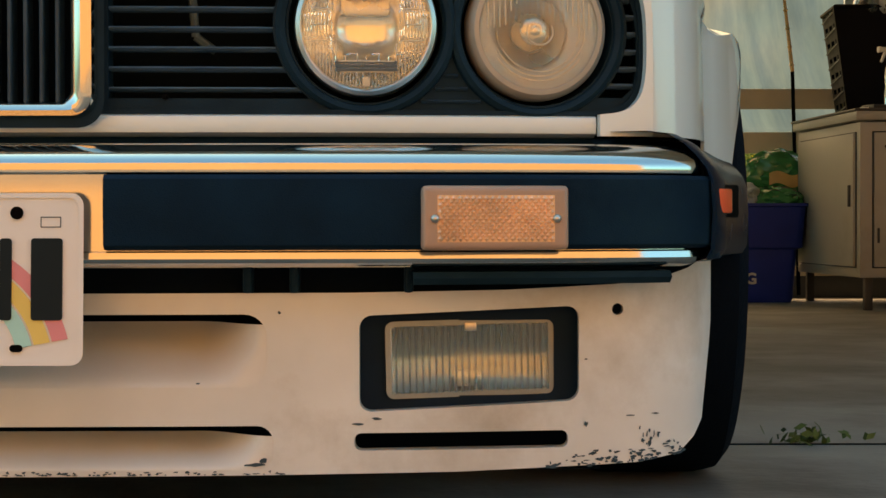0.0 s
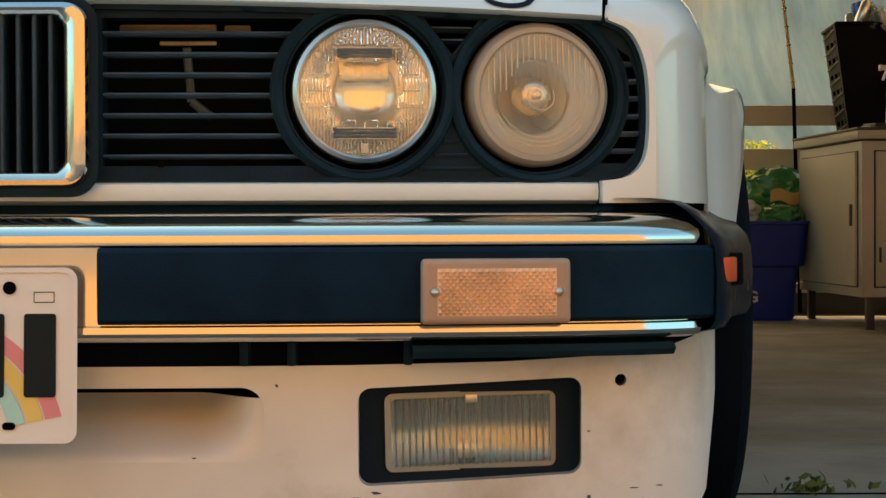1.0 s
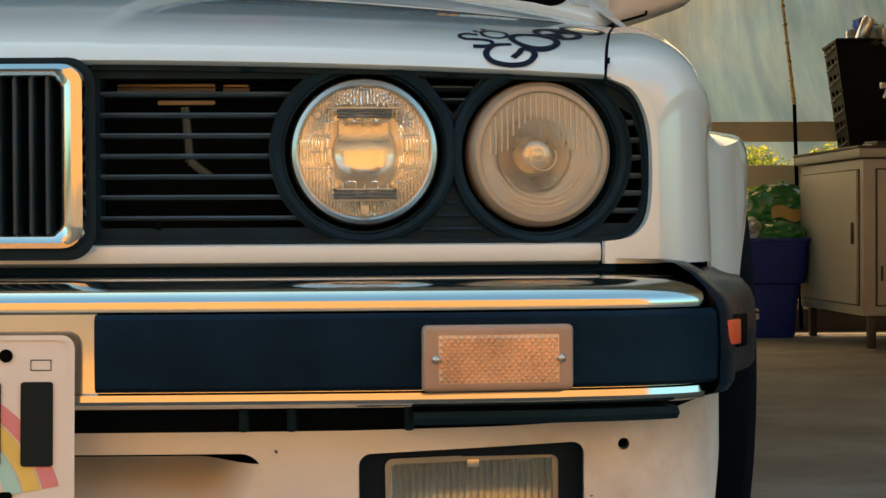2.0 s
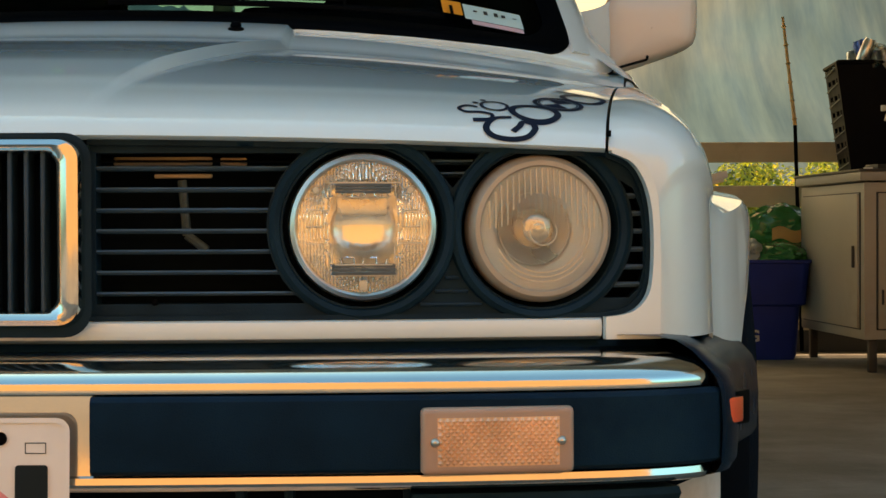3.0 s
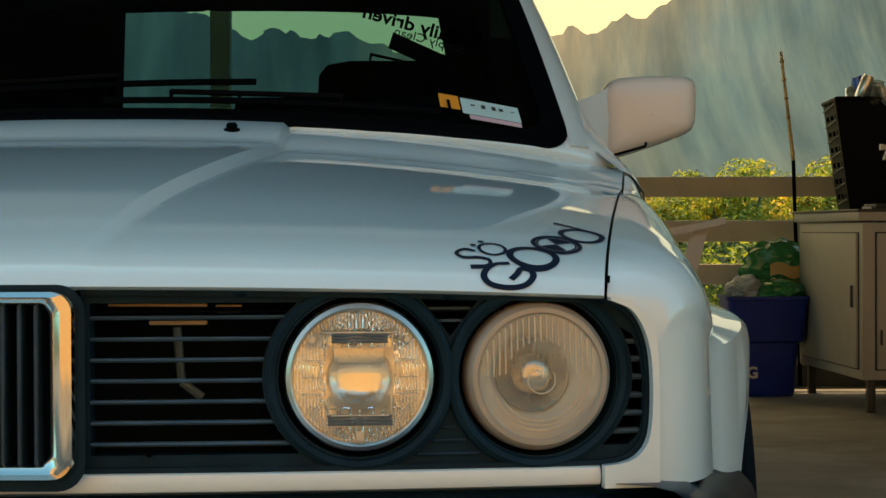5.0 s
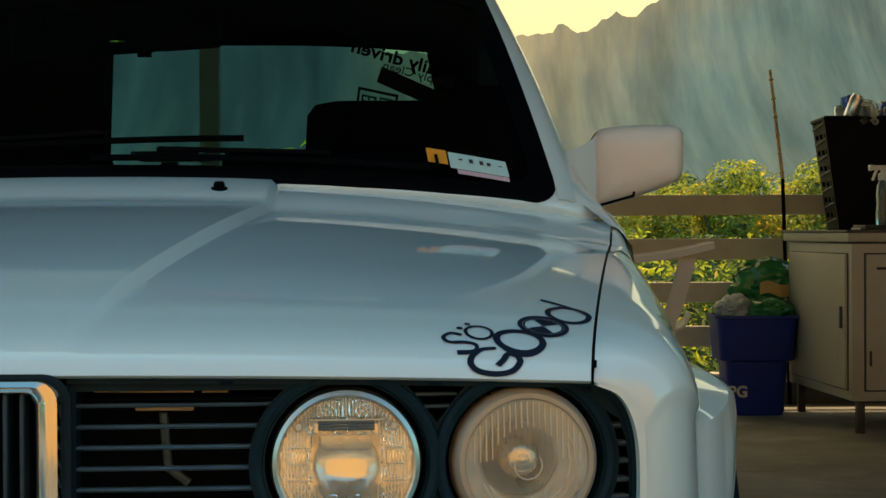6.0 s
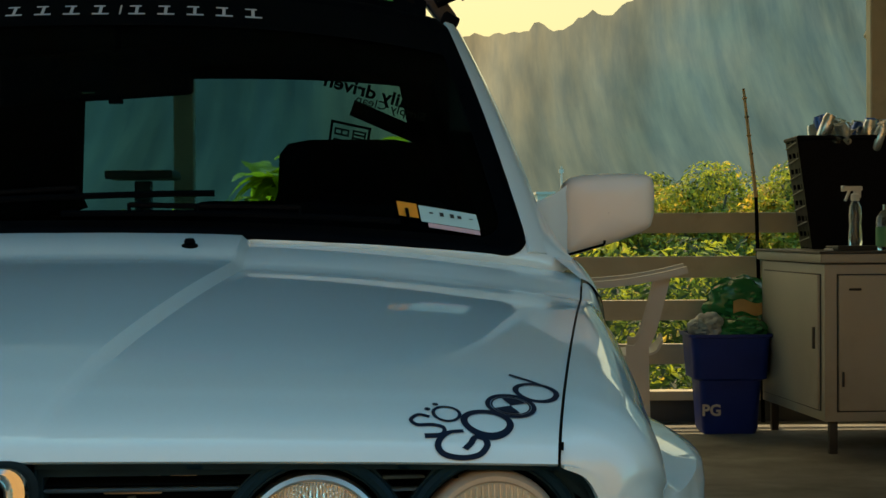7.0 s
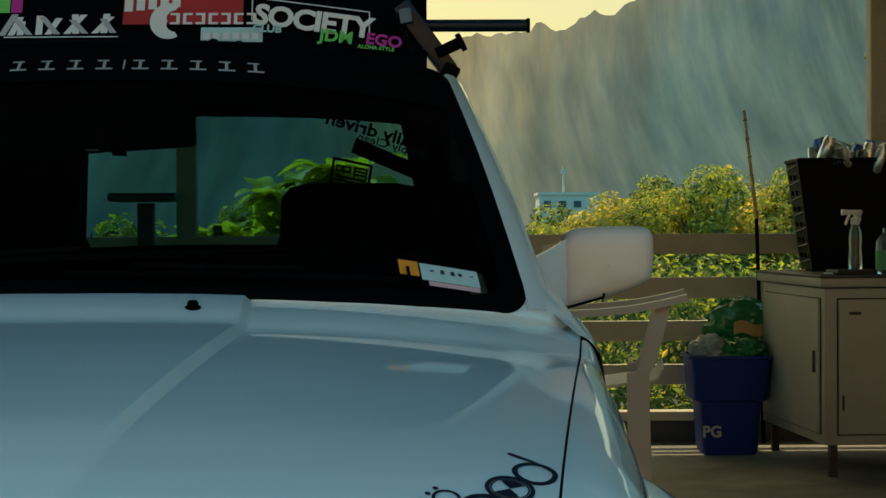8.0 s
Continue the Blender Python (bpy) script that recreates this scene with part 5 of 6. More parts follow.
KM = pose(2.06, 6.02, 0.738, 0, 0, -4)
W_, D_, H_ = 0.42, 0.42, 0.44


def crate_panel(p0, p1, q0, q1):
    """Wall between the lower corners p and upper corners q, as slats and uprights."""
    for k in range(7):
        b = bmesh.new()
        grid(b, [[Vector(p0).lerp(Vector(q0), f), Vector(p1).lerp(Vector(q1), f)] for f in (k / 7 + 0.015, (k + 1) / 7 - 0.03)])
        solid(b, 0.006)
        b.transform(KM)
        part("slat", b, crate_plastic, crate)
    for f in (0.0, 0.3, 0.6, 0.9):
        b = bmesh.new()
        grid(b, [[Vector(p0).lerp(Vector(p1), g).lerp(Vector(q0).lerp(Vector(q1), g), h) for g in (f, min(1, f + 0.1))] for h in (0, 1)])
        solid(b, 0.008)
        b.transform(KM)
        part("upright", b, crate_plastic, crate)


bot = [(0.02, -0.02, 0), (W_ - 0.03, -0.02, 0), (W_ - 0.03, D_ - 0.02, 0), (0.02, D_ - 0.02, 0)]
top = [(-0.04, -0.03, H_), (W_, -0.03, H_), (W_, D_, H_ + 0.005), (-0.04, D_, H_ + 0.005)]
for i in range(4):
    j = (i + 1) % 4
    if i == 0:
        b = bmesh.new()
        grid(b, [[Vector(bot[0]), Vector(bot[1])], [Vector(top[0]), Vector(top[1])]])
        solid(b, 0.006)
        b.transform(KM)
        part("side", b, crate_plastic, crate)
    else:
        crate_panel(bot[i], bot[j], top[i], top[j])
    b = bmesh.new()
    rod(b, top[i], top[j], 0.009, seg=6)
    b.transform(KM)
    part("rim", b, crate_plastic, crate)
b = bmesh.new()
box(b, (W_ - 0.05, D_ - 0.05, 0.3), (W_ / 2, D_ / 2, 0.16))
b.transform(KM)
part("liner", b, crate_plastic, crate)
for k in range(7):
    f = (k + 0.6) / 7
    b = bmesh.new()
    p, q = Vector(bot[0]).lerp(Vector(top[0]), f), Vector(bot[3]).lerp(Vector(top[3]), f)
    rod(b, p + Vector((-0.006, 0.02, 0.012)), q + Vector((-0.006, -0.03, -0.01)), 0.0028, seg=5)
    b.transform(KM)
    part("slat_edge", b, crate_edge, crate)
rnd = random.Random(5)


def can(h=0.115, r=0.032):
    b = bmesh.new()
    lathe(b, [(0, 0), (r * 0.8, 0), (r, 0.012), (r, h * 0.82), (r * 0.82, h * 0.95), (r * 0.84, h), (r * 0.76, h), (r * 0.74, h - 0.004), (0, h - 0.004)], None, 14)
    for v in b.verts:
        if 0.01 < v.co.z < h * 0.85:
            v.co.x += 0.006 * noise.noise(v.co * 40 + Vector((h * 100, 0, 0)))
            v.co.y += 0.008 * noise.noise(v.co * 35 + Vector((0, h * 100, 0)))
    return b


for k in range(40):
    b = can(0.085 + 0.025 * rnd.random(), 0.026)
    mt = [can_metal, can_blue, clear_plastic, can_metal][k % 4]
    x, y = 0.05 + 0.34 * rnd.random(), -0.0 + 0.36 * rnd.random()
    if k < 14:
        x, y = 0.05 + 0.026 * k, -0.005 + 0.03 * (k % 2)
    b.transform(KM @ pose(x, y, H_ - 0.055 + 0.03 * rnd.random() + (0.025 if k in (0, 1, 2, 12) else 0), rnd.uniform(-25, 25), rnd.uniform(-25, 25), rnd.uniform(0, 360)))
    tagged(part("drink_can", b, mt), "crushed empty drink can in the black crate", "can", "cans in the crate")
for k in range(3):
    b = can(0.10, 0.024)
    b.transform(KM @ pose(0.03 + 0.01 * k, 0.26 - 0.10 * k, H_ - 0.08 - 0.005 * k, 20, -15, 30))
    tagged(part("drink_can", b, can_metal), "crushed empty drink can in the black crate", "can", "cans in the crate")


# spray bottle, squeeze bottle, small items
def sprayer(M, body_mat, h=0.2):
    root = thing("spray_bottle", "clear spray bottle with a white trigger head on the cabinet", "bottle", "spray bottles")
    b = bmesh.new()
    lathe(b, [(0, 0), (0.023, 0), (0.026, 0.006), (0.026, h * 0.35), (0.022, h * 0.5), (0.025, h * 0.68), (0.021, h * 0.86), (0.012, h * 0.96), (0.011, h)], None, 20)
    b.transform(M)
    part("bottle", b, body_mat, root)
    b = bmesh.new()
    lathe(b, [(0.016, h - 0.006), (0.017, h + 0.016), (0.010, h + 0.022), (0, h + 0.022)], None, 14)
    box(b, (0.070, 0.018, 0.018), (-0.008, 0, h + 0.040), bevel=0.005)
    box(b, (0.026, 0.018, 0.040), (0.008, 0, h + 0.025), bevel=0.004)
    b.transform(M)
    head = part("trigger_head", b, sprayer_white, root, "white trigger head")
    b = bmesh.new()
    box(b, (0.009, 0.012, 0.045), (-0.030, 0, h + 0.014), pose(0, 0, 0, 0, 22, 0), 0.003)
    box(b, (0.012, 0.022, 0.022), (-0.046, 0, h + 0.040), bevel=0.003)
    b.transform(M)
    part("trigger", b, sprayer_white, head)
    return root


sprayer(pose(2.140, 5.55, 0.738, 0, 0, 8), clear_plastic, 0.19)
b = bmesh.new()
lathe(b, [(0, 0), (0.034, 0), (0.036, 0.01), (0.036, 0.12), (0.02, 0.145), (0.010, 0.15), (0.010, 0.17), (0, 0.17)], pose(2.255, 5.56, 0.738), 18)
tagged(part("squeeze_bottle", b, clear_plastic), "small squeeze bottle with a green label", "bottle")
b = bmesh.new()
lathe(b, [(0.0365, 0.015), (0.0365, 0.085)], pose(2.255, 5.56, 0.738), 18)
lb = part("label", b, label_green, bpy.data.objects["squeeze_bottle"])
b = bmesh.new()
box(b, (0.16, 0.10, 0.018), (2.11, 5.48, 0.748), pose(0, 0, 0, 0, 0, 15), 0.004)
tagged(part("notebook", b, cabinet_dark), "dark flat notebook lying on the cabinet", "book")
b = bmesh.new()
box(b, (0.08, 0.05, 0.008), (2.05, 5.47, 0.743), pose(0, 0, 0, 0, 0, -20), 0.002)
tagged(part("paper_pad", b, sprayer_white), "pale paper pad lying on the cabinet", "paper")

# bamboo cane leaning by the cabinet
cane = thing("bamboo_cane", "thin bamboo cane with a dark wrapped lower end", "cane")
pts = [Vector((1.925, 6.36, 0.0)), Vector((1.940, 6.37, 0.74)), Vector((1.915, 6.38, 0.95)), Vector((1.868, 6.40, 1.40))]
b = bmesh.new()
rod(b, pts[1] + Vector((0, 0, -0.72)), pts[1].lerp(pts[2], 1.0), 0.009, 0.008, 8)
part("grip", b, trim_black, cane, "dark wrapped grip")
b = bmesh.new()
rod(b, pts[2], pts[3], 0.0085, 0.006, 8)
part("cane", b, bamboo, cane)
for k in range(6):
    p = pts[2].lerp(pts[3], 0.06 + 0.17 * k)
    b = bmesh.new()
    lathe(b, [(0.007, -0.006), (0.0115, 0), (0.007, 0.006)], Matrix.Translation(p) @ (pts[3] - pts[2]).to_track_quat("Z", "Y").to_matrix().to_4x4(), 8)
    part("node", b, bamboo, cane)

# blue recycling bin with sacks
BM_ = pose(1.762, 6.22, 0)
binr = thing("recycling_bin", "blue plastic bin with a wide flared rim and pale mark", "bin")


def rsq(w, d, r, z):
    return [(x, y, z) for x, y in rrect(-w, w, -d, d, r, 5)]


b = bmesh.new()
grid(b, [rsq(0.002, 0.002, 0.001, 0.0), rsq(0.105, 0.11, 0.03, 0.0), rsq(0.112, 0.12, 0.03, 0.02), rsq(0.125, 0.13, 0.03, 0.215)], True)
b.transform(BM_)
part("body", b, bin_plastic, binr)
b = bmesh.new()
grid(b, [rsq(0.123, 0.128, 0.03, 0.212), rsq(0.148, 0.14, 0.035, 0.222), rsq(0.160, 0.155, 0.035, 0.385), rsq(0.170, 0.165, 0.035, 0.388), rsq(0.170, 0.165, 0.035, 0.40), rsq(0.155, 0.15, 0.03, 0.40), rsq(0.145, 0.14, 0.03, 0.30), rsq(0.002, 0.002, 0.001, 0.30)], True)
b.transform(BM_)
part("collar", b, bin_plastic, binr, "deep flared collar")
lettering("mark", "PG", 0.062, BM_ @ pose(-0.078, -0.1315, 0.095, 86, 0, 0), vinyl_grey, binr, label="faded white printed letters", bold=0.002)


def sack(name, label, c, r, mt, seed):
    b = bmesh.new()
    bmesh.ops.create_icosphere(b, subdivisions=4, radius=1.0)
    for v in b.verts:
        n = v.co.normalized()
        k = 1 + 0.20 * noise.noise(n * 2.2 + Vector((seed, 0, 0))) - 0.26 * abs(noise.noise(n * 4.5 + Vector((0, seed, 0)))) - 0.12 * abs(noise.noise(n * 11)) + 0.10
        v.co = Vector((n.x * r[0], n.y * r[1], n.z * r[2])) * k
    b.transform(Matrix.Translation(c))
    return tagged(part(name, b, mt), label, "sack")


sack("rubbish_sack", "bulging green plastic sack behind the blue bin", (1.845, 6.36, 0.51), (0.145, 0.09, 0.11), bag_green, 3)
sack("rubbish_sack", "crumpled dark green plastic bag in the blue bin", (1.812, 6.19, 0.415), (0.105, 0.11, 0.055), bag_green, 7)
sack("rubbish_sack", "crumpled pale plastic bag in the blue bin", (1.687, 6.20, 0.42), (0.075, 0.10, 0.06), bag_pale, 11)
b = bmesh.new()
grid(b, [[(1.80 + 0.12 * u, 6.262 - 0.012 * math.sin(math.pi * u), 0.475 + 0.05 * v + 0.01 * math.sin(6 * u)) for u in np.linspace(0, 1, 9)] for v in (0, 0.5, 1)])
part("print_patch", b, sack_tan, bpy.data.objects["rubbish_sack"], "tan printed patch")

# white plastic armchair
chair = thing("plastic_chair", "white moulded plastic armchair behind the car", "chair")
HM = pose(1.135, 4.72, 0, 0, 0, -6.5)


def slab(b, pts, w, t=0.006, axis=(0, 1, 0)):
    """A curved band of width w through pts."""
    ax = Vector(axis) * w / 2
    rows = [[p - ax, p, p + ax] for p in curve_at(pts, 24)]
    grid(b, rows)
    return solid(b, t)


for s in (-1, 1):
    b = slab(bmesh.new(), [(-0.24, s * 0.25, 0.66), (-0.1, s * 0.26, 0.655), (0.05, s * 0.26, 0.665), (0.17, s * 0.255, 0.685), (0.255, s * 0.25, 0.705)], 0.075, 0.022)
    b.transform(HM)
    part("armrest", b, chair_plastic, chair)
    b = slab(bmesh.new(), [(0.185, s * 0.255, 0.685), (0.168, s * 0.255, 0.62), (0.150, s * 0.255, 0.55), (0.128, s * 0.255, 0.48), (0.098, s * 0.255, 0.43)], 0.048, 0.03, (1, 0, 0))
    b.transform(HM)
    part("arm_support", b, chair_plastic, chair)
    b = slab(bmesh.new(), [(0.100, s * 0.255, 0.455), (0.102, s * 0.256, 0.30), (0.106, s * 0.258, 0.15), (0.112, s * 0.26, 0.0)], 0.072, 0.03, (1, 0, 0))
    b.transform(HM)
    part("leg", b, chair_plastic, chair)
    b = slab(bmesh.new(), [(-0.20, s * 0.23, 0.86), (-0.2, s * 0.24, 0.45), (-0.26, s * 0.25, 0.0)], 0.05, 0.02)
    b.transform(HM)
    part("leg", b, chair_plastic, chair)
b = slab(bmesh.new(), [(-0.22, 0, 0.425), (-0.05, 0, 0.41), (0.08, 0, 0.425), (0.15, 0, 0.435), (0.175, 0, 0.47)], 0.48, 0.008)
b.transform(HM)
part("seat", b, chair_plastic, chair)
b = slab(bmesh.new(), [(-0.20, 0, 0.44), (-0.23, 0, 0.6), (-0.27, 0, 0.86)], 0.40, 0.008)
b.transform(HM)
part("backrest", b, chair_plastic, chair)

# ---- planting beyond the fence ----

def clump(centres, radii, size, per, seed, flat=0.75):
    """Many small bent leaves spread over lumpy crowns; returns arrays for one mesh."""
    rs = np.random.RandomState(seed)
    vs, fs, mi = [], [], []
    for (cx, cy, cz), r in zip(centres, radii):
        n = int(per * r * r) + 6
        # a tone per clump paints some clumps lit and others shaded
        tone = rs.rand()
        d = rs.normal(size=(n, 3))
        d /= np.linalg.norm(d, axis=1)[:, None]
        rad = r * (0.55 + 0.5 * rs.rand(n) ** 0.5)
        p = np.array([cx, cy, cz]) + d * rad[:, None] * np.array([1, 1, flat])
        for k in range(n):
            a = rs.normal(size=3)
            nrm = d[k] + 0.7 * a / np.linalg.norm(a) + np.array([0, 0, 0.4])
            nrm /= np.linalg.norm(nrm)
            t = np.cross(nrm, rs.normal(size=3))
            t /= np.linalg.norm(t) + 1e-9
            w = np.cross(nrm, t)
            s = size * (0.6 + 0.8 * rs.rand())
            base = len(vs)
            q = p[k]
            vs += [q - t * s, q + w * s * 0.45 + nrm * s * 0.12, q + t * s - nrm * s * 0.15, q - w * s * 0.45 + nrm * s * 0.12]
            fs.append((base, base + 1, base + 2, base + 3))
            mi.append(0.45 * tone + 0.55 * rs.rand())
    return vs, fs, mi


def foliage(name, centres, radii, size, per, seed, mats, weights, parent=None, flat=0.75):
    vs, fs, mi = clump(centres, radii, size, per, seed, flat)
    me = bpy.data.meshes.new(name)
    me.from_pydata([tuple(v) for v in vs], [], fs)
    for m in mats:
        me.materials.append(m)
    cum = np.cumsum(weights) / np.sum(weights)
    me.polygons.foreach_set("material_index", [int(np.searchsorted(cum, m)) for m in mi])
    ob = new(name, me)
    ob.parent = parent
    return ob


def tree(x, y, z0, h, w, seed, mats, weights, leaf=0.13, per=260):
    rs = np.random.RandomState(seed)
    root = thing("tree", "broad round-topped tree with sunlit yellow-green leaves", "tree", "trees on the slope")
    b = bmesh.new()
    rod(b, (x, y, z0 - 0.3), (x + 0.1, y, z0 + h * 0.45), 0.16, 0.10, 9)
    for k in range(5):
        a = k * 1.3 + seed
        rod(b, (x + 0.05, y, z0 + h * (0.30 + 0.03 * k)), (x + math.cos(a) * w * 0.6, y + math.sin(a) * w * 0.5, z0 + h * (0.68 + 0.04 * k)), 0.07, 0.03, 7)
    part("trunk", b, bark, root)
    cs, rr = [], []
    for k in range(60):
        a, r = rs.uniform(0, 6.28), w * math.sqrt(rs.rand())
        top = h * (0.98 - 0.38 * (r / w) ** 2)
        cs.append((x + r * math.cos(a), y + 0.8 * r * math.sin(a), z0 + top * rs.uniform(0.55, 1.0) - 0.2))
        rr.append(w * rs.uniform(0.24, 0.40))
    foliage("crown", cs, rr, leaf, per, seed, mats, weights, root)
    return root


for k in range(15):
    x = 4.0 + 0.74 * k
    y = 49 + 2.5 * math.sin(k * 2.1)
    g = land(x, y)
    crest = interp(x, [(4.0, 1.5), (5.1, 1.95), (6.0, 2.35), (7.0, 2.52), (8.5, 2.58), (14, 2.5)])
    tree(x, y, g, crest - g, 1.7, 20 + k, leaf_mats[:3], (3.0, 5, 2.2), 0.075, 900)
for k in range(10):
    x = -14 + 3.6 * k * 0.9
    if x > 2.8:
        continue
    tree(x, 52, land(x, 52), 1.75 - land(x, 52), 1.8, 60 + k, leaf_mats[:3], (3, 5, 2), 0.16, 160)

# nearer shrubs on the bank, as one tangle of leaves
rs = np.random.RandomState(9)
cs, rr = [], []
for k in range(150):
    y = rs.uniform(8.6, 14)
    x = rs.uniform(-1.2, 5.2) if k % 3 else rs.uniform(1.0, 4.2)
    lift = interp(y, [(8.6, 0.0), (10, 0.25), (14, 0.55)])
    cs.append((x, y, rs.uniform(-0.7, lift)))
    rr.append(rs.uniform(0.18, 0.42))
tagged(foliage("shrubs", cs, rr, 0.034, 2300, 3, leaf_mats, (0.6, 1.8, 7.2, 0.8)), "tangled shrubs with yellow, green and rust leaves", "shrubs", kind="stuff")
cs, rr = [], []
for k in range(130):
    y = rs.uniform(20, 36)
    cs.append((rs.uniform(-4, 13), y, interp(y, [(20, -0.5), (36, 0.35)]) + rs.uniform(-1.4, 0.25)))
    rr.append(rs.uniform(0.5, 1.0))
tagged(foliage("hillside_bushes", cs, rr, 0.085, 330, 8, leaf_mats[:3], (2, 4, 4)), "dense green bushes covering the slope", "shrubs", kind="stuff")


# broad-leaved plant seen through the cabin
def leafy_plant(x, y, z0, n, size, seed, label):
    root = thing("broad_leaf_plant", label, "plant", "broad-leaved plants")
    rs = np.random.RandomState(seed)
    b = bmesh.new()
    rod(b, (x, y, -0.9), (x, y, z0 + 0.8), 0.05, 0.03, 8)
    part("stem", b, bark, root)
    for k in range(n):
        a = k * 2.4 + rs.uniform(-0.3, 0.3)
        up = rs.uniform(0.2, 1.25)
        b = bmesh.new()
        s = size * rs.uniform(0.6, 1.25)
        ox, oz = rs.uniform(-0.14, 0.14), -0.4 * rs.rand() ** 1.5
        rows = []
        for i in range(8):
            u = i / 7
            r = s * u
            wv = s * 0.28 * math.sin(math.pi * (0.08 + 0.9 * u)) ** 0.8
            z = s * (up * u - 0.75 * u * u)
            c, sn = math.cos(a), math.sin(a)
            rows.append([(x + ox + c * r - sn * wv * q, y + sn * r + c * wv * q, z0 + 0.75 + oz + z + 0.25 * wv * abs(q)) for q in (-1, 0, 1)])
        grid(b, rows)
        part("leaf", b, banana_leaf, root)
    return root


leafy_plant(-0.58, 9.0, 0.14, 60, 0.20, 1, "bright green broad-leaved plant beyond the fence")
leafy_plant(-0.20, 9.2, 0.38, 90, 0.24, 2, "tall bright green broad-leaved plant beyond the fence")
leafy_plant(0.08, 9.0, 0.46, 100, 0.25, 5, "bright green broad-leaved plant beyond the fence")

# distant white house and a mast
house = thing("house", "small white flat-roofed house far down the slope", "house")
hx, hy = 17.2, 250
b = bmesh.new()
box(b, (7.4, 8, 9.6), (hx + 2.3, hy, 0.3))
part("wall", b, house_white, house)
b = bmesh.new()
box(b, (7.8, 8.4, 0.35), (hx + 2.3, hy, 5.2))
part("roof", b, house_white, house)
for k in range(3):
    b = bmesh.new()
    box(b, (0.9, 0.2, 0.8), (hx - 0.4 + 1.9 * k, hy - 4.05, 3.9))
    part("window", b, house_dark, house)
b = bmesh.new()
rod(b, (hx + 1.7, hy - 3, 5.2), (hx + 1.7, hy - 3, 8.6), 0.14, 0.10, 8)
box(b, (0.6, 0.2, 0.5), (hx + 1.7, hy - 3, 8.0))
tagged(part("mast", b, house_white), "thin white mast beside the house", "mast")

# dark pedestal stand by the far fence, seen through the cabin
stand = thing("pedestal_stand", "dark pedestal stand with a flat top near the fence", "stand")
b = bmesh.new()
box(b, (0.27, 0.3, 0.035), (-0.585, 6.2, 1.048), bevel=0.01)
part("top", b, cabinet_dark, stand)
b = bmesh.new()
box(b, (0.065, 0.07, 1.01), (-0.585, 6.2, 0.52), bevel=0.006)
part("column", b, cabinet_dark, stand)
b = bmesh.new()
box(b, (0.30, 0.34, 0.03), (-0.585, 6.2, 0.015), bevel=0.006)
part("base", b, cabinet_dark, stand)

# weeds in the joint
b = bmesh.new()
rs = np.random.RandomState(2)
weed = thing("weed_tuft", "small green weed growing in the slab joint", "weed")
vs, fs = [], []
for k in range(60):
    x = 1.02 + 0.018 * rs.normal() if k < 46 else 1.02 + rs.uniform(-0.07, 0.10)
    z = abs(rs.normal()) * 0.010
    c = np.array([x, 1.06 + 0.012 * rs.normal(), z + 0.002])
    t, w = rs.normal(size=3), rs.normal(size=3)
    t, w = t / np.linalg.norm(t) * 0.011, w / np.linalg.norm(w) * 0.006
    n0 = len(vs)
    vs += [tuple(np.maximum(q, [-9, -9, 0.001])) for q in (c - t, c + w, c + t, c - w)]
    fs.append((n0, n0 + 1, n0 + 2, n0 + 3))
me = bpy.data.meshes.new("leaves")
me.from_pydata(vs, [], fs)
me.materials.append(weed_leaf)
new("leaves", me).parent = weed

# black sheet added behind the side glass to paint the cabin dark
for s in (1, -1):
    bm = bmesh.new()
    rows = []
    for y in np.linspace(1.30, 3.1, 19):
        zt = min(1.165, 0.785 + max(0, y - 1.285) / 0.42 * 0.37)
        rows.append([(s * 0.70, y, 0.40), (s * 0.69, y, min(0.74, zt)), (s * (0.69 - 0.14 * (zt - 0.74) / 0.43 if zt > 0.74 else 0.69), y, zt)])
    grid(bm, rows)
    part("side_blackout", bm, interior, car)

# ---- stickers on the hood ----
sticker = thing("hood_sticker", "dark blue vinyl lettering on the white hood", "sticker")


def on_hood(x, y):
    return (x, y, hood_z(x, y) + 0.0009)


def ring(cx, cy, rx, ry, wx, wy, name="letter_o", material=None, a0=0, a1=360, tilt=0.0, n=44):
    b = bmesh.new()
    rows = []
    for i in range(n + 1):
        a = radians(a0 + (a1 - a0) * i / n)
        row = []
        for f in (0, 0.5, 1):
            px, py = (rx - wx * f) * math.cos(a), (ry - wy * f) * math.sin(a)
            row.append(on_hood(cx + px + tilt * py, cy + py))
        rows.append(row)
    grid(b, rows)
    return part(name, b, material or vinyl, sticker)


LIP = [0.0]
for (s0, z0), (s1, z1) in zip(HOOD_Z, HOOD_Z[1:]):
    LIP.append(LIP[-1] + math.hypot(s1 - s0, z1 - z0))


def over_lip(x, a):
    """A point on the hood, a metres up its face from the front edge."""
    s = float(np.interp(a, LIP, [q[0] for q in HOOD_Z]))
    f = hood_front(x)
    y = f + s / 0.86 * (base_y(x) - 0.125 - 0.02 * abs(x) - f)
    return (x, y - 0.0006, hood_z(x, y) + 0.0006)


def stroke(pts, wx, wy, name, place=on_hood):
    b = bmesh.new()
    c = curve_at([(x, y, 0) for x, y in pts], 30)
    rows = []
    for i, p in enumerate(c):
        d = c[min(i + 1, 29)] - c[max(i - 1, 0)]
        d = Vector((d.x / wx, d.y / wy)).normalized()
        ox, oy = -d.y * wx / 2, d.x * wy / 2
        rows.append([place(p.x - ox, p.y - oy), place(p.x, p.y), place(p.x + ox, p.y + oy)])
    grid(b, rows)
    return part(name, b, vinyl, sticker)


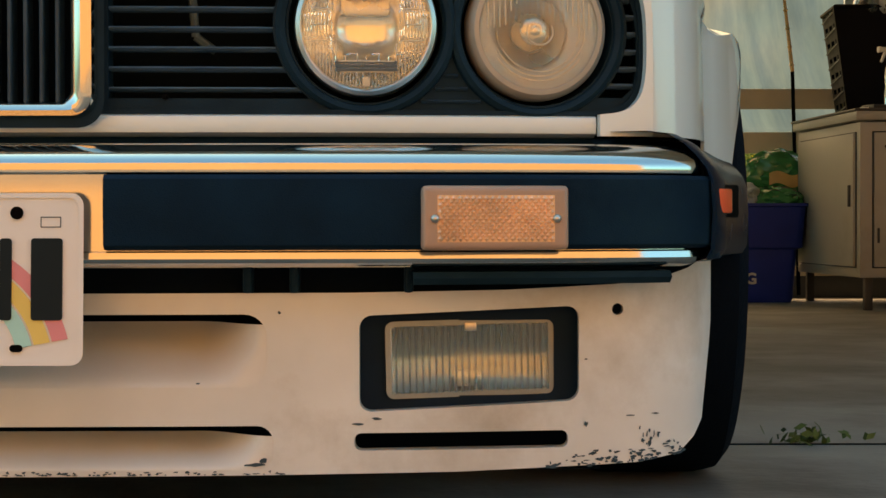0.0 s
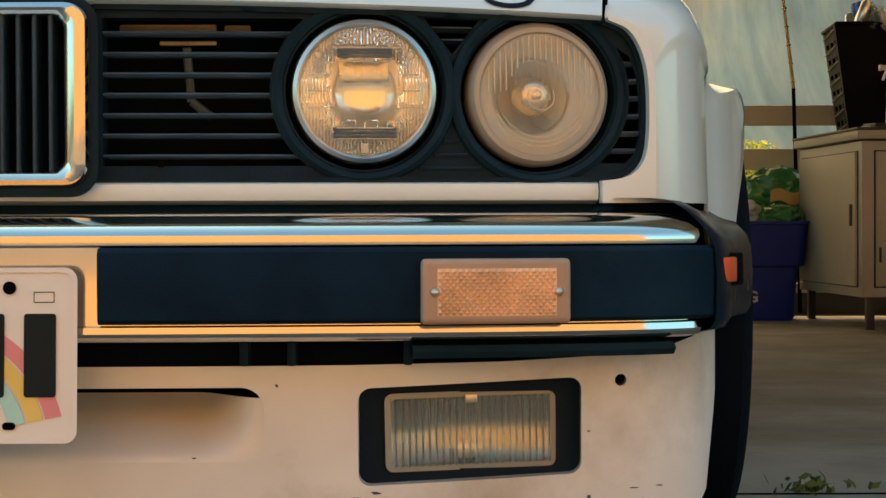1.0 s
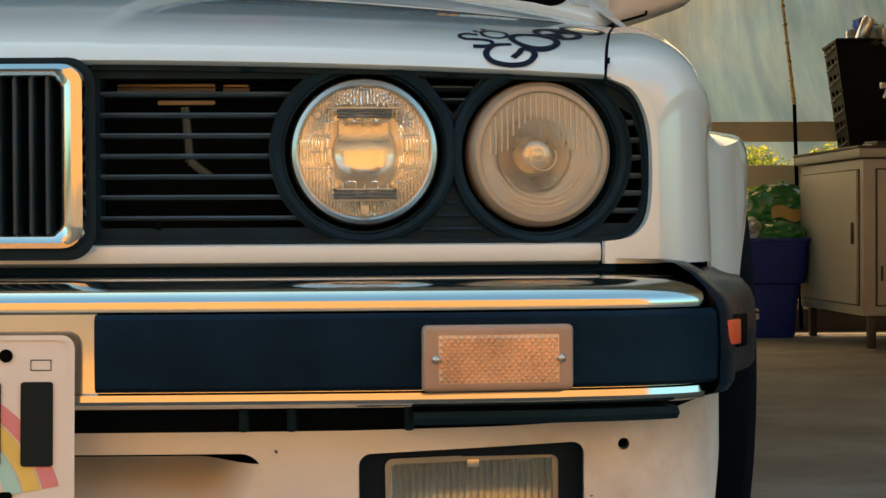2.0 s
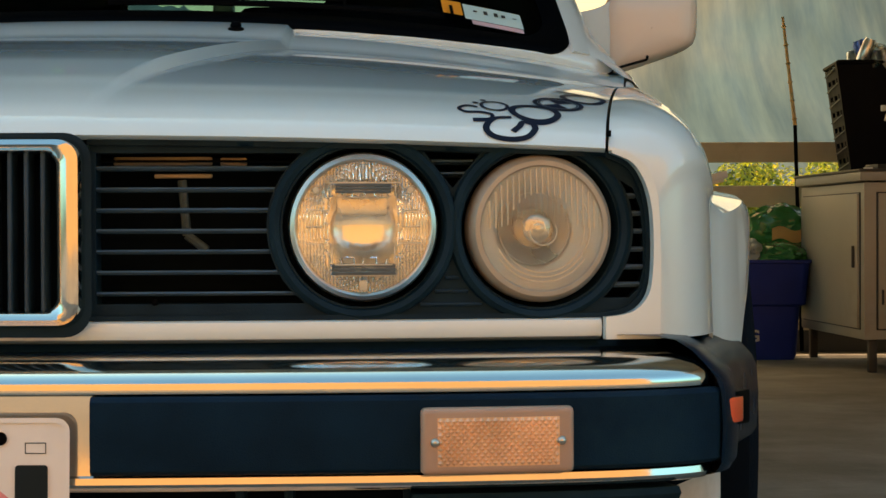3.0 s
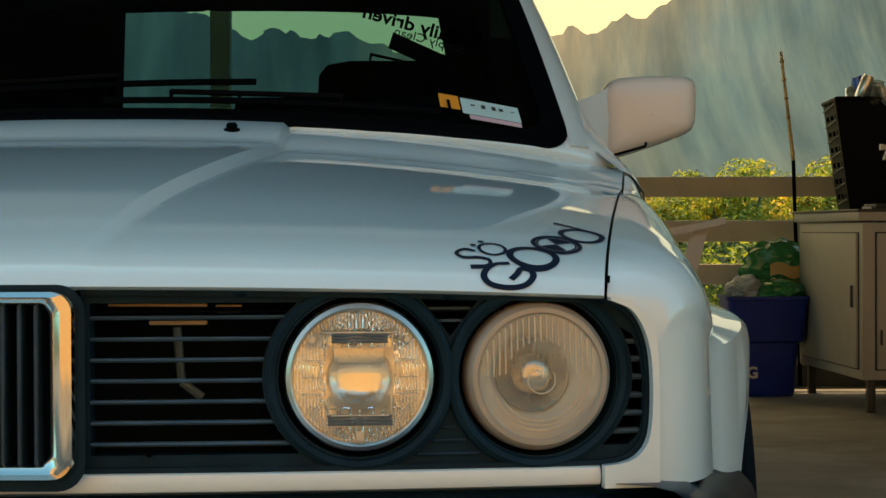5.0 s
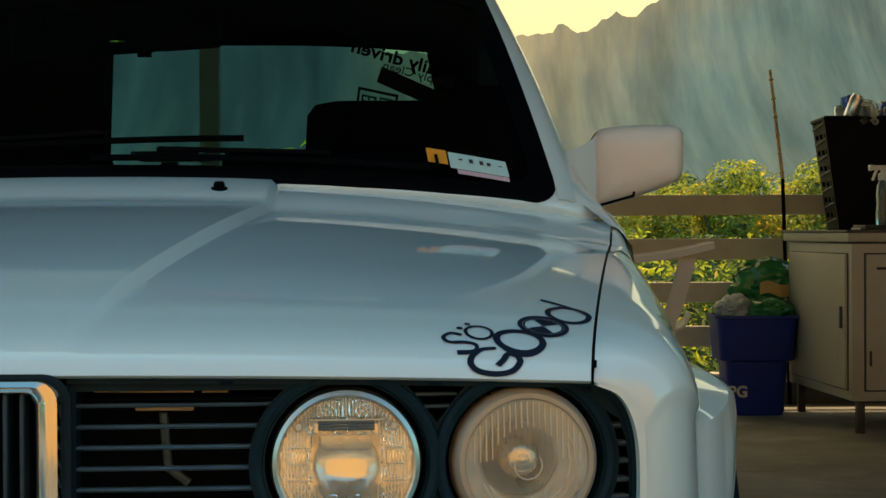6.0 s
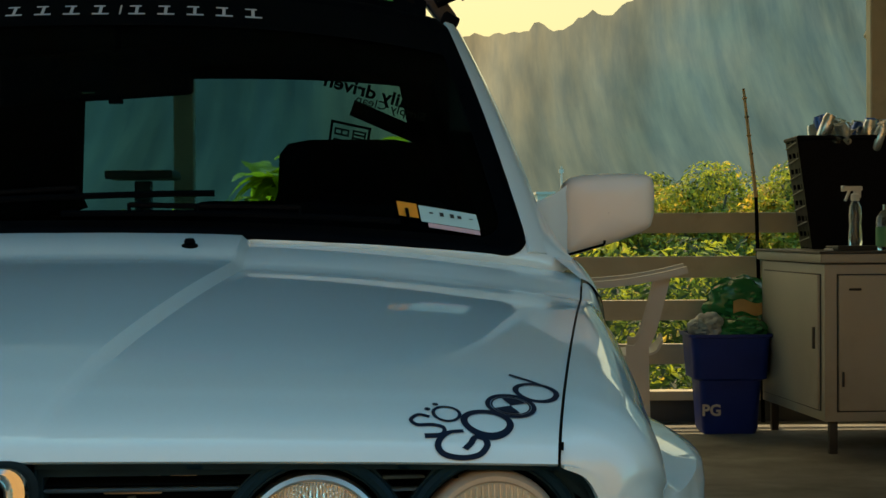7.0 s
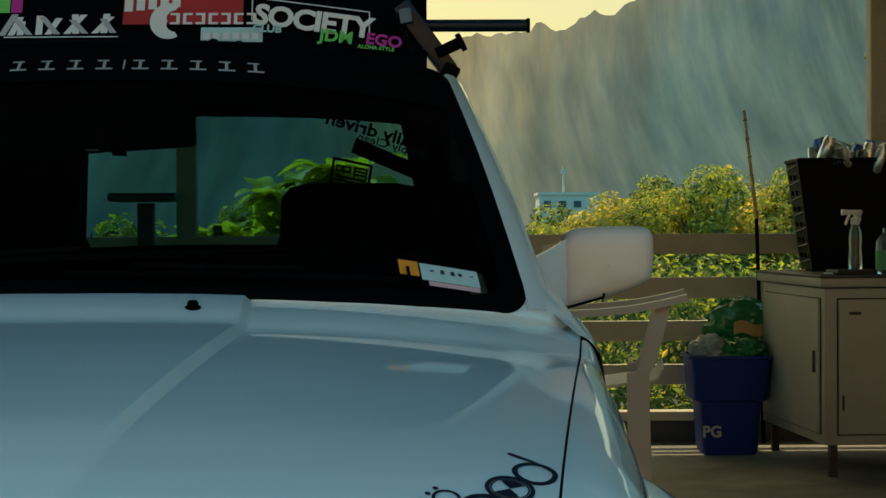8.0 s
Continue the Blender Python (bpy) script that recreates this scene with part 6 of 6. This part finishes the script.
stroke([(0.523, 0.217), (0.512, 0.220), (0.5045, 0.206), (0.511, 0.196), (0.526, 0.199), (0.5365, 0.195), (0.535, 0.183), (0.518, 0.178)], 0.0042, 0.0065, "letter_s")
ring(0.540, 0.229, 0.0150, 0.0215, 0.0036, 0.005)
for x, y in ((0.521, 0.237), (0.529, 0.253)):
    ring(x, y, 0.0032, 0.0045, 0.0031, 0.0044, "dot", n=14)
stroke([(0.556, 0.041), (0.542, 0.038), (0.533, 0.027), (0.531, 0.016), (0.538, 0.0075), (0.555, 0.0045), (0.571, 0.008), (0.5785, 0.018), (0.578, 0.026)], 0.0066, 0.0058, "letter_g", over_lip)
stroke([(0.580, 0.026), (0.568, 0.031), (0.563, 0.022), (0.557, 0.014)], 0.0066, 0.0058, "letter_g_bar", over_lip)
ring(0.580, 0.216, 0.0265, 0.032, 0.0072, 0.0105)
ring(0.606, 0.269, 0.0262, 0.037, 0.0050, 0.0075, "roundel_ring")
ring(0.606, 0.269, 0.0205, 0.0285, 0.0018, 0.0025, "roundel_line")
for k in (0, 2):
    b = bmesh.new()
    rows = [[on_hood(0.606 + 0.0178 * f * math.cos(a), 0.269 + 0.0245 * f * math.sin(a)) for f in (0.02, 0.5, 1)] for a in np.linspace(k * math.pi / 2 + 0.5, (k + 1) * math.pi / 2 + 0.5, 10)]
    grid(b, rows)
    part("roundel_quarter", b, vinyl, sticker)
ring(0.635, 0.325, 0.0245, 0.038, 0.0062, 0.0095, "letter_d")
stroke([(0.610, 0.392), (0.630, 0.372), (0.649, 0.347), (0.657, 0.326)], 0.0045, 0.009, "letter_d_stem")

# ---- windscreen banner and inspection stickers ----
def ws_patch(name, u0, u1, v0, v1, material, parent=windscreen, slope=0.0, off=0.0045, label=""):
    b = bmesh.new()
    rows = ws_rows(u0, u1, v0, v1, 4, 2, off)
    if slope:
        rows = []
        for j in range(3):
            row = []
            for i in range(5):
                u = u0 + (u1 - u0) * i / 4
                v = v0 + (v1 - v0) * j / 2 + slope * (u - u0)
                d = (ws(u + 0.01, v) - ws(u - 0.01, v)).cross(ws(u, v + 0.01) - ws(u, v - 0.01)).normalized()
                row.append(ws(u, v) + d * off)
            rows.append(row)
    grid(b, rows)
    return part(name, b, material, parent, label)


for k in range(11):
    uc = (-0.245 + 0.0475 * k + (0.012 if k > 5 else 0)) / 0.575
    ws_patch("banner_bar", uc - 0.024, uc + 0.024, 0.850, 0.858, vinyl_grey)
    ws_patch("banner_bar", uc - 0.024, uc + 0.010, 0.893, 0.900, vinyl_grey)
    ws_patch("banner_bar", uc - 0.006, uc + 0.003, 0.858, 0.893, vinyl_grey)
ws_patch("banner_bar", 0.040, 0.045, 0.850, 0.900, vinyl_grey)
tag1 = ws_patch("month_sticker", 0.722, 0.766, 0.080, 0.128, orange_sticker, label="orange inspection sticker", slope=-0.10)
p = ws(0.742, 0.098)
lettering("month_digit", "1", 0.030, Matrix.Translation(p + Vector((0.002, -0.016, -0.002))) @ pose(0, 0, 0, 45, 0, 12), trim_black, tag1, bold=0.001)
ws_patch("permit_sticker", 0.770, 0.900, 0.066, 0.120, vinyl_aqua, slope=-0.10, label="pale inspection sticker")
ws_patch("permit_strip", 0.784, 0.898, 0.048, 0.063, vinyl_pink_pale, slope=-0.10)
rs = np.random.RandomState(12)
for k in range(5):
    u = 0.790 + 0.021 * k + 0.006 * rs.rand()
    ws_patch("permit_bar", u, u + 0.009, 0.091 - 0.10 * (u - 0.768) + 0.006 * rs.rand(), 0.099 - 0.10 * (u - 0.768) + 0.006 * rs.rand(), cabinet_dark, off=0.0055)


# ---- stickers in the rear window ----
def rear_y(x, z):
    v = (z - 0.86) / 0.325
    u = x / (0.60 - 0.08 * v)
    return 3.33 - 0.43 * v - 0.08 * u * u - 0.012


def rear_patch(name, cx, cz, w, h, turn, material, label=""):
    c, s = math.cos(radians(turn)), math.sin(radians(turn))
    b = bmesh.new()
    rows = []
    for j in (-0.5, 0.5):
        row = []
        for i in (-0.5, -0.17, 0.17, 0.5):
            x, z = cx + c * i * w - s * j * h, cz + s * i * w + c * j * h
            row.append((x, rear_y(x, z), z))
        rows.append(row)
    grid(b, rows)
    return part(name, b, material, rear_window, label)


lettering("rear_lettering", "daily driven", 0.050, Matrix.Translation((0.408, rear_y(0.408, 1.146) - 0.008, 1.146)) @ pose(0, 0, 0, 0, 16, 0) @ pose(0, 0, 0, 53, 0, 180), trim_black, rear_window, bold=0.0012)
lettering("rear_lettering", "Simply Clean", 0.033, Matrix.Translation((0.452, rear_y(0.452, 1.112) - 0.008, 1.112)) @ pose(0, 0, 0, 0, 16, 0) @ pose(0, 0, 0, 53, 0, 180), house_dark, rear_window)
rear_patch("black_strip", 0.452, 1.077, 0.20, 0.036, -23, trim_black)
SQ = (0.350, 1.049)
for dx, dz, w, h in ((0, 0.029, 0.098, 0.006), (0, -0.029, 0.098, 0.006), (-0.046, 0, 0.006, 0.062), (0.046, 0, 0.006, 0.062), (-0.02, 0.015, 0.034, 0.004), (-0.02, 0.003, 0.034, 0.004), (-0.036, 0.009, 0.004, 0.016), (-0.004, 0.009, 0.004, 0.016), (-0.02, 0.009, 0.004, 0.016), (0.022, 0.017, 0.032, 0.004), (0.022, 0.009, 0.032, 0.004), (0.022, 0.001, 0.032, 0.004), (0.008, 0.006, 0.004, 0.026), (0.037, 0.006, 0.004, 0.026), (0, -0.010, 0.076, 0.005), (0, -0.019, 0.076, 0.005)):
    c, s = math.cos(radians(-12)), math.sin(radians(-12))
    rear_patch("emblem_bar", SQ[0] + c * dx - s * dz, SQ[1] + s * dx + c * dz, w, h, -12, trim_black)
for k in range(5):
    rear_patch("small_bar", 0.43 + 0.03 * k, 1.018 - 0.006 * k, 0.019, 0.010, -12, trim_black)

# ---- roof rack with its wind fairing ----
rack = thing("roof_rack", "black roof rack with a fairing covered in stickers", "roof rack")


def fair(x, h):
    """A point on the fairing, h metres up its face."""
    low = 1.258 - 0.058 * (abs(x) / 0.52) ** 2.6
    return Vector((x, 1.80 + 0.45 * h, low + h * 0.9))


b = bmesh.new()
grid(b, [[fair(x, h) for x in np.linspace(-0.56, 0.53, 24)] for h in np.linspace(0.0, 0.16, 6)])
part("fairing", solid(b, 0.004), trim_black, rack, "gloss black wind fairing")


def fair_patch(name, px0, px1, z0, z1, material, shear=0.0, drop=0.0, lift=0.003):
    b = bmesh.new()
    rows = []
    for j in range(3):
        row = []
        for i in range(5):
            x = px0 + (px1 - px0) * i / 4
            z = z0 + (z1 - z0) * j / 2 + drop * (x - px0)
            low = 1.258 - 0.058 * (abs(x) / 0.52) ** 2.6
            p = fair(x + shear * (z - z0), (z - low) / 0.9)
            row.append(p + Vector((0, -lift - 0.005, lift * 0.45 + 0.002)))
        rows.append(row)
    grid(b, rows)
    return part(name, b, material, rack)


X = lambda px: 0.513 + (px - 739) * 3.55 / 3480
Z = lambda py: 0.916 + (397 - py) * 3.55 / 3480
fair_patch("red_panel", X(218), X(430), Z(37), Z(-30), vinyl_red)
for k in range(7):
    x0 = X(302 + 22.5 * k)
    fair_patch("white_bar", x0, x0 + 0.017, Z(38), Z(34), vinyl_white, lift=0.005)
    fair_patch("white_bar", x0, x0 + 0.017, Z(21), Z(17), vinyl_white, lift=0.005)
    fair_patch("white_bar", x0 + (0.0 if k % 2 else 0.011), x0 + (0.006 if k % 2 else 0.017), Z(34), Z(21), vinyl_white, lift=0.005)
for k in range(5):
    x0 = X(220 + 21 * k)
    fair_patch("white_bar", x0, x0 + 0.015, Z(14 - 2 * k), Z(-8 - 2 * k), vinyl_white, lift=0.005)
b = bmesh.new()
rows = []
for i in range(25):
    a = radians(60 + 240 * i / 24)
    row = []
    for f in (0, 1):
        w = 0.010 + 0.022 * math.sin(math.pi * i / 24)
        r = 0.034 - (w if f else 0)
        px, pz = X(300) + r * math.cos(a) + (0.0), Z(32) + r * math.sin(a)
        low = 1.258 - 0.058 * (abs(px) / 0.52) ** 2.6
        row.append(fair(px, (pz - low) / 0.9) + Vector((0, -0.013, 0.004)))
    rows.append(row)
grid(b, rows)
part("crescent", b, vinyl_white, rack)
fair_patch("aqua_panel", X(357), X(466), Z(70), Z(43), vinyl_aqua)
for k in range(6):
    fair_patch("white_bar", X(362 + 17 * k), X(374 + 17 * k), Z(66), Z(54), vinyl_white, lift=0.005)
def fair_words(text, px, py, size, material, tilt):
    x, z = X(px), Z(py)
    low = 1.258 - 0.058 * (abs(x) / 0.52) ** 2.6
    lettering("fairing_lettering", text, size, Matrix.Translation(fair(x, (z - low) / 0.9) + Vector((0, -0.016, 0.005))) @ pose(0, 0, 0, 0, tilt, 0) @ pose(0, 0, 0, 64, 0, 0), material, rack, bold=size * 0.03)


fair_words("CLUB", 474, 48, 0.021, vinyl_aqua, 4)
fair_words("JDM", 596, 63, 0.034, vinyl_green, 7)
fair_words("EGO", 680, 70, 0.032, vinyl_pink, 8)
fair_words("ALOHA STYLE", 666, 83, 0.0105, vinyl_green, 6)
lettering("fairing_lettering", "SOCIETY", 0.058, Matrix.Translation(fair(X(555), (Z(30) - 1.245) / 0.9) + Vector((0, -0.012, 0.004))) @ pose(0, 0, 0, 0, 7.5, 0) @ pose(0, 0, 0, 64, 0, 0), vinyl_white, rack, spacing=0.92, bold=0.002)
for (a, c, z0, z1) in ((445, 655, -14, -12), (445, 447, 30, -14), (653, 655, 62, 14)):
    fair_patch("outline_bar", X(a), X(c), Z(z0), Z(z1), vinyl_white, drop=-0.13 if c - a > 9 else 0, lift=0.004)
rs = np.random.RandomState(7)
for k in range(13):
    x0 = -0.02 + 16.5 * k
    fair_patch("scrawl_bar", X(x0), X(x0 + 12), Z(57), Z(18 + 14 * rs.rand()), vinyl_white if k % 3 else vinyl_grey, shear=rs.uniform(-1.0, 1.0), lift=0.004 + 0.0006 * k)
fair_patch("scrawl_line", X(10), X(212), Z(61), Z(59), vinyl_white, lift=0.004)
fair_patch("green_panel", X(-10), X(16), Z(14), Z(-20), vinyl_green)
fair_patch("magenta_panel", X(18), X(38), Z(14), Z(-20), vinyl_pink)
for k, px in enumerate((380, 425, 590)):
    b = bmesh.new()
    lathe(b, [(0, 0.012), (0.009, 0.010), (0.012, 0.002), (0.012, -0.012)], Matrix.Translation((X(px), 1.788, Z(72 + 4 * k))) @ pose(0, 0, 0, 90, 0, 0), 14)
    part("rubber_foot", b, trim_black, rack)
# crossbar, towers and clamps
b = bmesh.new()
rod(b, (-0.72, 1.90, 1.292), (0.718, 1.90, 1.292), 0.0115, seg=16)
bar = part("crossbar", b, gloss_black, rack)
for s in (1, -1):
    b = bmesh.new()
    rod(b, (s * 0.716, 1.90, 1.292), (s * 0.722, 1.90, 1.292), 0.0135, seg=16)
    part("end_cap", b, trim_black, bar)
    b = bmesh.new()
    box(b, (0.034, 0.05, 0.155), (s * 0.528, 1.84, 1.262), pose(0, 0, 0, 0, s * -36, 0), 0.006)
    tower = part("tower", b, gloss_black, rack, "black clamp tower")
    b = bmesh.new()
    box(b, (0.014, 0.04, 0.13), (s * 0.500, 1.83, 1.245), pose(0, 0, 0, 0, s * -20, 0), 0.004)
    part("strut", b, trim_black, tower)
    b = bmesh.new()
    box(b, (0.022, 0.02, 0.026), (s * 0.492, 1.80, 1.300), pose(0, 0, 0, 0, s * -10, 0), 0.003)
    part("latch", b, slat_plastic, tower)
    b = bmesh.new()
    rod(b, (s * 0.548, 1.80, 1.232), (s * 0.592, 1.80, 1.252), 0.010, 0.011, 14)
    rod(b, (s * 0.588, 1.80, 1.250), (s * 0.596, 1.80, 1.254), 0.017, 0.017, 14)
    part("clamp_knob", b, trim_black, tower)
    b = bmesh.new()
    box(b, (0.03, 0.05, 0.03), (s * 0.572, 1.82, 1.198), pose(0, 0, 0, 0, s * 30, 0), 0.005)
    part("clamp_foot", b, trim_black, tower)

# chips and scrapes in the valance paint
b = bmesh.new()
rs = np.random.RandomState(21)


def chip(x, z, rx, rz):
    n = 9
    vs = []
    for k in range(n):
        a = 2 * math.pi * k / n
        r = 0.55 + 0.75 * rs.rand()
        px, pz = x + rx * r * math.cos(a), max(z + rz * r * math.sin(a), 0.0808)
        vs.append(b.verts.new((px, val_y(px, pz) - 0.0009, pz)))
    b.faces.new(vs)


for k in range(95):
    x = rs.uniform(-0.05, 0.34)
    chip(x, 0.0815 + 0.003 * rs.rand() ** 2, rs.uniform(0.0006, 0.003), rs.uniform(0.0005, 0.0014))
for k in range(90):
    x = 0.58 + 0.15 * rs.rand() ** 0.7
    zb = interp(x, [(0.5, 0.0815), (0.68, 0.0865), (0.725, 0.093)])
    chip(x, zb + 0.014 * rs.rand() ** 1.6 * min(1, (x - 0.57) / 0.06), rs.uniform(0.0008, 0.004), rs.uniform(0.0006, 0.0018))
for k in range(14):
    chip(0.692 + 0.008 * rs.normal(), 0.112 + 0.007 * rs.normal(), rs.uniform(0.0006, 0.002), rs.uniform(0.001, 0.004))
for (x, z, rx, rz) in ((0.405, 0.1295, 0.006, 0.0012), (0.424, 0.1345, 0.005, 0.0012), (0.700, 0.1345, 0.004, 0.0008), (0.674, 0.1335, 0.004, 0.0008), (0.629, 0.126, 0.0018, 0.003), (0.33, 0.238, 0.0016, 0.0016), (0.252, 0.170, 0.0025, 0.0008), (0.629, 0.190, 0.002, 0.0008), (0.305, 0.0905, 0.010, 0.002), (0.314, 0.0945, 0.004, 0.003)):
    chip(x, z, rx, rz)
tagged(part("chipped_paint", b, chip_dark, valance, smooth=False, fix=False), kind="stuff")

# black rear quarters beside the rear window, and the white cowl corners
for s in (1, -1):
    bm = bmesh.new()
    grid(bm, [[(s * 0.56, 3.26, 0.80), (s * 0.76, 3.26, 0.80)], [(s * 0.535, 3.05, 1.00), (s * 0.70, 3.05, 1.0)], [(s * 0.50, 2.88, 1.20), (s * 0.58, 2.88, 1.19)]])
    part("rear_quarter_lining", bm, interior, car)
    bm = bmesh.new()
    keys = [(1.245, (0.757, 0.752), (0.773, 0.744), (0.788, 0.722), (0.797, 0.68)), (1.285, (0.722, 0.783), (0.757, 0.768), (0.786, 0.738), (0.800, 0.68)), (1.36, (0.722, 0.795), (0.757, 0.780), (0.787, 0.745), (0.801, 0.68)), (1.62, (0.732, 0.805), (0.757, 0.788), (0.787, 0.75), (0.803, 0.68))]
    grid(bm, [[(s * x, k[0], z) for x, z in (tuple(q) for q in [(v.x, v.y) for v in curve_at([(a, c, 0) for a, c in k[1:]], 12)])] for k in keys])
    part("cowl_corner", bm, paint, car)
    # panel that runs from the glass corner into hood, fender and pillar
    inner = [ws(s * u, -0.014) for u in np.linspace(0.0, 0.93, 25)]
    inner += [ws(s * (0.932 + 0.07 * math.sin(a)), 0.071 - 0.088 * math.cos(a)) for a in np.linspace(0.1, math.pi / 2, 9)]
    inner += [ws(s * 1.004, v) for v in np.linspace(0.09, 0.40, 11)]
    outer_pts = [(x, base_y(x) - 0.007, hood_z(x, base_y(x) - 0.007) - 0.001) for x in np.linspace(0.0, 0.735, 31)]
    outer_pts += [(0.752, 1.305, 0.768), (0.752, 1.325, 0.782)]
    foot = Vector(outer_pts[-1])
    for k, v in enumerate(np.linspace(0.09, 0.40, 12)):
        w = min(1, (k + 1) / 5)
        p = ws(1.0, v) + Vector((0.062 - 0.022 * v, 0.075, -0.022))
        outer_pts.append(tuple(foot.lerp(p, w) if w < 1 else p))
    outer_pts = [Vector((s * p[0], p[1], p[2])) for p in curve_at(outer_pts, 45)]
    bm = bmesh.new()
    rows = []
    for k, (p, q) in enumerate(zip(inner, outer_pts)):
        lift = Vector((s * 0.004, -0.010, 0.006)) * min(1, (p - q).length / 0.06)
        c = (p + q) / 2 + lift
        sink = Vector((-s * 0.004, 0.012, -0.009)) * max(0.0, min(1.0, (k - 34) / 5))
        p, c, q = p + sink, c + sink, q + sink
        rows.append([p * (1 - f) ** 2 + c * 2 * f * (1 - f) + q * f * f for f in np.linspace(0, 1, 9)])
    grid(bm, rows)
    part("cowl_panel", bm, paint, car)
